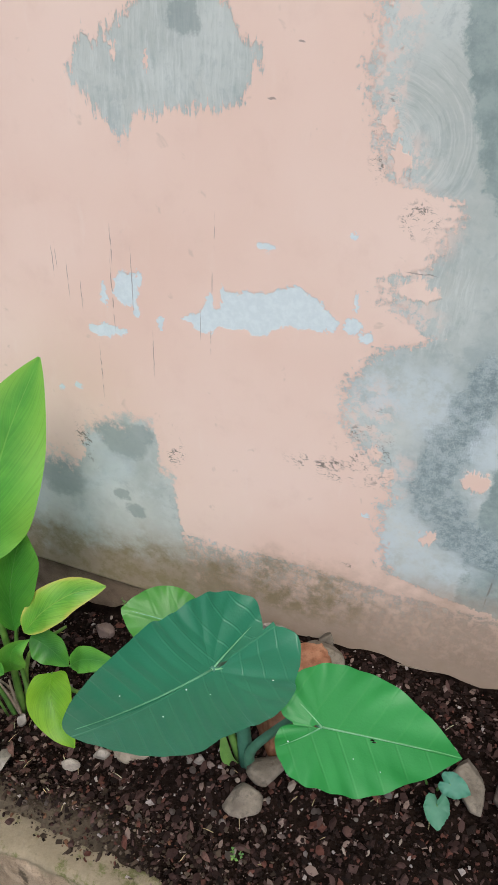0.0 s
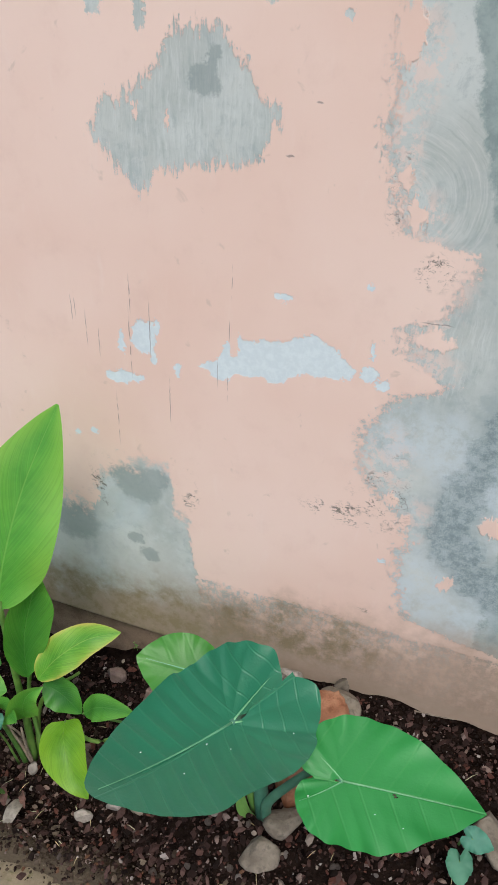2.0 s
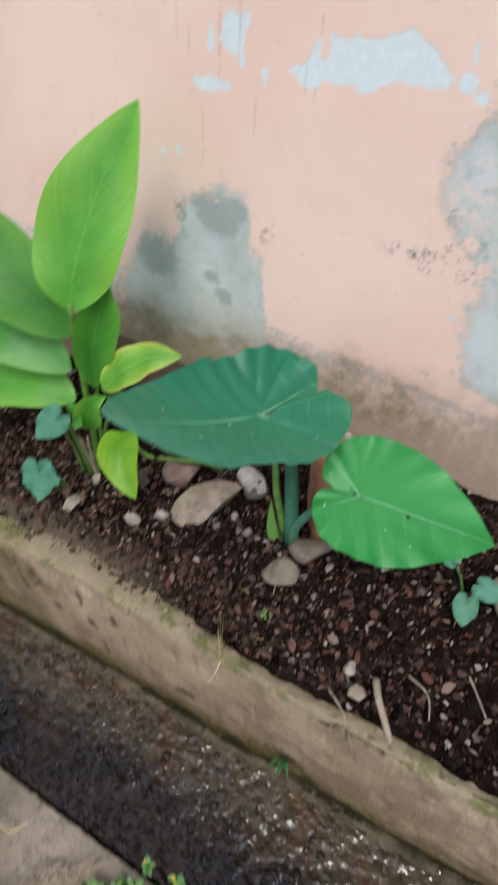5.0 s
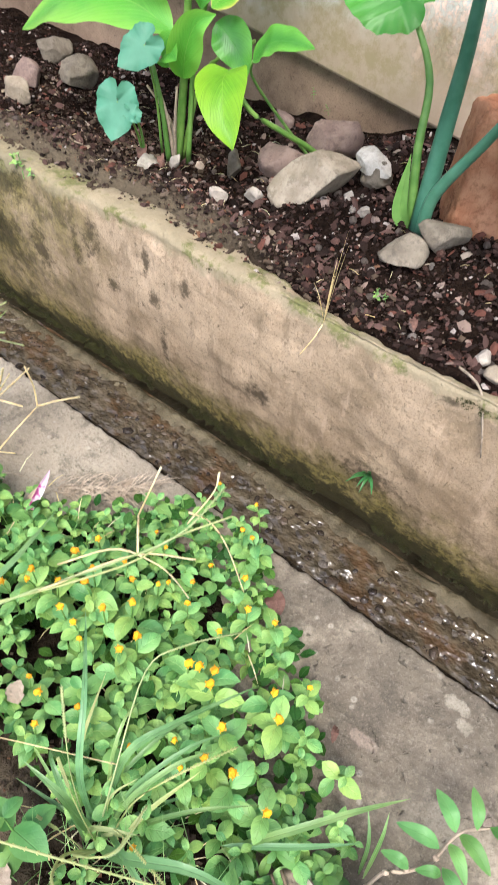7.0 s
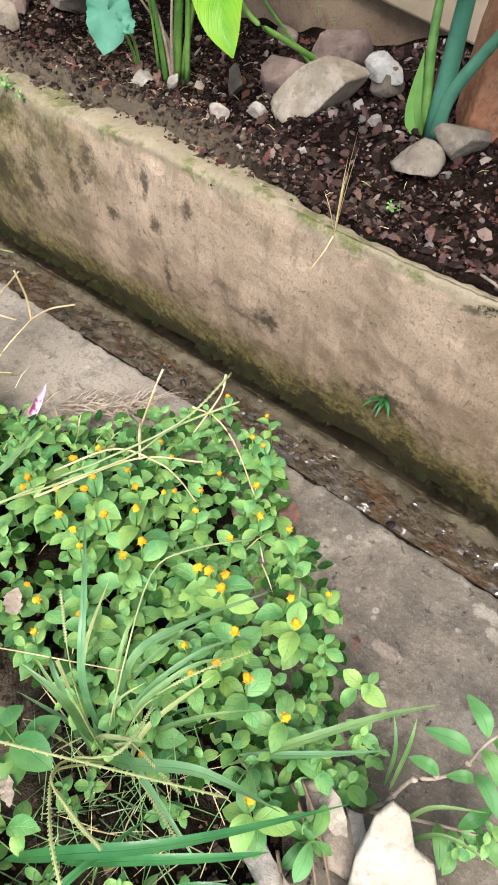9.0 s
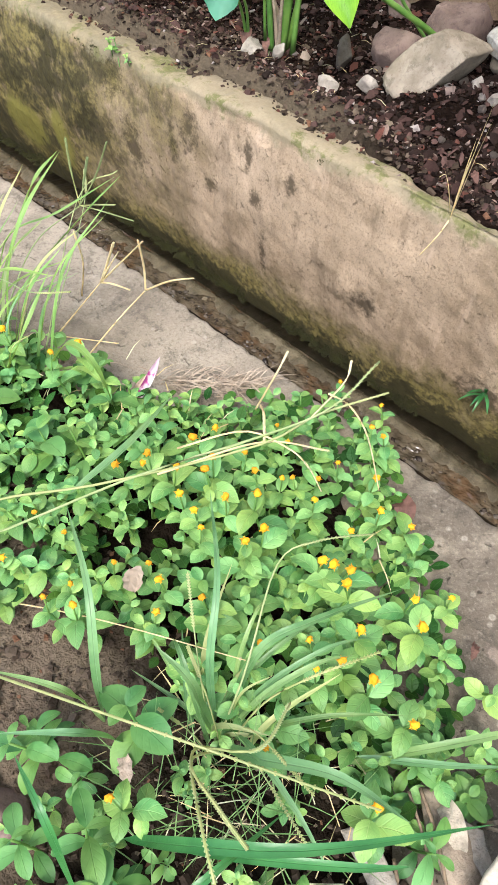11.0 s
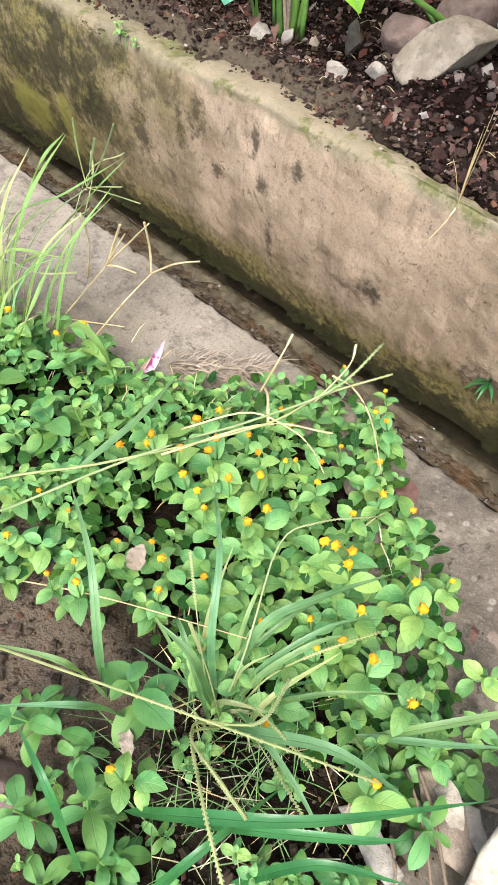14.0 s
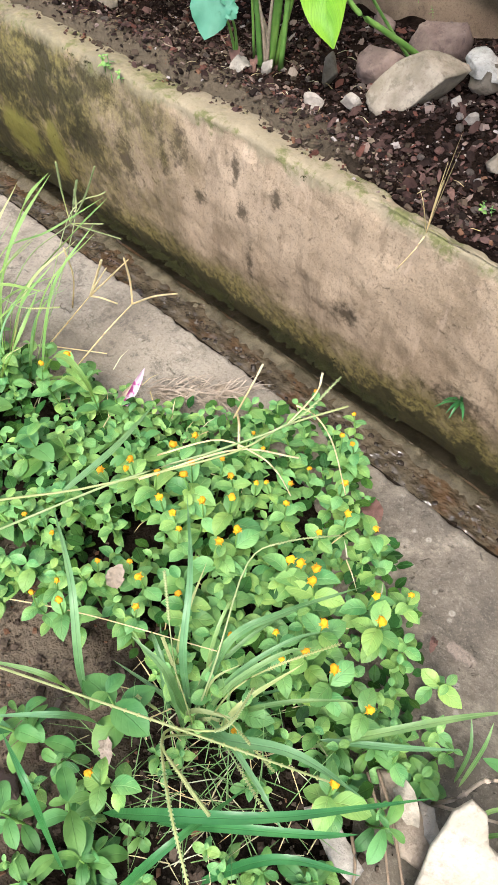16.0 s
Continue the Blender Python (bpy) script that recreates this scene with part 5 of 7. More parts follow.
# ---- drooping lime-green leaf on its own stalk ----
DF = Vector((-0.468, 0.890, -0.150))
droop = thing("young_lily", DF, "small plant with drooping lime-green leaves beside stones", "plant")
part("stalk", tube(bmesh.new(), [DF, (-0.476, 0.872, -0.112), (-0.488, 0.842, -0.083), (-0.514, 0.795, -0.047), (-0.545, 0.750, -0.008), (-0.585, 0.742, 0.046)], 0.0062, 0.0035, 24, 8), STEM_GREEN, droop)
part("leaf", leaf_bm([(-0.585, 0.742, 0.046), (-0.565, 0.705, 0.042), (-0.532, 0.672, 0.008), (-0.500, 0.655, -0.028)], (0.30, -0.62, 0.72), 0.082, (0.34, 0.40, 1.15), 0.34, 0.007, 2, 24, 8), LIME, droop, "lime-green drooping leaf")
part("leaf", leaf_bm([(-0.545, 0.755, 0.066), (-0.512, 0.750, 0.098), (-0.475, 0.748, 0.112), (-0.425, 0.750, 0.112)], (0.1, -0.65, 0.75), 0.048, (0.45, 0.6, 1.2), 0.2, 0.003, 3, 20, 6), GINGER_DARK, droop, "dark green narrow leaf")
part("stalk", tube(bmesh.new(), [DF + Vector((-0.01, 0.0, 0.0)), (-0.53, 0.835, -0.06), (-0.56, 0.775, 0.03), (-0.545, 0.755, 0.066)], 0.003, 0.002, 10, 6), STEM_GREEN, droop)


# ---- taro seedlings ----
def seedling(foot, leaves, label):
    foot = Vector(foot)
    ob = thing("taro_seedling", foot, label, "seedling", "taro seedlings")
    for at, axis, normal, size in leaves:
        part("stalk", tube(bmesh.new(), [foot, foot.lerp(Vector(at), 0.5) + Vector((0, 0.006, 0.012)), at], 0.0028, 0.0014, 8, 6), STEM_GREEN, ob)
        bm, *_ = taro_leaf_bm(at, axis, normal, [(0, size), (20, size * 0.82), (60, size * 0.62), (110, size * 0.58), (150, size * 0.6), (170, size * 0.5), (180, size * 0.3)], 0.0, 0.0012, 10, 48)
        part("leaf", bm, SEEDLING, ob)
    return ob


seedling((-0.705, 0.655, -0.115), [((-0.690, 0.592, 0.012), (0.02, -0.30, -0.95), (0.45, -0.80, 0.40), 0.060), ((-0.668, 0.600, 0.0), (0.9, -0.2, -0.2), (0.25, -0.8, 0.5), 0.024)], "blue-green taro seedling with a hanging round leaf")
seedling((-0.745, 0.735, -0.14), [((-0.722, 0.690, 0.064), (-0.5, -0.45, -0.55), (0.4, -0.75, 0.5), 0.056)], "blue-green taro seedling with one round leaf")
seedling((0.120, 0.80, -0.135), [((0.133, 0.738, -0.040), (0.1, -0.6, -0.6), (0.2, -0.65, 0.7), 0.036), ((0.150, 0.775, -0.03), (0.8, -0.1, -0.2), (0.15, -0.6, 0.75), 0.034), ((0.085, 0.80, -0.02), (-0.5, 0.3, 0.1), (0.15, -0.5, 0.8), 0.026)], "tiny blue-green taro seedling in the dark soil")


# ---- stones, brick and sticks in the bed ----
def stone(name, at, size, seed, mat, label, turn=(0, 0, 0), sharp=0.3, sink=0.3, cuts=4, category="stone"):
    x, y = at[:2]
    z = (at[2] if len(at) > 2 else soil_height(x, y)) + size[2] * (1 - sink)
    bm = stone_bm(size, seed, sharp, 1.0, cuts, (x, y, z), turn)
    return thing(name, (x, y, z - size[2] * (1 - sink)), label, category, "stones in the bed", bm, mat)


stone("stone", (-0.404, 0.752), (0.090, 0.043, 0.042), 3, TAN_STONE, "wedge-shaped tan fieldstone lying in the soil", (6, -30, 32), 0.75, 0.46)
stone("stone", (-0.530, 0.822), (0.050, 0.034, 0.040), 8, PURPLE_STONE, "rounded purplish brown stone", (0, 5, 25))
stone("stone", (-0.505, 0.950), (0.066, 0.048, 0.050), 12, PURPLE_STONE, "pinkish-brown stone near the footing", (0, 10, 30))
stone("rubble", (-0.338, 0.828), (0.044, 0.034, 0.014), 15, CHALK, "chalky white piece of rubble leaning on a stone", (20, 12, -20), 0.9, -1.6)
stone("stone", (-0.335, 0.83), (0.030, 0.026, 0.028), 17, GREY_STONE, "dark grey stone under white rubble", (0, 0, 40), 0.3, 0.2)
stone("stone", (-0.190, 0.682), (0.038, 0.030, 0.030), 21, GREY_STONE, "round grey-brown stone in front of the taro", (0, 0, 20), 0.35)
stone("stone", (-0.162, 0.742), (0.044, 0.030, 0.030), 24, GREY_STONE, "flat grey-brown stone beside the taro", (0, 8, 30), 0.3)
stone("stone", (0.180, 0.810), (0.034, 0.062, 0.032), 29, GREY_STONE, "long tan stone with a broken end", (0, 0, 30), 0.6)
stone("stone", (0.255, 0.80), (0.04, 0.05, 0.03), 30, PEBBLE, "dark mossy stone in the soil", (0, 0, 10), 0.4)
stone("stone", (-0.238, 1.035), (0.042, 0.022, 0.032), 33, WHITE_STONE, "pale grey stone against the wall", (0, 0, 10), 0.4, 0.0)
stone("stone", (-0.122, 0.992), (0.050, 0.030, 0.036), 36, TAN_STONE, "light brown stone near the wall", (0, 20, -20), 0.5, 0.1)
stone("stone", (-0.127, 1.036), (0.022, 0.018, 0.036), 37, GREY_STONE, "small grey stone against the wall", (0, 20, 0), 0.4, 0.1)
stone("stone", (-0.60, 0.775), (0.016, 0.013, 0.034), 41, GREY_STONE, "upright grey-brown stone chip", (0, 8, 0), 0.5)
stone("rubble", (-0.545, 0.672), (0.020, 0.015, 0.014), 43, WHITE_STONE, "small white piece of rubble", (0, 10, 10), 0.95, 0.1)
stone("rubble", (-0.496, 0.705), (0.022, 0.014, 0.015), 45, WHITE_STONE, "white angular piece of rubble", (0, 10, 40), 0.95, 0.1)
stone("stone", (-0.655, 0.99), (0.028, 0.02, 0.024), 47, PURPLE_STONE, "brown stone at the footing", (0, 0, 0), 0.4)
stone("rubble", (-0.335, 0.748), (0.011, 0.010, 0.012), 48, WHITE_STONE, "small pale pebble on dark soil", (0, 0, 0), 0.5)
stone("rubble", (-0.29, 0.727), (0.013, 0.010, 0.011), 49, WHITE_STONE, "small pale pebble on dark soil", (0, 0, 30), 0.5)
stone("rubble", (-0.715, 0.74), (0.012, 0.012, 0.022), 51, WHITE_STONE, "small grey-white stone beside the ginger", (0, 20, 0), 0.5)
stone("stone", (-1.13, 0.86), (0.055, 0.04, 0.04), 53, GREY_STONE, "grey lump of rubble in the bed", (0, 0, 30), 0.3)
stone("stone", (-1.33, 0.95), (0.05, 0.035, 0.035), 55, GREY_STONE, "grey lump of rubble in the bed", (0, 0, 70), 0.3)
stone("stone", (-1.24, 0.80), (0.05, 0.03, 0.035), 56, PURPLE_STONE, "reddish brown stone in the bed", (0, 10, 10), 0.3)
stone("stone", (-1.17, 0.72), (0.045, 0.03, 0.03), 57, TAN_STONE, "tan stone in the bed", (0, 0, 20), 0.3)
stone("rubble", (0.035, 0.545), (0.018, 0.022, 0.014), 61, TAN_STONE, "pale pebble near the ditch wall", (0, 0, 20), 0.5)
stone("rubble", (0.0, 0.585), (0.014, 0.012, 0.012), 62, WHITE_STONE, "pale pebble near the ditch wall", (0, 0, 60), 0.5)


def rough_block(name, at, size, turn, mat, label, category):
    """A hewn block: a box with worn corners and a pitted skin."""
    bm = bmesh.new()
    bmesh.ops.create_cube(bm, size=2.0)
    bmesh.ops.subdivide_edges(bm, edges=bm.edges, cuts=15, use_grid_fill=True)
    rot = Euler([radians(a) for a in turn]).to_matrix()
    for v in bm.verts:
        p = v.co.copy()
        worn = max(0, p.length - 1.38)
        p -= p.normalized() * worn * 0.75
        p += p.normalized() * (0.07 * noise.noise(p * 1.7) + 0.05 * noise.noise(p * 5) - 0.06 * max(0, noise.noise(p * 11)))
        v.co = rot @ Vector((p.x * size[0], p.y * size[1], p.z * size[2])) + Vector(at)
    return thing(name, (at[0], at[1], soil_height(at[0], at[1])), label, category, "", bm, mat)


rough_block("laterite_block", (-0.138, 0.850, -0.035), (0.068, 0.045, 0.115), (-7, 5, 38), BRICK, "rough red laterite block leaning in the soil behind the taro", "brick")


def stick(name, points, r0, r1, mat, label, category="stick", sides=7, bulge=0.0):
    return thing(name, points[0], label, category, "", tube(bmesh.new(), points, r0, r1, 14, sides, bulge), mat)


stick("stick", [(0.135, 0.925, -0.115), (0.19, 0.93, -0.112), (0.27, 0.935, -0.10)], 0.005, 0.0035, DEADWOOD, "bleached dead stick lying by the wall")
stick("stick", [(0.048, 0.585, -0.118), (0.066, 0.553, -0.107), (0.092, 0.520, -0.104), (0.112, 0.497, -0.108)], 0.0065, 0.005, DEADWOOD, "pale curved stick lying at the ditch wall")
stick("twig", [(-0.437, 0.718, -0.118), (-0.405, 0.685, -0.125), (-0.37, 0.668, -0.124), (-0.35, 0.665, -0.12)], 0.0028, 0.0014, DEADWOOD, "thin bleached twig on the soil")
stick("twig", [(-0.33, 0.66, -0.12), (-0.28, 0.67, -0.122), (-0.26, 0.67, -0.12)], 0.002, 0.0012, DEADWOOD, "thin bleached twig on the soil")
stick("root", [(-0.02, 0.535, -0.11), (0.03, 0.50, -0.097), (0.055, 0.476, -0.125), (0.07, 0.468, -0.17)], 0.002, 0.001, DEADWOOD, "thin root hanging over the ditch wall")
stick("twig", [(0.12, 0.71, -0.12), (0.17, 0.67, -0.118), (0.22, 0.61, -0.115)], 0.0025, 0.0015, DEADWOOD, "long thin dry twig on the soil")
stick("twig", [(0.09, 0.62, -0.12), (0.13, 0.60, -0.115), (0.15, 0.555, -0.118)], 0.0022, 0.0015, DEADWOOD, "thin dry twig on the soil")
stick("root", [(-0.86, 0.60, -0.108), (-0.81, 0.575, -0.100), (-0.76, 0.585, -0.103), (-0.72, 0.572, -0.106)], 0.0024, 0.0012, DEADWOOD, "pale twisted root on the soil")
stick("root", [(-0.90, 0.575, -0.106), (-0.86, 0.590, -0.098), (-0.82, 0.610, -0.104)], 0.002, 0.001, DEADWOOD, "pale twisted root on the soil")
stick("twig", [(0.02, 1.035, -0.085), (0.06, 1.03, -0.08), (0.10, 1.03, -0.078)], 0.0015, 0.001, DEADWOOD, "thin dark twig at the wall")


# ---- crumbs and chips of the bed ----
def crumb(rng, x, y, z, s):
    """A flat angular chip: a bent quadrilateral slab."""
    rot = Euler((rng.uniform(-0.6, 0.6), rng.uniform(-0.6, 0.6), rng.uniform(0, 6.28))).to_matrix()
    a, b, h = s, s * rng.uniform(0.45, 0.9), s * rng.uniform(0.15, 0.5)
    vs = []
    for hz in (-h, h):
        for cx, cy in ((-1, -1), (1, -0.8), (0.9, 1), (-0.8, 0.9)):
            j = 1 - 0.25 * (hz > 0)
            vs.append(tuple(Vector((x, y, z)) + rot @ Vector((cx * a * j * rng.uniform(0.6, 1.1), cy * b * j * rng.uniform(0.6, 1.1), hz * rng.uniform(0.6, 1.2)))))
    return vs, [(0, 3, 2, 1), (4, 5, 6, 7), (0, 1, 5, 4), (1, 2, 6, 5), (2, 3, 7, 6), (3, 0, 4, 7)]


rng = random.Random(17)
bits = []
for _ in range(3600):
    x, y = rng.triangular(-1.5, 0.6, -0.2), rng.uniform(KERB_FRONT + 0.04, WALL_FACE - 0.01)
    if y < KERB_FRONT + kerb_width(x):
        continue
    s, a = min(0.013, 0.003 + rng.expovariate(1 / 0.003)), rng.uniform(0, 6.28)
    way, side = Vector((math.cos(a), math.sin(a), rng.uniform(-0.5, 0.8))) * s, Vector((-math.sin(a), math.cos(a), rng.uniform(-0.7, 0.7))) * s * rng.uniform(0.3, 0.6)
    c, up = Vector((x, y, soil_height(x, y) + 0.003)), Vector((0, 0, s * rng.uniform(0.1, 0.45)))
    vs = [tuple(q) for q in (c - way, c - way * 0.3 + side + up, c + way * 0.5 + side * 0.8 + up, c + way, c + way * 0.4 - side, c - way * 0.4 - side * 0.9, c + up * 1.4)]
    bits.append((vs, [(k, (k + 1) % 6, 6) for k in range(6)]))
stuff("leaf_litter", bits, LITTER, "shredded brown dead leaf litter on the soil", "litter")
rng = random.Random(11)
bits = []
while len(bits) < 19000:
    x = rng.triangular(-2.0, 0.7, -0.2)
    y = rng.uniform(KERB_FRONT + 0.03, WALL_FACE - 0.005)
    over = y - KERB_FRONT - kerb_width(x)
    if over < 0 and rng.random() > 0.55 * max(0, 1 + over / 0.06):
        continue
    s = min(0.010, 0.0013 + rng.expovariate(1 / 0.0018))
    bits.append(crumb(rng, x, y, max(soil_height(x, y), -0.104 - 0.02 * ease(over, -0.03, 0.0) if over < 0.003 else -1) + s * 0.2, s))
stuff("soil_crumbs", bits, CHIPS, "loose crumbs, bark chips and grit covering the bed's soil", "soil")

bits = []
for _ in range(9000):
    x, y = rng.triangular(-1.5, 0.2, -0.6), rng.uniform(KERB_FRONT + 0.025, KERB_FRONT + 0.40)
    if rng.random() > ease(x, 0.1, -0.35) * max(ease(y, KERB_FRONT + 0.20, KERB_FRONT + 0.10), 0.8 * ease(x, -0.6, -0.85)):
        continue
    s = min(0.008, 0.0009 + rng.expovariate(1 / 0.0017))
    bits.append(crumb(rng, x, y, max(soil_height(x, y), -0.108 if y < KERB_FRONT + 0.8 * kerb_width(x) else -1) + s * 0.3, s))
stuff("verge_crumbs", bits, SCRAPS, "tan crumbs of dry earth behind the ditch wall's edge", "soil")

proto = [thing("pebble", (0, 0, -5), "x", "pebble", "pebbles in the bed", stone_bm((1, 1, 0.7), 100 + k, 0.5, 1.0, 2, (0, 0, -5)), PEBBLE) for k in range(4)]
for k in range(130):
    x, y = rng.triangular(-1.1, 0.5, -0.1), rng.uniform(KERB_FRONT + 0.06, WALL_FACE - 0.03)
    s = rng.uniform(0.005, 0.012)
    ob = proto[k % 4] if k < 4 else new("pebble", proto[k % 4].data)
    ob.matrix_world = LEVEL @ Matrix.Translation((x, y, soil_height(x, y) + s * 0.2)) @ Euler((rng.uniform(-0.4, 0.4), rng.uniform(-0.4, 0.4), rng.uniform(0, 6))).to_matrix().to_4x4() @ Matrix.Diagonal((s, s * rng.uniform(0.6, 1), s * rng.uniform(0.6, 1), 1))
    tagged(ob, "small angular pebble half sunk in the dark soil", "pebble", "pebbles in the bed")


# ---- the ditch's gravel and moss ----
rng = random.Random(23)
bits = []
for _ in range(2600):
    x, y = rng.triangular(-1.8, 0.6, -0.1), rng.uniform(0.17, 0.49)
    s = min(0.007, 0.0015 + rng.expovariate(1 / 0.0014))
    bits.append(crumb(rng, x, y, -0.542 + rng.uniform(-0.003, 0.003), s))
ball = bmesh.new()
bmesh.ops.create_icosphere(ball, subdivisions=2, radius=1.0)
BALL = [v.co.copy() for v in ball.verts], [tuple(v.index for v in f.verts) for f in ball.faces]
ball.free()


def cobble(rng, x, y, z, s):
    """A water-worn pebble: a flattened, lopsided ball."""
    rot = Euler((rng.uniform(-0.3, 0.3), rng.uniform(-0.3, 0.3), rng.uniform(0, 6.28))).to_matrix()
    k, long, high = rng.uniform(0, 50), rng.uniform(0.55, 0.95), rng.uniform(0.26, 0.42)
    return [tuple(Vector((x, y, z)) + rot @ Vector((c.x * s, c.y * s * long, c.z * s * high)) * (1 + 0.42 * noise.noise(c * 1.5 + Vector((k, 0, 0))))) for c in BALL[0]], BALL[1]


for _ in range(620):
    x, y, s = rng.triangular(-1.6, 0.5, -0.1), rng.uniform(0.175, 0.46), min(0.014, 0.004 + rng.expovariate(1 / 0.0034))
    bits.append(cobble(rng, x, y, -0.5405 + rng.uniform(-0.45, 0.1) * s, s))
for _ in range(220):
    x, y, s = rng.uniform(-1.8, 0.5), rng.uniform(0.17, 0.47), rng.uniform(0.002, 0.006)
    bits.append(cobble(rng, x, y, -0.5405 + rng.uniform(-0.3, 0.1) * s, s))
for _ in range(900):
    x, y = rng.triangular(-1.8, 0.5, -0.3), 0.475 - abs(rng.gauss(0, 0.018))
    if noise.noise(Vector((x * 9, 2, 6))) > -0.15:
        s = min(0.006, 0.0012 + rng.expovariate(1 / 0.0012))
        bits.append(cobble(rng, x, y, -0.536 - 0.5 * (0.475 - y), s))
gravel = stuff("ditch_gravel", bits, GRAVEL, "small wet pebbles and grit breaking the ditch water", "gravel")
gravel.data.polygons.foreach_set("use_smooth", [True] * len(gravel.data.polygons))


def moss_pad(rng, x, y, z, s):
    """A low tuft of upright moss needles."""
    vs, fs = [], []
    for _ in range(16):
        a, r = rng.uniform(0, 6.28), s * rng.uniform(0, 1.5)
        bx, by = x + math.cos(a) * r, y + math.sin(a) * r
        h, w, lean = s * rng.uniform(0.25, 0.6), s * 0.20, rng.uniform(-0.5, 0.5)
        k = len(vs)
        vs += [(bx - w, by, z - s * 0.2), (bx + w, by + w, z - s * 0.2), (bx, by - w, z - s * 0.2), (bx + lean * h, by - abs(lean) * h * 0.6, z + h)]
        fs += [(k, k + 1, k + 3), (k + 1, k + 2, k + 3), (k + 2, k, k + 3)]
    return vs, fs


bits = []
for _ in range(2600):
    x = rng.triangular(-1.8, 0.5, -0.2)
    if noise.noise(Vector((x * 6, 4, 4))) + 0.25 * noise.noise(Vector((x * 30, 4, 9))) < 0.20:
        continue
    bits.append(moss_pad(rng, x, KERB_FRONT + 0.008 + rng.gauss(0, 0.006), -0.107 + rng.uniform(-0.01, 0.0), rng.uniform(0.0012, 0.0034)))
for _ in range(1500):
    x = rng.triangular(-1.9, 0.5, -0.5)
    if noise.noise(Vector((x * 5, 8, 2))) > -0.25:
        bits.append(moss_pad(rng, x, KERB_FRONT + 0.006, -0.462 + abs(rng.gauss(0, 0.016)), rng.uniform(0.002, 0.005)))
stuff("moss", bits, MOSS, "olive green moss along the ditch wall's edges", "moss")


# ---- weeds ----
def leaf_mesh(name, length, width, mat, shape=(0.42, 0.62, 1.25), fold=0.18, arch=0.12, wave=0.0, teeth=0.016):
    pts = [(0, 0, 0), (length * 0.35, 0, length * arch), (length * 0.7, 0, length * arch * 0.8), (length, 0, -length * arch * 0.3)]
    return finish(leaf_bm(pts, (0, 0, 1), width, shape, fold, wave, 3, 11, 4, 0.0, teeth), name, mat)


LEAVES = [leaf_mesh("leaf", 0.0172, 0.0112, WEED_LEAF, (0.44, 0.72, 1.1), 0.17), leaf_mesh("leaf", 0.0192, 0.0118, WEED_LEAF, (0.40, 0.66, 1.05), 0.24, 0.16), leaf_mesh("leaf", 0.0162, 0.0114, WEED_LEAF, (0.48, 0.68, 1.2), 0.13, 0.06)]
LANCES = [leaf_mesh("leaf", 0.025, 0.0112, LANCE_LEAF, (0.58, 0.9, 1.5), 0.16, 0.14, teeth=0.004), leaf_mesh("leaf", 0.021, 0.0098, LANCE_LEAF, (0.55, 0.9, 1.5), 0.2, 0.2, teeth=0.004)]
BROADS = [leaf_mesh("leaf", 0.034, 0.0235, LANCE_LEAF, (0.42, 0.6, 1.25), 0.2, 0.10)]


def flower_mesh():
    """A dome of florets above a few stubby rays."""
    bm = bmesh.new()
    bmesh.ops.create_icosphere(bm, subdivisions=2, radius=0.0027)
    for k, v in enumerate(bm.verts):
        v.co *= 1.20 if k % 3 == 0 else 0.92
        v.co.z = v.co.z * 0.95 + 0.0008
    for k in range(12):
        a = k * math.tau / 12 + 0.2 * math.sin(k * 2.4)
        way, side = Vector((math.cos(a), math.sin(a), -0.15)), Vector((-math.sin(a), math.cos(a), 0))
        far = 0.0037 + 0.0007 * math.sin(k * 3.7)
        p = [bm.verts.new(way * r + side * w) for r, w in ((0.0020, -0.0004), (0.0020, 0.0004), (far * 0.8, 0.0003), (far, 0.0), (far * 0.8, -0.0003))]
        bm.faces.new(p)
    return finish(bm, "flower_head", FLOWER)


FLOWERS = flower_mesh()


def piece(name, me, parent, m):
    ob = new(name, me)
    ob.parent = parent
    ob.matrix_basis = m
    return ob


def place_leaf(at, heading, rise, size, roll=0.0):
    return Matrix.Translation(at) @ Euler((roll, -rise, heading)).to_matrix().to_4x4() @ Matrix.Diagonal((size, size, size, 1))


HEADS = {}


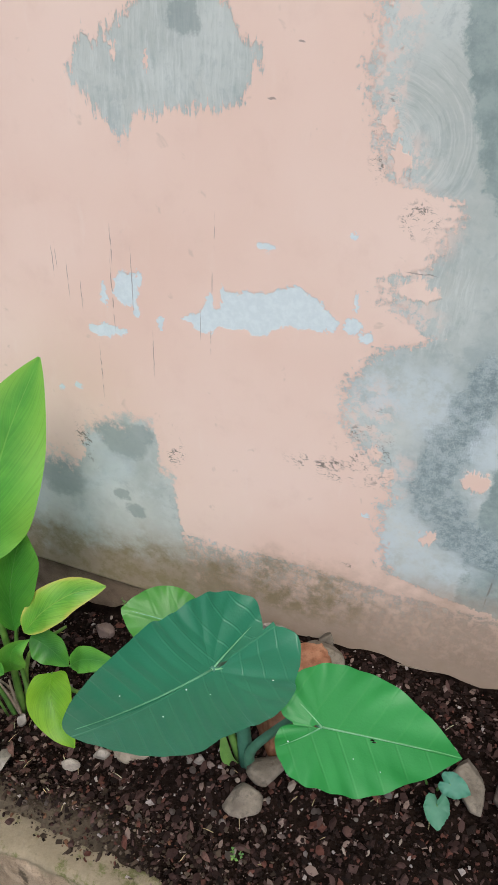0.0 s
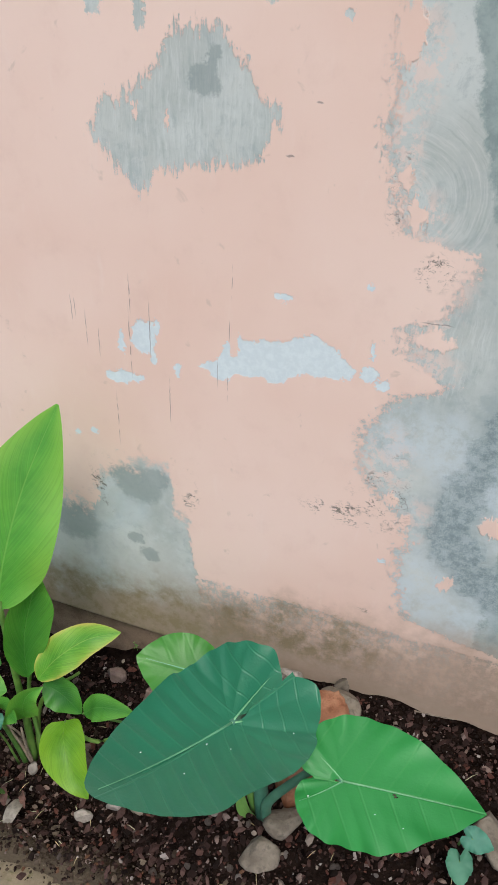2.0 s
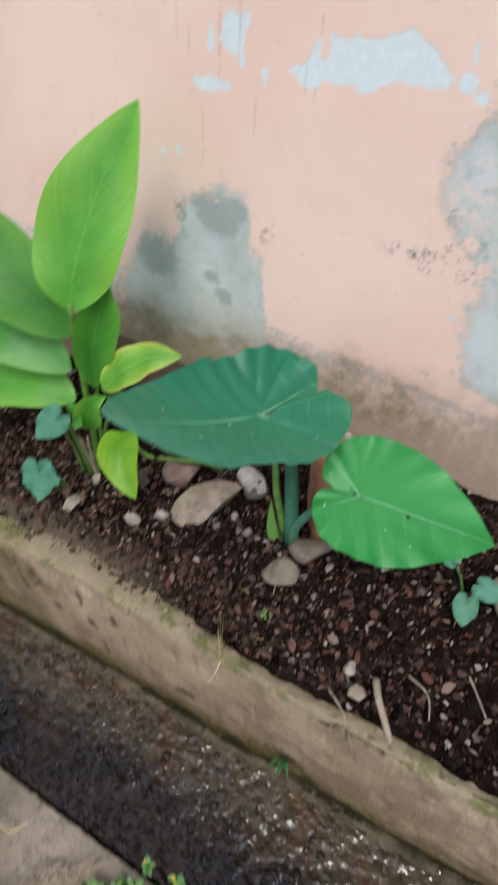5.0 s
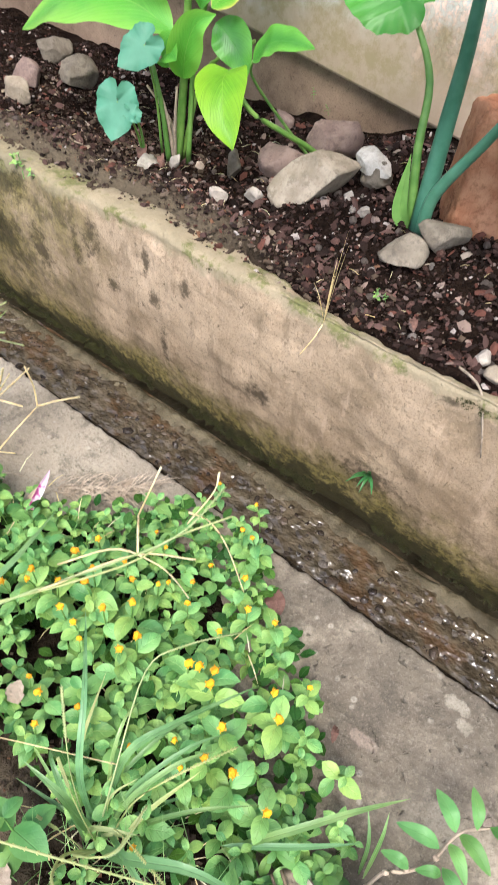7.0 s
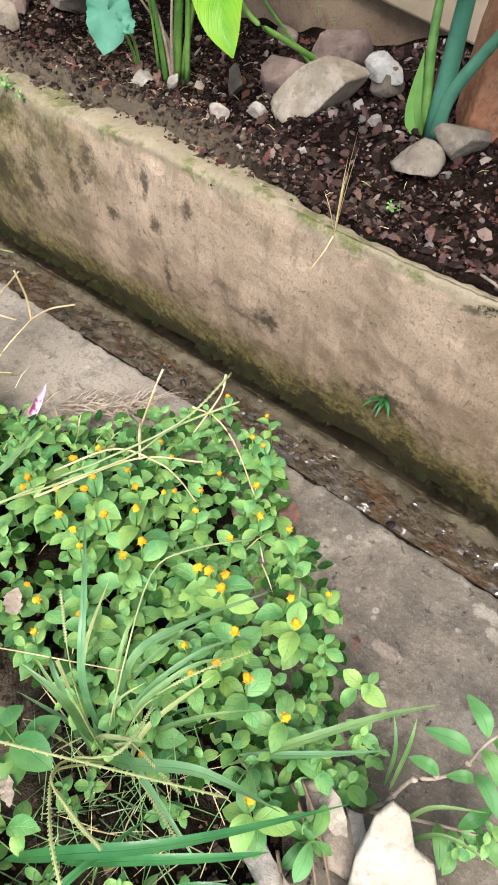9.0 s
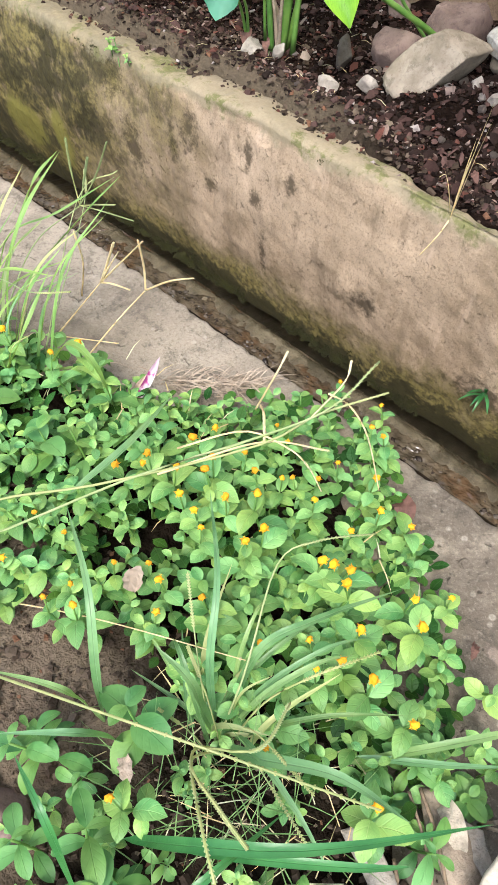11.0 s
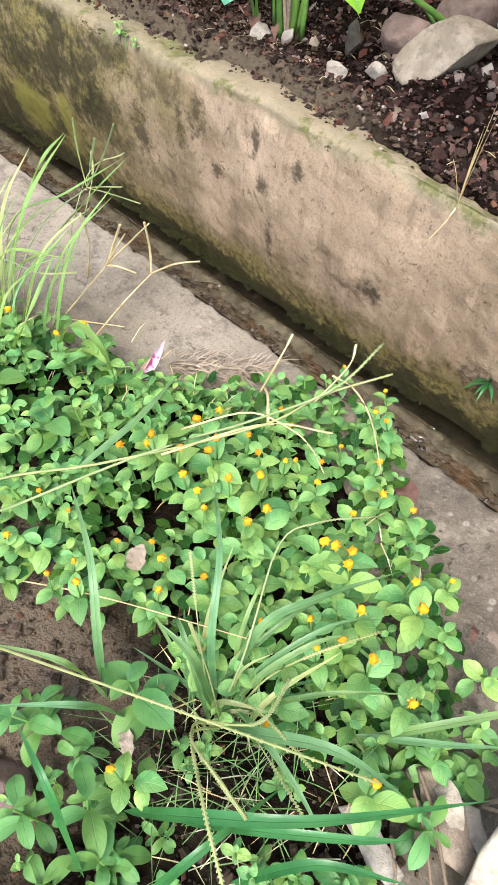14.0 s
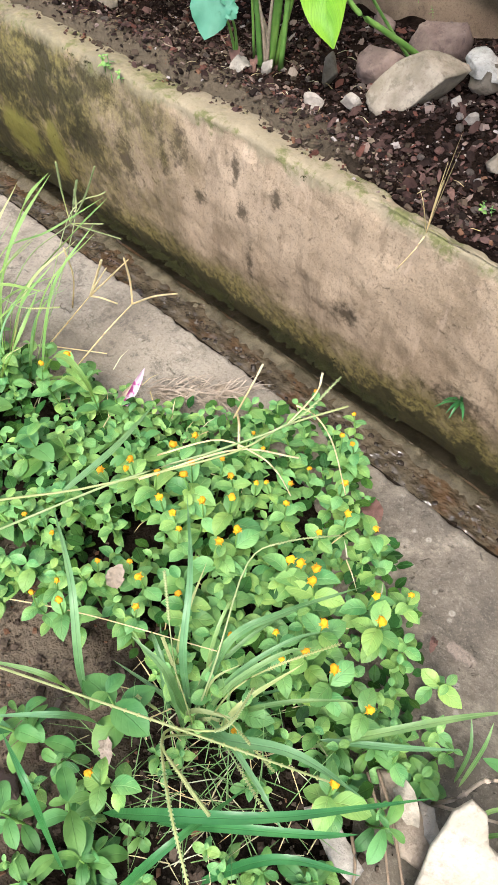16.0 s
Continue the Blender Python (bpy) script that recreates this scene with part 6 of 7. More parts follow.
def sprig(rng, kind, label, category, leaves, height, pairs, flower, group):
    ob = new(kind)
    ob.empty_display_size = 0.01
    tagged(ob, label, category, group)
    ORIGIN[ob.name] = Vector((0, 0, 0))
    lean = Vector((rng.uniform(-0.25, 0.25), rng.uniform(-0.25, 0.25), 1)) * height
    stem = tube(bmesh.new(), [(0, 0, -0.004), lean * 0.5 + Vector((rng.uniform(-0.003, 0.003), 0, 0)), lean], 0.0011, 0.0008, 5, 5)
    part("stem", stem, STEM_GREEN, ob)
    start = rng.uniform(0, 3.1)
    for k in range(pairs):
        f = 1 - k / (pairs + 0.5)
        size = (0.55 if k == 0 and not flower and pairs > 2 else rng.uniform(0.85, 1.15))
        for side in (0, 1):
            a = start + k * 1.57 + side * math.pi + rng.uniform(-0.18, 0.18)
            piece("leaf", rng.choice(leaves), ob, place_leaf(lean * f, a, rng.uniform(-0.04, 0.30) - 0.10 * k, size * rng.uniform(0.88, 1.10), rng.uniform(-0.28, 0.28)))
    if flower:
        tip = lean + Vector((rng.uniform(-0.004, 0.004), rng.uniform(-0.004, 0.004), rng.uniform(0.014, 0.021)))
        HEADS[ob.name] = tip
        part("flower_stalk", tube(bmesh.new(), [lean, tip], 0.0006, 0.0006, 3, 5), STEM_GREEN, ob)
        piece("flower_head", FLOWERS, ob, Matrix.Translation(tip) @ Euler((rng.uniform(-0.5, 0.5), rng.uniform(-0.5, 0.5), rng.uniform(0, 6))).to_matrix().to_4x4() @ Matrix.Scale(rng.uniform(0.78, 1.0), 4))
    return ob


rng = random.Random(5)
BLOOM_LABEL, PLAIN_LABEL = "low weed with paired oval green leaves and a yellow button flower", "low creeping weed with paired oval green leaves"
BLOOMS = [sprig(rng, "flowering_weed", BLOOM_LABEL, "weed", LEAVES, rng.uniform(0.040, 0.052), 3, True, "flowering weeds") for _ in range(8)]
PLAINS = [sprig(rng, "creeping_weed", PLAIN_LABEL, "weed", LEAVES, rng.uniform(0.034, 0.054), 3, False, "creeping weeds") for _ in range(9)]
LANCED = [sprig(rng, "lance_leaved_weed", "upright weed with long narrow grey-green leaves", "weed", LANCES, rng.uniform(0.045, 0.065), 4, False, "narrow-leaved weeds") for _ in range(4)]
BROAD = [sprig(rng, "broad_leaved_weed", "upright weed with broad grey-green leaves", "weed", BROADS, 0.065, 3, False, "broad-leaved weeds") for _ in range(2)]
USED = set()


def ground_at(x, y):
    return max(SLAB_TOP, earth_height(x, y))


def plant(kinds, x, y, size=1.0, lift=0.0, tilt=0.18):
    fresh = [k for k in kinds if k.name not in USED]
    ob = fresh[0] if fresh else rng.choice(kinds)
    size = size if fresh else size / ob.scale[0]
    turn = Euler((rng.uniform(-tilt, tilt), rng.uniform(-tilt, tilt), rng.uniform(0, 6.28))).to_matrix().to_4x4()
    m = LEVEL @ Matrix.Translation((x, y, ground_at(x, y) + lift)) @ turn @ Matrix.Diagonal((size, size, size, 1))
    if ob.name not in USED:
        USED.add(ob.name)
        ob.matrix_basis = m
        return ob
    return copy_thing(ob, m)


def mat_top(x, y):
    """How high the flowers stand: lower towards the ditch, where the weeds hang over the slab's edge."""
    return -0.016 - 0.032 * ease(y, -0.01, 0.06) - 0.038 * ease(y, 0.125, 0.175) - 0.010 * ease(x, 0.06, 0.10)


def bloom(x, y):
    """A flowering weed whose flower stands at x, y, at the mat's top."""
    fresh = [k for k in BLOOMS if k.name not in USED]
    ob = fresh[0] if fresh else rng.choice(BLOOMS)
    tip = HEADS[ob.name]
    z = mat_top(x, y)
    size = min(1.25, max(0.72, (z - ground_at(x, y)) / tip.z))
    turn = Matrix.Rotation(rng.uniform(0, 6.28), 4, "Z")
    reach = turn @ (tip * size)
    m = LEVEL @ Matrix.Translation((x - reach.x, y - reach.y, z - reach.z)) @ turn
    m = m @ Matrix.Scale(size if fresh else size / ob.scale[0], 4)
    if fresh:
        USED.add(ob.name)
        ob.matrix_basis = m
        return ob
    return copy_thing(ob, m)


OUTLINE = [(-0.62, -0.10), (-0.50, -0.03), (-0.38, -0.005), (-0.286, 0.020), (-0.215, 0.048), (-0.140, 0.120), (-0.108, 0.154), (-0.062, 0.161), (-0.013, 0.146), (0.035, 0.110), (0.082, 0.090), (0.115, 0.044), (0.155, 0.024), (0.164, -0.024), (0.170, -0.071), (0.130, -0.100), (0.085, -0.116), (0.018, -0.118), (-0.06, -0.13), (-0.098, -0.155), (-0.16, -0.20), (-0.40, -0.30), (-0.62, -0.35)]


def inside(x, y, ring):
    odd = False
    for (x0, y0), (x1, y1) in zip(ring, ring[1:] + ring[:1]):
        if (y0 > y) != (y1 > y) and x < (x1 - x0) * (y - y0) / (y1 - y0) + x0:
            odd = not odd
    return odd


BLOSSOMS_WEST = [(-0.263, -0.021), (-0.259, 0.004), (-0.318, -0.034), (-0.116, 0.03), (-0.111, 0.003), (-0.081, -0.012), (-0.098, -0.025), (-0.132, -0.055), (-0.118, -0.04), (-0.123, -0.032), (-0.087, 0.001), (-0.079, -0.039), (-0.053, -0.018), (-0.061, -0.041), (-0.112, -0.116), (-0.14, -0.121), (-0.126, -0.157), (-0.082, -0.154), (-0.077, -0.136), (-0.069, -0.106), (-0.052, -0.09), (-0.038, -0.093), (-0.022, -0.109), (-0.008, -0.082), (-0.047, -0.047), (-0.06, 0.019), (-0.04, 0.001)]
BLOSSOMS = [(-0.045, 0.033), (-0.042, 0.042), (-0.029, 0.058), (-0.015, 0.037), (-0.028, 0.08), (-0.015, -0.017), (0.03, -0.007), (0.037, -0.004), (0.047, 0.002), (0.052, -0.009), (0.078, -0.025), (0.087, 0.025), (0.102, 0.052), (0.024, 0.069), (0.049, 0.074), (0.003, 0.09), (-0.031, 0.127), (-0.057, 0.18), (-0.019, 0.126), (-0.103, 0.176), (-0.081, 0.029), (-0.089, 0.074), (-0.071, 0.068), (-0.018, -0.033), (0.022, 0.035), (0.103, 0.009), (-0.064, -0.144), (0.136, -0.046), (0.082, -0.048), (0.074, -0.064), (0.084, -0.117), (0.148, -0.095), (0.103, -0.042), (0.06, -0.054), (0.04, -0.077)]
for x, y in BLOSSOMS + BLOSSOMS_WEST:
    bloom(x, y)

taken, tries = list(BLOSSOMS + BLOSSOMS_WEST), 0
while len(taken) < 350 and tries < 9000:
    tries += 1
    x, y = rng.uniform(-0.45, 0.20), rng.uniform(-0.21, 0.165)
    near = 0.0115 if x > -0.2 else 0.016
    if inside(x, y, OUTLINE) and all((x - a) ** 2 + (y - b) ** 2 > near ** 2 for a, b in taken):
        taken.append((x, y))
        plant(PLAINS, x, y, rng.uniform(0.74, 1.14), -0.012 * ease(y, 0.0, 0.07))

# the lower layer of the weeds: leaves that nobody could count, coloured shade-dark
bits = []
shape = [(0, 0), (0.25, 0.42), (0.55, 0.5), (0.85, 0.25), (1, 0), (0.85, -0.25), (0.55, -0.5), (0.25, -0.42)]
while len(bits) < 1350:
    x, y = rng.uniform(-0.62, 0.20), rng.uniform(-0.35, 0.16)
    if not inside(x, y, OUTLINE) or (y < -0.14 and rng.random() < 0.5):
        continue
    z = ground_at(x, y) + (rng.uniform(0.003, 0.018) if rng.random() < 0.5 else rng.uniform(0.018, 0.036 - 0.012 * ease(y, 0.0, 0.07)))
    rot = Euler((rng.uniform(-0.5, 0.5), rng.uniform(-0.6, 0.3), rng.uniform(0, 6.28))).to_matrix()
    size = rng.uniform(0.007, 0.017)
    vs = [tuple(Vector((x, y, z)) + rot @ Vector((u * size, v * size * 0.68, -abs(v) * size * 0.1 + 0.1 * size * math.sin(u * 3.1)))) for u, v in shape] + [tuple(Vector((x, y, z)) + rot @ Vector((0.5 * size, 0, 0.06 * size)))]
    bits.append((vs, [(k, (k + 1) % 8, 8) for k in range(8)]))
under_leaves = stuff("weed_undergrowth", bits, WEED_SHADED, "dense lower layer of small oval weed leaves, coloured dark for shade", "undergrowth")
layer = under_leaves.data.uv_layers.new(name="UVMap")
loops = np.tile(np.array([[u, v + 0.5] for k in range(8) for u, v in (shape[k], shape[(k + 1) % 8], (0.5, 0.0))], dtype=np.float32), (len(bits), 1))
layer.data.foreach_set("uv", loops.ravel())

for x, y, s in ((-0.002, -0.200, 1.0), (0.045, -0.223, 1.05), (0.070, -0.226, 0.9), (0.054, -0.258, 1.0), (0.022, -0.244, 1.05), (0.144, -0.155, 0.6), (0.166, -0.145, 0.85), (0.144, -0.052, 0.85), (0.176, -0.080, 0.9), (0.085, -0.25, 0.85), (0.165, -0.147, 0.5), (0.142, -0.165, 0.45), (-0.035, -0.285, 0.9), (0.12, -0.275, 0.9), (-0.165, -0.02, 0.8), (0.015, -0.01, 0.9), (0.15, -0.075, 0.75)):
    plant(LANCED, x, y, s, 0.0, 0.3)
for x, y, s in ((0.025, -0.160, 0.8), (0.188, -0.040, 0.45), (-0.02, -0.06, 0.6), (-0.19, -0.075, 0.75)):
    plant(BROAD, x, y, s, 0.006, 0.12)
plant(BROAD, 0.191, -0.034, 0.42, -0.01, 0.1)
plant(BLOOMS, 0.06, -0.182, 1.0, 0.03, 0.05)
for x, y in ((0.263, -0.011), (0.276, -0.012), (0.255, -0.025), (0.174, -0.030), (0.180, -0.050), (0.170, 0.002), (0.183, -0.015), (0.176, -0.072)):
    plant(PLAINS, x, y, rng.uniform(0.7, 0.95), 0.0, 0.3)
for _ in range(15):
    plant(LANCED, rng.uniform(-0.03, 0.155), rng.uniform(-0.31, -0.185), rng.uniform(0.45, 0.8), 0.0, 0.35)
for _ in range(40):
    plant(PLAINS, rng.uniform(0.0, 0.20), rng.uniform(-0.29, -0.115), rng.uniform(0.4, 0.75), 0.0, 0.25)
for x, y, size in ((-0.329, -0.011, 0.62), (-0.328, -0.038, 0.55), (-0.278, -0.013, 0.6), (-0.280, -0.071, 0.65), (-0.225, 0.007, 0.5)):
    plant(BROAD, x, y, size, 0.0, 0.15)
for x, y in ((-0.212, -0.023), (-0.234, -0.065), (-0.154, 0.008), (-0.291, -0.043), (-0.278, 0.008), (-0.193, 0.008)):
    plant(LANCED, x, y, rng.uniform(0.7, 0.95), 0.004, 0.2)
for _ in range(10):
    plant(LANCED, rng.uniform(-0.45, -0.10), rng.uniform(-0.12, 0.02), rng.uniform(0.65, 0.95), 0.0, 0.3)
# crumbs, withered stems and scraps on the earth
bits = []
for _ in range(2600):
    x, y = rng.uniform(-0.25, 0.20), rng.uniform(-0.33, -0.08)
    if y < 0.9 * x - 0.30:
        continue
    size = min(0.005, 0.0008 + rng.expovariate(1 / 0.0011))
    bits.append(crumb(rng, x, y, ground_at(x, y) + size * 0.45 + 0.001, size))
stuff("earth_crumbs", bits, SCRAPS, "brown crumbs of earth and leaf scraps under the weeds", "soil")


# ---- right-hand trailing weed on the slab ----
trail = thing("trailing_weed", (0.205, -0.02, SLAB_TOP), "trailing weed with a knotty brown stem and narrow leaves", "weed")
run = [(0.200, -0.040, -0.106), (0.209, -0.031, -0.084), (0.215, -0.013, -0.074), (0.226, -0.004, -0.070), (0.237, 0.013, -0.068), (0.243, 0.040, -0.066), (0.262, 0.062, -0.070)]
part("stem", tube(bmesh.new(), run, 0.0016, 0.0010, 22, 6), DEADWOOD, trail, "pale brown knotty stem")
part("stem", tube(bmesh.new(), [(0.200, -0.040, -0.106), (0.235, -0.024, -0.090), (0.268, -0.010, -0.080)], 0.0014, 0.0009, 12, 6), DEADWOOD, trail, "pale brown knotty stem")
for k, (x, y, z) in enumerate(((0.211, -0.026, -0.081), (0.216, -0.012, -0.073), (0.226, -0.003, -0.069), (0.238, 0.016, -0.067))):
    part("bud", stone_bm((0.0030, 0.0030, 0.0026), 300 + k, 0.2, 1, 1, (x, y, z + 0.001)), BUFF_DRY, trail, "pale dry bud")
for (x0, y0), (x1, y1), w in (((0.237, 0.023), (0.205, 0.017), 0.013), ((0.227, -0.002), (0.206, -0.005), 0.010), ((0.241, 0.039), (0.216, 0.055), 0.014), ((0.244, 0.014), (0.267, -0.001), 0.012), ((0.246, 0.009), (0.230, 0.000), 0.009), ((0.243, 0.040), (0.272, 0.030), 0.013), ((0.240, 0.030), (0.262, 0.014), 0.011), ((0.252, 0.050), (0.236, 0.074), 0.011), ((0.258, 0.058), (0.285, 0.052), 0.012), ((0.240, -0.022), (0.254, -0.044), 0.011), ((0.252, -0.017), (0.264, 0.006), 0.011), ((0.262, -0.012), (0.286, -0.020), 0.011)):
    z = -0.067 if y0 > -0.01 else -0.082
    part("leaf", leaf_bm([(x0, y0, z), (x0 * 0.6 + x1 * 0.4, y0 * 0.6 + y1 * 0.4, z + 0.008), (x1, y1, z + 0.002)], (0.1, -0.2, 1), w * 0.85, (0.5, 0.85, 1.3), 0.22, 0.0, 3, 12, 4), LANCE_LEAF, trail)


# ---- grasses ----
def blade(owner, points, width, mat=None, name="blade"):
    part(name, leaf_bm(points, (0, 0, 1), width, (0.3, 0.45, 1.25), 0.35, 0.0, 3, 16, 2), mat or GRASS, owner)


def spike(owner, points, r=0.0008, head=0.35, mat=None, grain=0.0012, name="seed_stalk"):
    """A thin stalk whose end bears two rows of grains."""
    mat = mat or SEED_GREEN
    stalk = part(name, tube(bmesh.new(), points, r, r * 0.6, 18, 5), mat, owner)
    bm = bmesh.new()
    n = 60
    pts = curve_points(points, n)
    for i in range(int(n * (1 - head)), n):
        way = (pts[i + 1] - pts[i]).normalized()
        side = way.cross(Vector((0, 0.3, 1))).normalized()
        for sign in (1, -1):
            q = (way * 0.75 + side * sign * 0.6).to_track_quat("X", "Z").to_matrix().to_4x4()
            bmesh.ops.create_icosphere(bm, subdivisions=1, radius=1.0, matrix=Matrix.Translation(pts[i] + side * sign * grain * 0.45) @ q @ Matrix.Diagonal((grain, grain * 0.42, grain * 0.38, 1)))
    part("seed_head", bm, mat, stalk)


mid_grass = thing("grass_clump", (0.045, -0.128, -0.075), "clump of long green grass with pale seed spikes among weeds", "grass")
blade(mid_grass, [(0.050, -0.128, -0.08), (0.085, -0.126, -0.015), (0.125, -0.107, 0.012), (0.166, -0.089, -0.025)], 0.0075)
blade(mid_grass, [(0.052, -0.125, -0.08), (0.042, -0.128, -0.03), (0.038, -0.129, 0.02), (0.013, -0.132, 0.035)], 0.0068)
blade(mid_grass, [(0.040, -0.120, -0.08), (0.033, -0.112, 0.0), (0.006, -0.078, 0.032), (-0.053, -0.031, 0.004)], 0.005)
blade(mid_grass, [(0.045, -0.118, -0.08), (0.046, -0.085, -0.005), (0.060, -0.05, 0.008), (0.077, 0.019, -0.03)], 0.006)
blade(mid_grass, [(0.055, -0.12, -0.08), (0.072, -0.108, -0.04), (0.099, -0.078, -0.02), (0.131, -0.045, -0.022)], 0.004)
spike(mid_grass, [(0.050, -0.130, -0.08), (0.047, -0.097, -0.01), (0.015, -0.036, -0.002), (0.021, -0.004, -0.005), (0.037, 0.046, -0.038)], 0.0008, 0.33)
spike(mid_grass, [(0.055, -0.120, -0.08), (0.066, -0.100, -0.02), (0.080, -0.075, 0.002), (0.097, -0.030, -0.012)], 0.0008, 0.38)
spike(mid_grass, [(0.055, -0.128, -0.08), (0.064, -0.152, 0.015), (0.100, -0.174, 0.066), (0.135, -0.192, 0.068)], 0.0010, 0.6, None, 0.0012)
spike(mid_grass, [(0.055, -0.128, -0.08), (0.070, -0.157, 0.03), (0.100, -0.164, 0.058), (0.119, -0.165, 0.048)], 0.0009, 0.5, None, 0.0012)
spike(mid_grass, [(0.055, -0.128, -0.08), (0.070, -0.145, 0.02), (0.092, -0.13, 0.04), (0.085, -0.10, 0.025)], 0.0009, 0.4, None, 0.0012)

for k in range(6):
    a = rng.uniform(-0.4, 3.4)
    foot = Vector((0.048 + rng.gauss(0, 0.008), -0.126 + rng.gauss(0, 0.006), -0.085))
    out = Vector((math.cos(a), math.sin(a), 0)) * rng.uniform(0.05, 0.11)
    lift = rng.uniform(0.05, 0.10)
    blade(mid_grass, [foot, foot + out * 0.3 + Vector((0, 0, lift * 0.75)), foot + out * 0.7 + Vector((0, 0, lift)), foot + out + Vector((0, 0, lift * 0.8))], rng.uniform(0.0025, 0.0045))
for k in range(18):
    a = rng.uniform(-0.6, 3.6)
    reach, lift = rng.uniform(0.03, 0.085), rng.uniform(0.02, 0.09)
    foot = Vector((0.048 + rng.gauss(0, 0.008), -0.126 + rng.gauss(0, 0.006), -0.085))
    out = Vector((math.cos(a), math.sin(a), 0)) * reach
    if k % 3:
        blade(mid_grass, [foot, foot + out * 0.35 + Vector((0, 0, lift * 0.8)), foot + out + Vector((0, 0, lift * rng.uniform(0.5, 1.1)))], rng.uniform(0.002, 0.0045), GRASS if k % 2 else SEED_GREEN)
    else:
        spike(mid_grass, [foot, foot + out * 0.3 + Vector((0, 0, lift)), foot + out + Vector((0, 0, lift * 1.2))], 0.0006, 0.3, SEED_GREEN, 0.0012)

west_grass = thing("grass_clump", (-0.012, -0.172, -0.08), "small clump of arching green grass on bare earth", "grass")
blade(west_grass, [(-0.012, -0.172, -0.08), (-0.016, -0.160, -0.01), (-0.045, -0.135, 0.03), (-0.115, -0.106, 0.005)], 0.006)
blade(west_grass, [(-0.012, -0.172, -0.08), (-0.010, -0.176, -0.02), (-0.016, -0.184, 0.018), (-0.060, -0.206, 0.0)], 0.005)
blade(west_grass, [(0.012, -0.170, -0.08), (0.015, -0.178, -0.02), (0.010, -0.193, 0.018), (-0.025, -0.222, 0.0)], 0.0055)
spike(west_grass, [(-0.300, -0.306, -0.09), (-0.126, -0.238, -0.01), (-0.046, -0.207, 0.03), (0.066, -0.157, 0.06), (0.151, -0.113, 0.055)], 0.0010, 0.30)
spike(west_grass, [(-0.17, -0.19, -0.09), (-0.06, -0.14, -0.035), (0.04, -0.09, -0.02)], 0.0006, 0.0001, STRAW)

near_grass = thing("grass_clump", (0.10, -0.21, -0.085), "broad dark green grass blades close to the ground", "grass")
blade(near_grass, [(0.055, -0.205, -0.05), (0.100, -0.178, 0.022), (0.142, -0.140, 0.035), (0.195, -0.066, 0.0)], 0.0070, GRASS_DARK)
blade(near_grass, [(0.085, -0.185, -0.04), (0.125, -0.160, 0.015), (0.160, -0.130, 0.018), (0.176, -0.112, 0.008)], 0.0052, GRASS_DARK)
blade(near_grass, [(0.098, -0.235, -0.03), (0.112, -0.190, 0.035), (0.116, -0.137, 0.0)], 0.0048, GRASS_DARK)
blade(near_grass, [(0.064, -0.242, -0.06), (0.051, -0.222, 0.055), (0.012, -0.216, 0.05)], 0.0045, GRASS_DARK)
blade(near_grass, [(0.12, -0.19, -0.08), (0.15, -0.15, -0.02), (0.19, -0.12, -0.03)], 0.006, GRASS_DARK)

east_grass = thing("long_grass", (0.12, -0.072, -0.09), "long green grass blades reaching over the slab", "grass")
blade(east_grass, [(0.115, -0.080, -0.085), (0.154, -0.039, -0.045), (0.180, -0.002, -0.045), (0.205, 0.036, -0.062)], 0.0055)
blade(east_grass, [(0.120, -0.074, -0.065), (0.161, -0.042, -0.06), (0.193, -0.010, -0.068)], 0.0046)
blade(east_grass, [(0.203, -0.017, -0.11), (0.197, -0.005, -0.07), (0.184, 0.010, -0.055)], 0.003)
blade(east_grass, [(0.207, -0.017, -0.11), (0.203, 0.002, -0.07), (0.198, 0.016, -0.055)], 0.003)
blade(east_grass, [(0.222, -0.04, -0.11), (0.232, -0.02, -0.075), (0.262, 0.0, -0.07)], 0.003)
blade(east_grass, [(0.225, -0.05, -0.11), (0.245, -0.03, -0.07), (0.285, -0.02, -0.08)], 0.003)

far_grass = thing("grass_clump", (-0.36, -0.03, -0.09), "tall thin green grass with dry pale seed heads on the slab", "grass")
blade(far_grass, [(-0.365, -0.02, -0.09), (-0.358, 0.005, 0.0), (-0.352, 0.035, 0.052), (-0.394, 0.103, 0.06)], 0.0061, GRASS_LIME)
blade(far_grass, [(-0.42, 0.0, -0.09), (-0.40, 0.03, 0.0), (-0.345, 0.06, 0.04), (-0.339, 0.123, 0.05)], 0.0054, GRASS_LIME)
blade(far_grass, [(-0.323, -0.055, -0.08), (-0.283, -0.029, 0.0), (-0.297, 0.014, 0.03)], 0.0054, GRASS_LIME)
blade(far_grass, [(-0.295, -0.027, -0.08), (-0.25, -0.012, -0.005), (-0.213, -0.010, -0.002), (-0.205, -0.006, -0.06)], 0.0068, GRASS_LIME)
blade(far_grass, [(-0.345, -0.03, -0.09), (-0.32, 0.0, 0.0), (-0.315, 0.04, 0.03)], 0.0054, GRASS_LIME)
blade(far_grass, [(-0.39, -0.03, -0.09), (-0.35, -0.01, 0.01), (-0.30, 0.02, 0.02)], 0.0061, GRASS_LIME)
for k in range(20):
    foot = Vector((rng.uniform(-0.47, -0.30), rng.uniform(-0.07, -0.01), -0.10))
    tip = foot + Vector((rng.gauss(0.0, 0.04), rng.uniform(0.03, 0.11), rng.uniform(0.08, 0.17)))
    blade(far_grass, [foot, foot.lerp(tip, 0.5) + Vector((0, -0.008, 0.03)), tip], rng.uniform(0.0026, 0.0048), GRASS_LIME if k % 4 else SEED_GREEN)
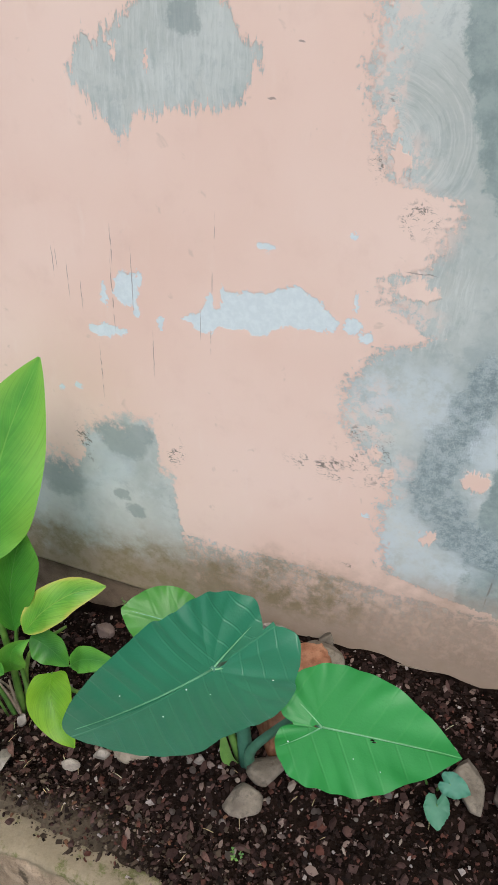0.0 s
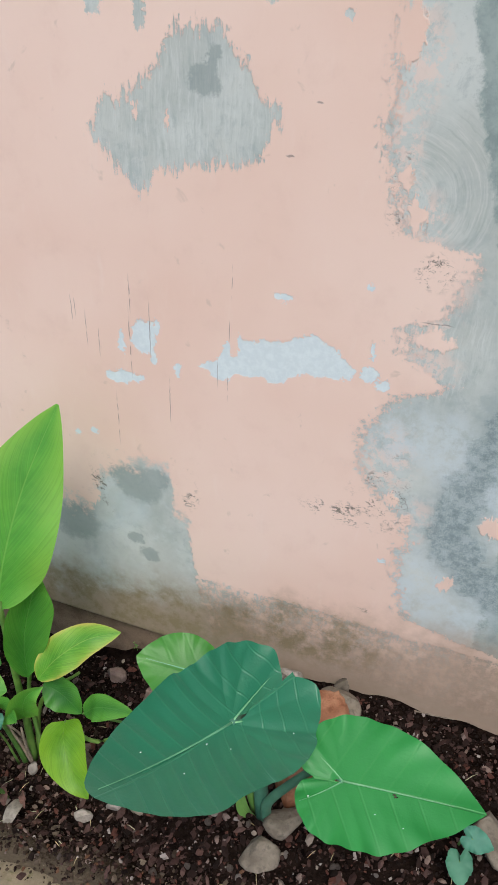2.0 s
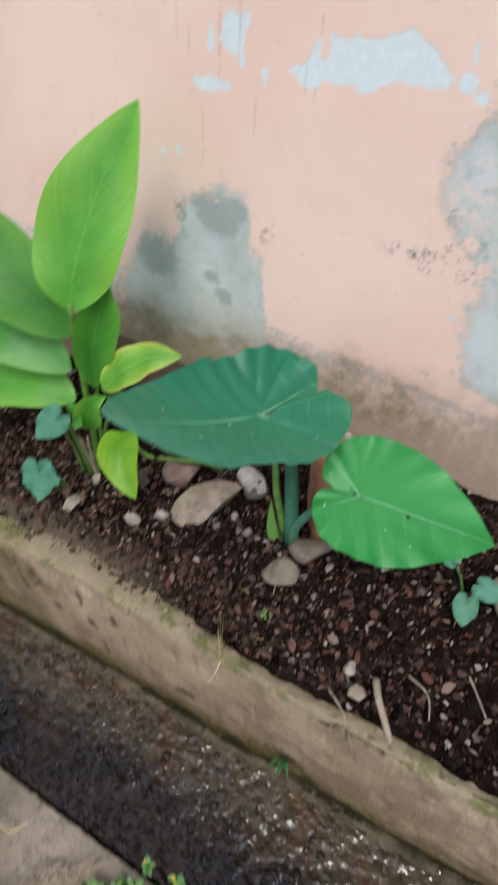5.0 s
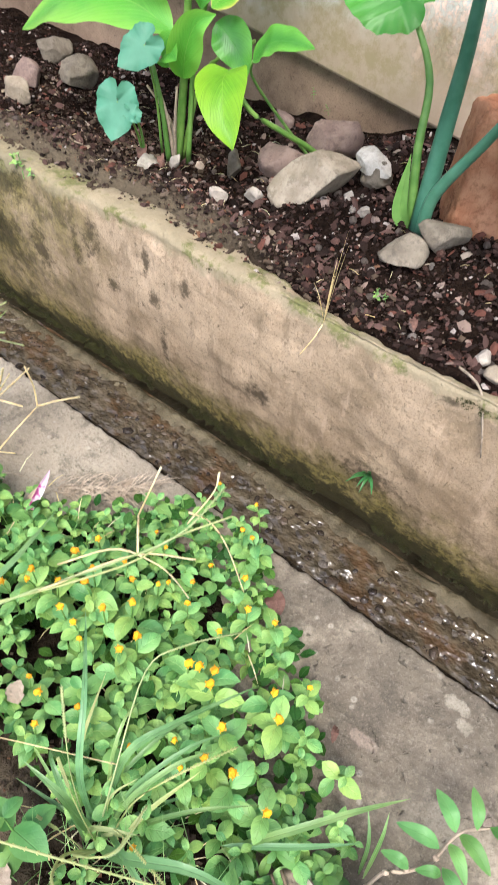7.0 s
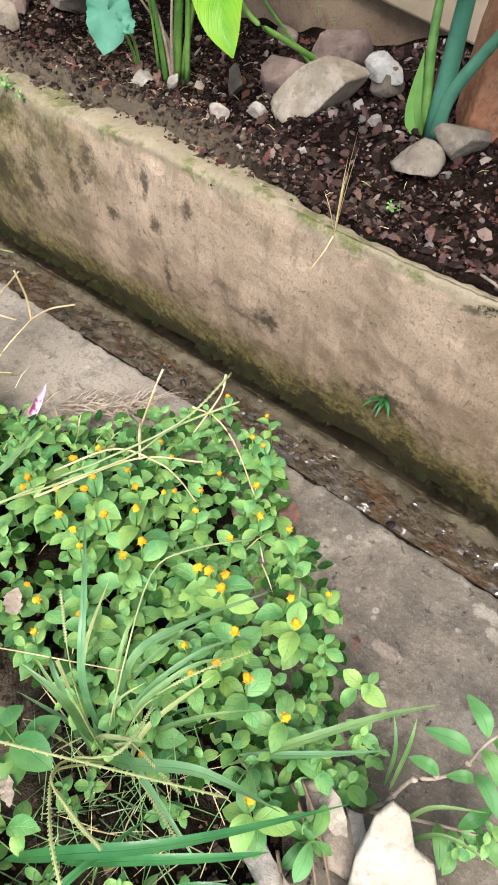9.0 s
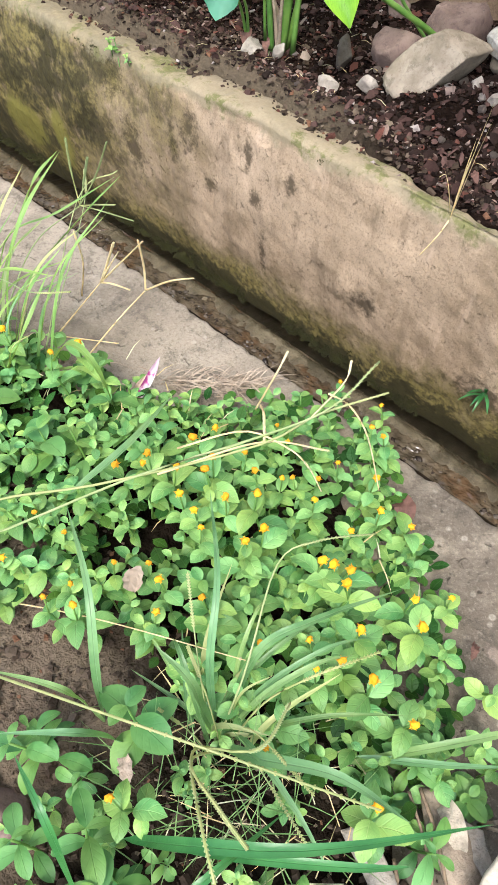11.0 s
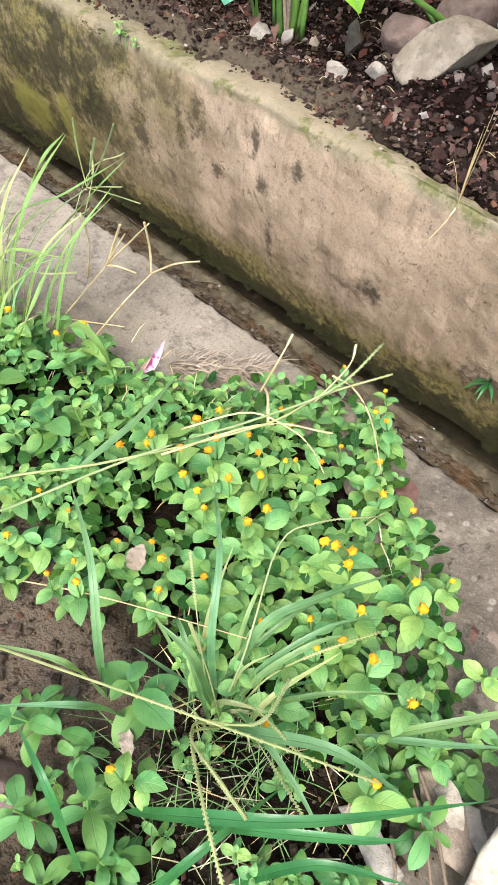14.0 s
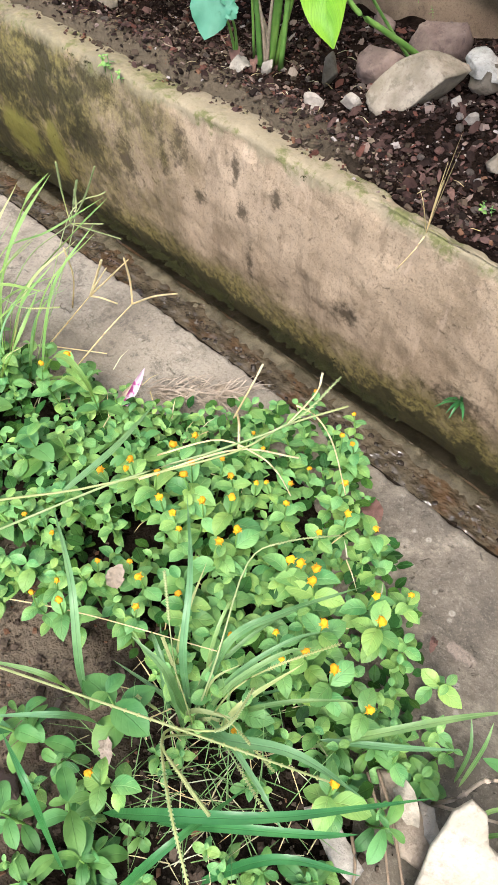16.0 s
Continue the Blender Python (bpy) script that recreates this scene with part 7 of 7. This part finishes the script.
for k in range(12):
    foot = Vector((rng.uniform(-0.50, -0.29), rng.uniform(-0.06, 0.0), -0.10))
    tip = foot + Vector((rng.uniform(-0.04, 0.07), rng.uniform(0.02, 0.09), rng.uniform(0.06, 0.14)))
    blade(far_grass, [foot, foot.lerp(tip, 0.5) + Vector((0, -0.005, 0.025)), tip], rng.uniform(0.002, 0.0042), GRASS if k % 3 else SEED_GREEN)
spike(far_grass, [(-0.40, -0.04, -0.09), (-0.36, -0.015, 0.0), (-0.285, -0.011, 0.03), (-0.262, 0.012, 0.03)], 0.0007, 0.3)
for tip, way in (((-0.353, 0.090, 0.095), (-0.375, 0.100, 0.051)), ((-0.341, 0.100, 0.078), (-0.355, 0.100, 0.051)), ((-0.322, 0.110, 0.095), (-0.335, 0.100, 0.062)), ((-0.328, 0.110, 0.032), (-0.345, 0.100, 0.029)), ((-0.317, 0.120, 0.015), (-0.338, 0.100, 0.026))):
    spike(far_grass, [(-0.374, 0.100, 0.015), way, tip], 0.0006, 0.6, SEED_GREEN, 0.0011)
spike(far_grass, [(-0.378, -0.039, -0.100), (-0.381, 0.040, -0.009), (-0.374, 0.100, 0.015)], 0.0009, 0.01, SEED_GREEN)
for tip, way in (((-0.294, 0.080, 0.025), (-0.313, 0.080, -0.008)), ((-0.306, 0.090, 0.003), (-0.314, 0.080, -0.015)), ((-0.264, 0.090, 0.036), (-0.287, 0.080, 0.008)), ((-0.299, 0.090, -0.038), (-0.312, 0.080, -0.032))):
    spike(far_grass, [(-0.334, 0.080, -0.043), way, tip], 0.0011, 0.8, STRAW, 0.0013)
spike(far_grass, [(-0.364, 0.035, -0.100), (-0.334, 0.080, -0.043)], 0.0010, 0.01, STRAW)
spike(far_grass, [(-0.394, 0.087, -0.100), (-0.359, 0.080, -0.033), (-0.342, 0.070, 0.018)], 0.0010, 0.45, STRAW, 0.0012)
spike(far_grass, [(-0.288, 0.100, -0.038), (-0.284, 0.100, -0.008), (-0.271, 0.090, 0.034)], 0.0011, 0.8, STRAW, 0.0012)
spike(far_grass, [(-0.288, 0.100, -0.038), (-0.248, 0.100, -0.004), (-0.237, 0.120, -0.006)], 0.0011, 0.8, STRAW, 0.0012)
spike(far_grass, [(-0.310, 0.022, -0.100), (-0.284, 0.060, -0.048), (-0.288, 0.100, -0.038)], 0.0010, 0.01, STRAW)
spike(far_grass, [(-0.360, 0.033, -0.100), (-0.307, 0.069, -0.100)], 0.0008, 0.4, STRAW, 0.001)
blade(far_grass, [(-0.429, -0.005, -0.100), (-0.418, 0.060, 0.003), (-0.406, 0.080, 0.040), (-0.411, 0.110, 0.051)], 0.0075, GRASS_LIME)
blade(far_grass, [(-0.406, -0.020, -0.100), (-0.391, 0.050, -0.037), (-0.332, 0.080, 0.036), (-0.310, 0.110, 0.069)], 0.0070, GRASS_LIME)
blade(far_grass, [(-0.326, -0.003, -0.100), (-0.263, 0.000, -0.052), (-0.230, 0.000, -0.043), (-0.249, 0.015, -0.100)], 0.0060, GRASS_LIME)
spike(far_grass, [(-0.33, 0.0, -0.08), (-0.36, 0.09, 0.03), (-0.345, 0.13, 0.05)], 0.0006, 0.35, SEED_GREEN, 0.0012)
spike(far_grass, [(-0.33, 0.0, -0.08), (-0.355, 0.09, 0.02), (-0.385, 0.12, 0.04)], 0.0006, 0.35, SEED_GREEN, 0.0012)

fallen = thing("fallen_grass_stems", (-0.17, -0.15, -0.06), "two long pale grass stems fallen across the weeds", "grass")
spike(fallen, [(-0.20, -0.19, -0.06), (-0.147, -0.150, -0.018), (-0.086, -0.069, 0.028), (-0.029, -0.011, 0.068), (-0.002, 0.025, 0.088), (-0.004, 0.073, 0.090)], 0.0011, 0.17)
spike(fallen, [(-0.22, -0.17, -0.06), (-0.165, -0.130, -0.015), (-0.102, -0.084, 0.020), (-0.030, -0.010, 0.058), (-0.008, 0.021, 0.080), (0.016, 0.057, 0.090)], 0.0011, 0.17)
spike(fallen, [(-0.100, -0.02, 0.0), (-0.060, 0.008, 0.030), (-0.030, 0.020, 0.028), (-0.014, 0.024, 0.018), (-0.004, 0.029, -0.008)], 0.0008, 0.3, STRAW, 0.0012)
spike(fallen, [(-0.030, 0.06, 0.05), (-0.018, 0.070, 0.038), (0.0, 0.070, 0.020), (0.018, 0.070, -0.028)], 0.0008, 0.4, STRAW, 0.0012)
blade(fallen, [(-0.124, -0.098, 0.0), (-0.116, -0.048, 0.018), (-0.142, 0.013, 0.0)], 0.006)
spike(fallen, [(-0.093, -0.045, 0.0), (-0.059, 0.023, 0.004), (-0.020, 0.055, 0.0)], 0.0010, 0.3, STRAW, 0.0011)
spike(fallen, [(-0.097, 0.063, -0.02), (-0.076, 0.045, 0.002), (-0.058, 0.027, 0.0)], 0.0011, 0.6, STRAW, 0.0011)
spike(fallen, [(-0.115, 0.075, -0.05), (-0.100, 0.085, 0.0), (-0.103, 0.10, 0.01)], 0.0010, 0.3, STRAW, 0.001)
spike(fallen, [(-0.075, 0.10, -0.05), (-0.060, 0.12, -0.01), (-0.066, 0.135, 0.0)], 0.0009, 0.3, STRAW, 0.001)

# dry straw and fine grass that nobody could count
bits = []


def straw_bit(x, y, z, a, length, w, rise=0.0):
    way = Vector((math.cos(a), math.sin(a), rise)) * length
    side = Vector((-math.sin(a), math.cos(a), 0)) * w
    p = Vector((x, y, z))
    mid = p + way * 0.5 + Vector((0, 0, length * 0.12))
    vs = [tuple(q) for q in (p - side, p + side, mid - side, mid + side, p + way, p + Vector((0, 0, -w)), mid + Vector((0, 0, -w * 1.4)))]
    return vs, [(0, 1, 3, 2), (2, 3, 4), (1, 5, 6, 3), (5, 0, 2, 6), (3, 6, 4), (6, 2, 4)]


for _ in range(110):
    bits.append(straw_bit(rng.gauss(0.085, 0.04), rng.gauss(-0.15, 0.035), -0.085 + rng.uniform(0, 0.02), rng.uniform(0, 6.28), rng.uniform(0.015, 0.04), 0.00035, rng.uniform(-0.1, 0.4)))
for _ in range(70):
    bits.append(straw_bit(rng.uniform(-0.30, 0.10), rng.uniform(-0.17, 0.06), -0.078 + rng.uniform(0, 0.015), rng.uniform(0, 6.28), rng.uniform(0.012, 0.03), 0.0005, rng.uniform(-0.1, 0.4)))
for _ in range(120):
    x, y = rng.triangular(-1.3, 0.3, -0.7), rng.uniform(KERB_FRONT + 0.08, WALL_FACE - 0.02)
    bits.append(straw_bit(x, y, soil_height(x, y) + 0.004, rng.uniform(0, 6.28), rng.uniform(0.01, 0.03), 0.0005, 0.05))
stuff("dry_straw", bits, STRAW, "scattered bits of dry pale straw", "straw")
bits = []
for _ in range(120):
    x, y = rng.gauss(0.09, 0.035), rng.gauss(-0.150, 0.025)
    bits.append(straw_bit(x, y, ground_at(x, y), rng.uniform(0, 6.28), rng.uniform(0.02, 0.05), 0.00035, rng.uniform(0.5, 2.0)))
stuff("fine_grass", bits, GRASS, "thin short green grass between the weeds", "grass")

bits = []
for _ in range(190):
    f = rng.random() ** 0.8
    spread = 0.003 + 0.006 * f
    bits.append(straw_bit(-0.233 + 0.069 * f + rng.gauss(0, spread), 0.057 + 0.060 * f + 0.006 + rng.gauss(0, spread), -0.103 + rng.uniform(0, 0.012), 0.72 + rng.gauss(0, 0.45), rng.uniform(0.012, 0.040), 0.0006, rng.uniform(-0.1, 0.1)))
for x, y, a, length in ((-0.307, 0.032, 0.49, 0.061), (-0.240, 0.074, 1.03, 0.026), (-0.219, 0.104, -0.15, 0.016), (-0.267, 0.063, 0.10, 0.040)):
    bits.append(straw_bit(x, y, -0.100, a, length, 0.0006, 0.05))
stuff("straw_heap", bits, DEADWOOD, "flattened heap of dry brown straw at the weeds' edge", "straw")

# ---- litter, husks and dead leaves ----
wrapper = thing("plastic_wrapper", (-0.216, 0.021, -0.078), "crumpled magenta and white plastic wrapper lying in weeds", "wrapper")
part("printed_strip", leaf_bm([(-0.216, 0.021, -0.078), (-0.216, 0.041, -0.060), (-0.222, 0.059, -0.052)], (0.7, -0.5, 0.6), 0.0075, (0.45, 0.35, 1.2), 0.8, 0.0015, 3, 16, 4), PINK_FOIL, wrapper, "magenta printed film")
part("white_strip", leaf_bm([(-0.211, 0.023, -0.074), (-0.210, 0.040, -0.058), (-0.217, 0.052, -0.053)], (0.7, -0.5, 0.6), 0.0010, (0.5, 0.3, 1.2), 0.5, 0.0003, 4, 14, 4), WHITE_FOIL, wrapper, "folded white edge")
part("torn_end", leaf_bm([(-0.218, 0.018, -0.082), (-0.223, 0.030, -0.072), (-0.224, 0.043, -0.064)], (0.7, -0.5, 0.6), 0.0070, (0.5, 0.3, 1.0), 0.7, 0.0012, 4, 14, 4), BUFF_DRY, wrapper, "torn buff-pink end")


def dead_leaf(points, normal, width, mat, label):
    thing("dead_leaf", points[0], label, "dead leaf", "dead leaves", leaf_bm(points, normal, width, (0.5, 0.5, 1.4), 0.3, 0.002, 4, 14, 6), mat)


dead_leaf([(-0.058, -0.108, -0.040), (-0.055, -0.102, -0.026), (-0.052, -0.096, -0.012)], (0.35, -0.75, 0.5), 0.014, BUFF_DRY, "dry buff leaf caught among green weeds")
dead_leaf([(0.012, 0.116, -0.098), (0.024, 0.109, -0.090), (0.034, 0.100, -0.096)], (0.3, -0.4, 0.9), 0.018, RED_DRY, "dry reddish leaf on the slab's edge")
dead_leaf([(0.130, 0.056, -0.098), (0.133, 0.049, -0.090), (0.136, 0.042, -0.095)], (0.3, -0.4, 0.9), 0.006, RED_DRY, "small dry reddish leaf on the slab")
dead_leaf([(0.172, -0.048, -0.088), (0.185, -0.058, -0.076), (0.203, -0.068, -0.088)], (0.2, -0.5, 0.8), 0.014, PALE_SHELL, "pale dry strip of leaf beside wood shards")
dead_leaf([(-0.715, 0.655, -0.105), (-0.700, 0.645, -0.085), (-0.690, 0.630, -0.098)], (0.3, -0.5, 0.8), 0.020, RED_DRY, "curled dry brown leaf on the soil by the ginger")
dead_leaf([(-0.668, 0.655, -0.105), (-0.660, 0.620, -0.085), (-0.662, 0.592, -0.100)], (0.4, -0.3, 0.8), 0.024, BLEACHED, "curled bleached leaf sheath on the soil")
dead_leaf([(-0.680, 0.668, -0.108), (-0.665, 0.655, -0.092), (-0.652, 0.640, -0.104)], (0.1, -0.5, 0.8), 0.014, RED_DRY, "curled dry brown leaf on the soil by the ginger")
dead_leaf([(-0.110, 0.572, -0.112), (-0.100, 0.565, -0.103), (-0.092, 0.557, -0.110)], (0.3, -0.4, 0.9), 0.011, RED_DRY, "dry reddish leaf on the dark soil")
dead_leaf([(-0.231, 0.588, -0.112), (-0.222, 0.582, -0.104), (-0.212, 0.578, -0.112)], (0.1, -0.4, 0.9), 0.010, RED_DRY, "dry reddish leaf on the dark soil")
dead_leaf([(0.018, -0.175, -0.05), (0.028, -0.180, -0.045), (0.036, -0.186, -0.05)], (0.3, -0.4, 0.9), 0.009, BUFF_DRY, "dry orange-brown leaf under weeds")



def fragment(name, at, across, along, thick, outline, mat, label, category):
    """A flat broken piece: an outline (in metres across and along) given thickness and a slight bow."""
    a, b = Vector(across).normalized(), Vector(along)
    b = (b - a * b.dot(a)).normalized()
    n = a.cross(b)
    bm = bmesh.new()
    rim = []
    for k, (p, q) in enumerate(outline):
        for f in (0, 0.33, 0.66):
            p1, q1 = outline[(k + 1) % len(outline)]
            w = 0.0012 * noise.noise(Vector((k * 3.3 + f * 9, 1, 2)))
            rim.append((p + (p1 - p) * f + w, q + (q1 - q) * f - w))
    rows = []
    for lift, inset in ((0, 0.92), (thick * 0.25, 1.0), (thick * 0.75, 1.0), (thick, 0.9)):
        rows.append([bm.verts.new(Vector(at) + a * p * inset + b * q * inset + n * (lift - 2.5 * p * p)) for p, q in rim])
    for r, t in zip(rows, rows[1:]):
        for k in range(len(rim)):
            bm.faces.new((r[k], r[(k + 1) % len(rim)], t[(k + 1) % len(rim)], t[k]))
    for row, flip in ((rows[0], True), (rows[-1], False)):
        c = bm.verts.new(sum((v.co for v in row), Vector()) / len(row) + n * (0 if flip else 0.001))
        for k in range(len(row)):
            f = (row[(k + 1) % len(row)], row[k], c) if flip else (row[k], row[(k + 1) % len(row)], c)
            bm.faces.new(f)
    return thing(name, at, label, category, "", bm, mat)


fragment("husk", (0.221, -0.056, -0.038), (0.80, 0.55, 0.0), (-0.35, 0.30, 0.55), 0.005, [(-0.030, -0.085), (0.042, -0.085), (0.036, -0.046), (0.029, -0.036), (0.025, -0.016), (0.013, -0.006), (0.008, 0.016), (-0.002, 0.024), (-0.011, 0.014), (-0.020, -0.014)], PALE_SHELL, "broken cream-coloured dry husk standing on the slab", "husk")
fragment("wood_shard", (0.166, -0.108, -0.088), (0.96, -0.25, -0.05), (0.25, 0.96, 0.1), 0.003, [(-0.026, -0.007), (-0.021, 0.009), (0.004, 0.008), (0.024, 0.007), (0.027, -0.004), (0.010, -0.009)], BLEACHED, "flat bleached grey shard of dry wood", "wood")
fragment("wood_shard", (0.190, -0.064, -0.090), (0.86, -0.50, 0.0), (0.50, 0.86, 0.15), 0.006, [(-0.032, -0.006), (-0.026, 0.011), (-0.004, 0.012), (0.024, 0.010), (0.032, -0.002), (0.020, -0.012), (-0.010, -0.012)], DEADWOOD, "curved grey-brown shard of dry bark", "wood")
fragment("wood_shard", (0.207, -0.058, -0.084), (0.80, -0.58, 0.1), (0.58, 0.80, 0.2), 0.002, [(-0.018, -0.003), (-0.010, 0.005), (0.012, 0.004), (0.018, -0.002), (0.004, -0.006)], BLEACHED, "small cream sliver of dry wood", "wood")
stick("splinter", [(0.160, -0.056, -0.080), (0.185, -0.073, -0.078), (0.214, -0.098, -0.082)], 0.0014, 0.0010, SPLINTER, "thin brown splinter of dry wood on a shard")
stick("splinter", [(0.156, -0.062, -0.082), (0.182, -0.080, -0.080), (0.208, -0.104, -0.084)], 0.0011, 0.0008, SPLINTER, "thin brown splinter of dry wood on a shard")
stick("splinter", [(0.172, -0.098, -0.082), (0.186, -0.112, -0.078), (0.196, -0.130, -0.082)], 0.0013, 0.0008, SPLINTER, "thin brown splinter of dry wood on a shard")
stone("stone", (-0.012, -0.252, -0.09), (0.026, 0.021, 0.024), 86, PURPLE_STONE, "rounded pinkish-tan stone among the weeds", (0, 0, 0), 0.3, 0.2, 3)


# ---- small growth on the ditch wall and the house wall ----
def tuft(base, tips, width, label, mat):
    ob = thing("grass_tuft", base, label, "grass", "small grass tufts")
    for t in tips:
        mid = Vector(base).lerp(Vector(t), 0.55) + Vector((0, 0, 0.006))
        blade(ob, [base, mid, t], width, mat)
    return ob


tuft((-0.068, 0.470, -0.318), [(-0.092, 0.440, -0.325), (-0.080, 0.432, -0.295), (-0.058, 0.430, -0.285), (-0.045, 0.438, -0.315), (-0.070, 0.435, -0.315), (-0.062, 0.445, -0.285), (-0.075, 0.445, -0.300), (-0.055, 0.442, -0.300), (-0.066, 0.44, -0.33)], 0.0045, "small green grass tuft growing from the ditch wall", GRASS_DARK)
dry = tuft((-0.190, 0.484, -0.106), [(-0.182, 0.484, 0.0), (-0.177, 0.492, 0.035), (-0.172, 0.49, 0.02), (-0.207, 0.476, -0.045), (-0.200, 0.474, -0.06), (-0.186, 0.49, -0.03), (-0.180, 0.480, -0.02)], 0.0030, "thin yellowing grass on the ditch wall's edge", STRAW)
part("root", tube(bmesh.new(), [(-0.190, 0.482, -0.107), (-0.192, 0.466, -0.122), (-0.204, 0.455, -0.15)], 0.0012, 0.0007, 8, 5), STRAW, dry)
for x, y, z, s in ((-0.825, 0.478, -0.108, 0.9), (-0.845, 0.482, -0.104, 0.8), (-0.80, 0.482, -0.106, 0.7), (-0.175, 0.602, -0.118, 0.45), (-0.185, 0.606, -0.118, 0.4), (-0.166, 0.608, -0.12, 0.35), (-0.62, 1.045, -0.09, 0.5), (-0.585, 1.05, -0.11, 0.45), (-0.52, 1.045, -0.155, 0.45)):
    ob = rng.choice(PLAINS)
    copy_thing(ob, LEVEL @ Matrix.Translation((x, y, z - 0.01)) @ Euler((0.4, 0, rng.uniform(0, 6))).to_matrix().to_4x4() @ Matrix.Diagonal((s, s, s, 1)))
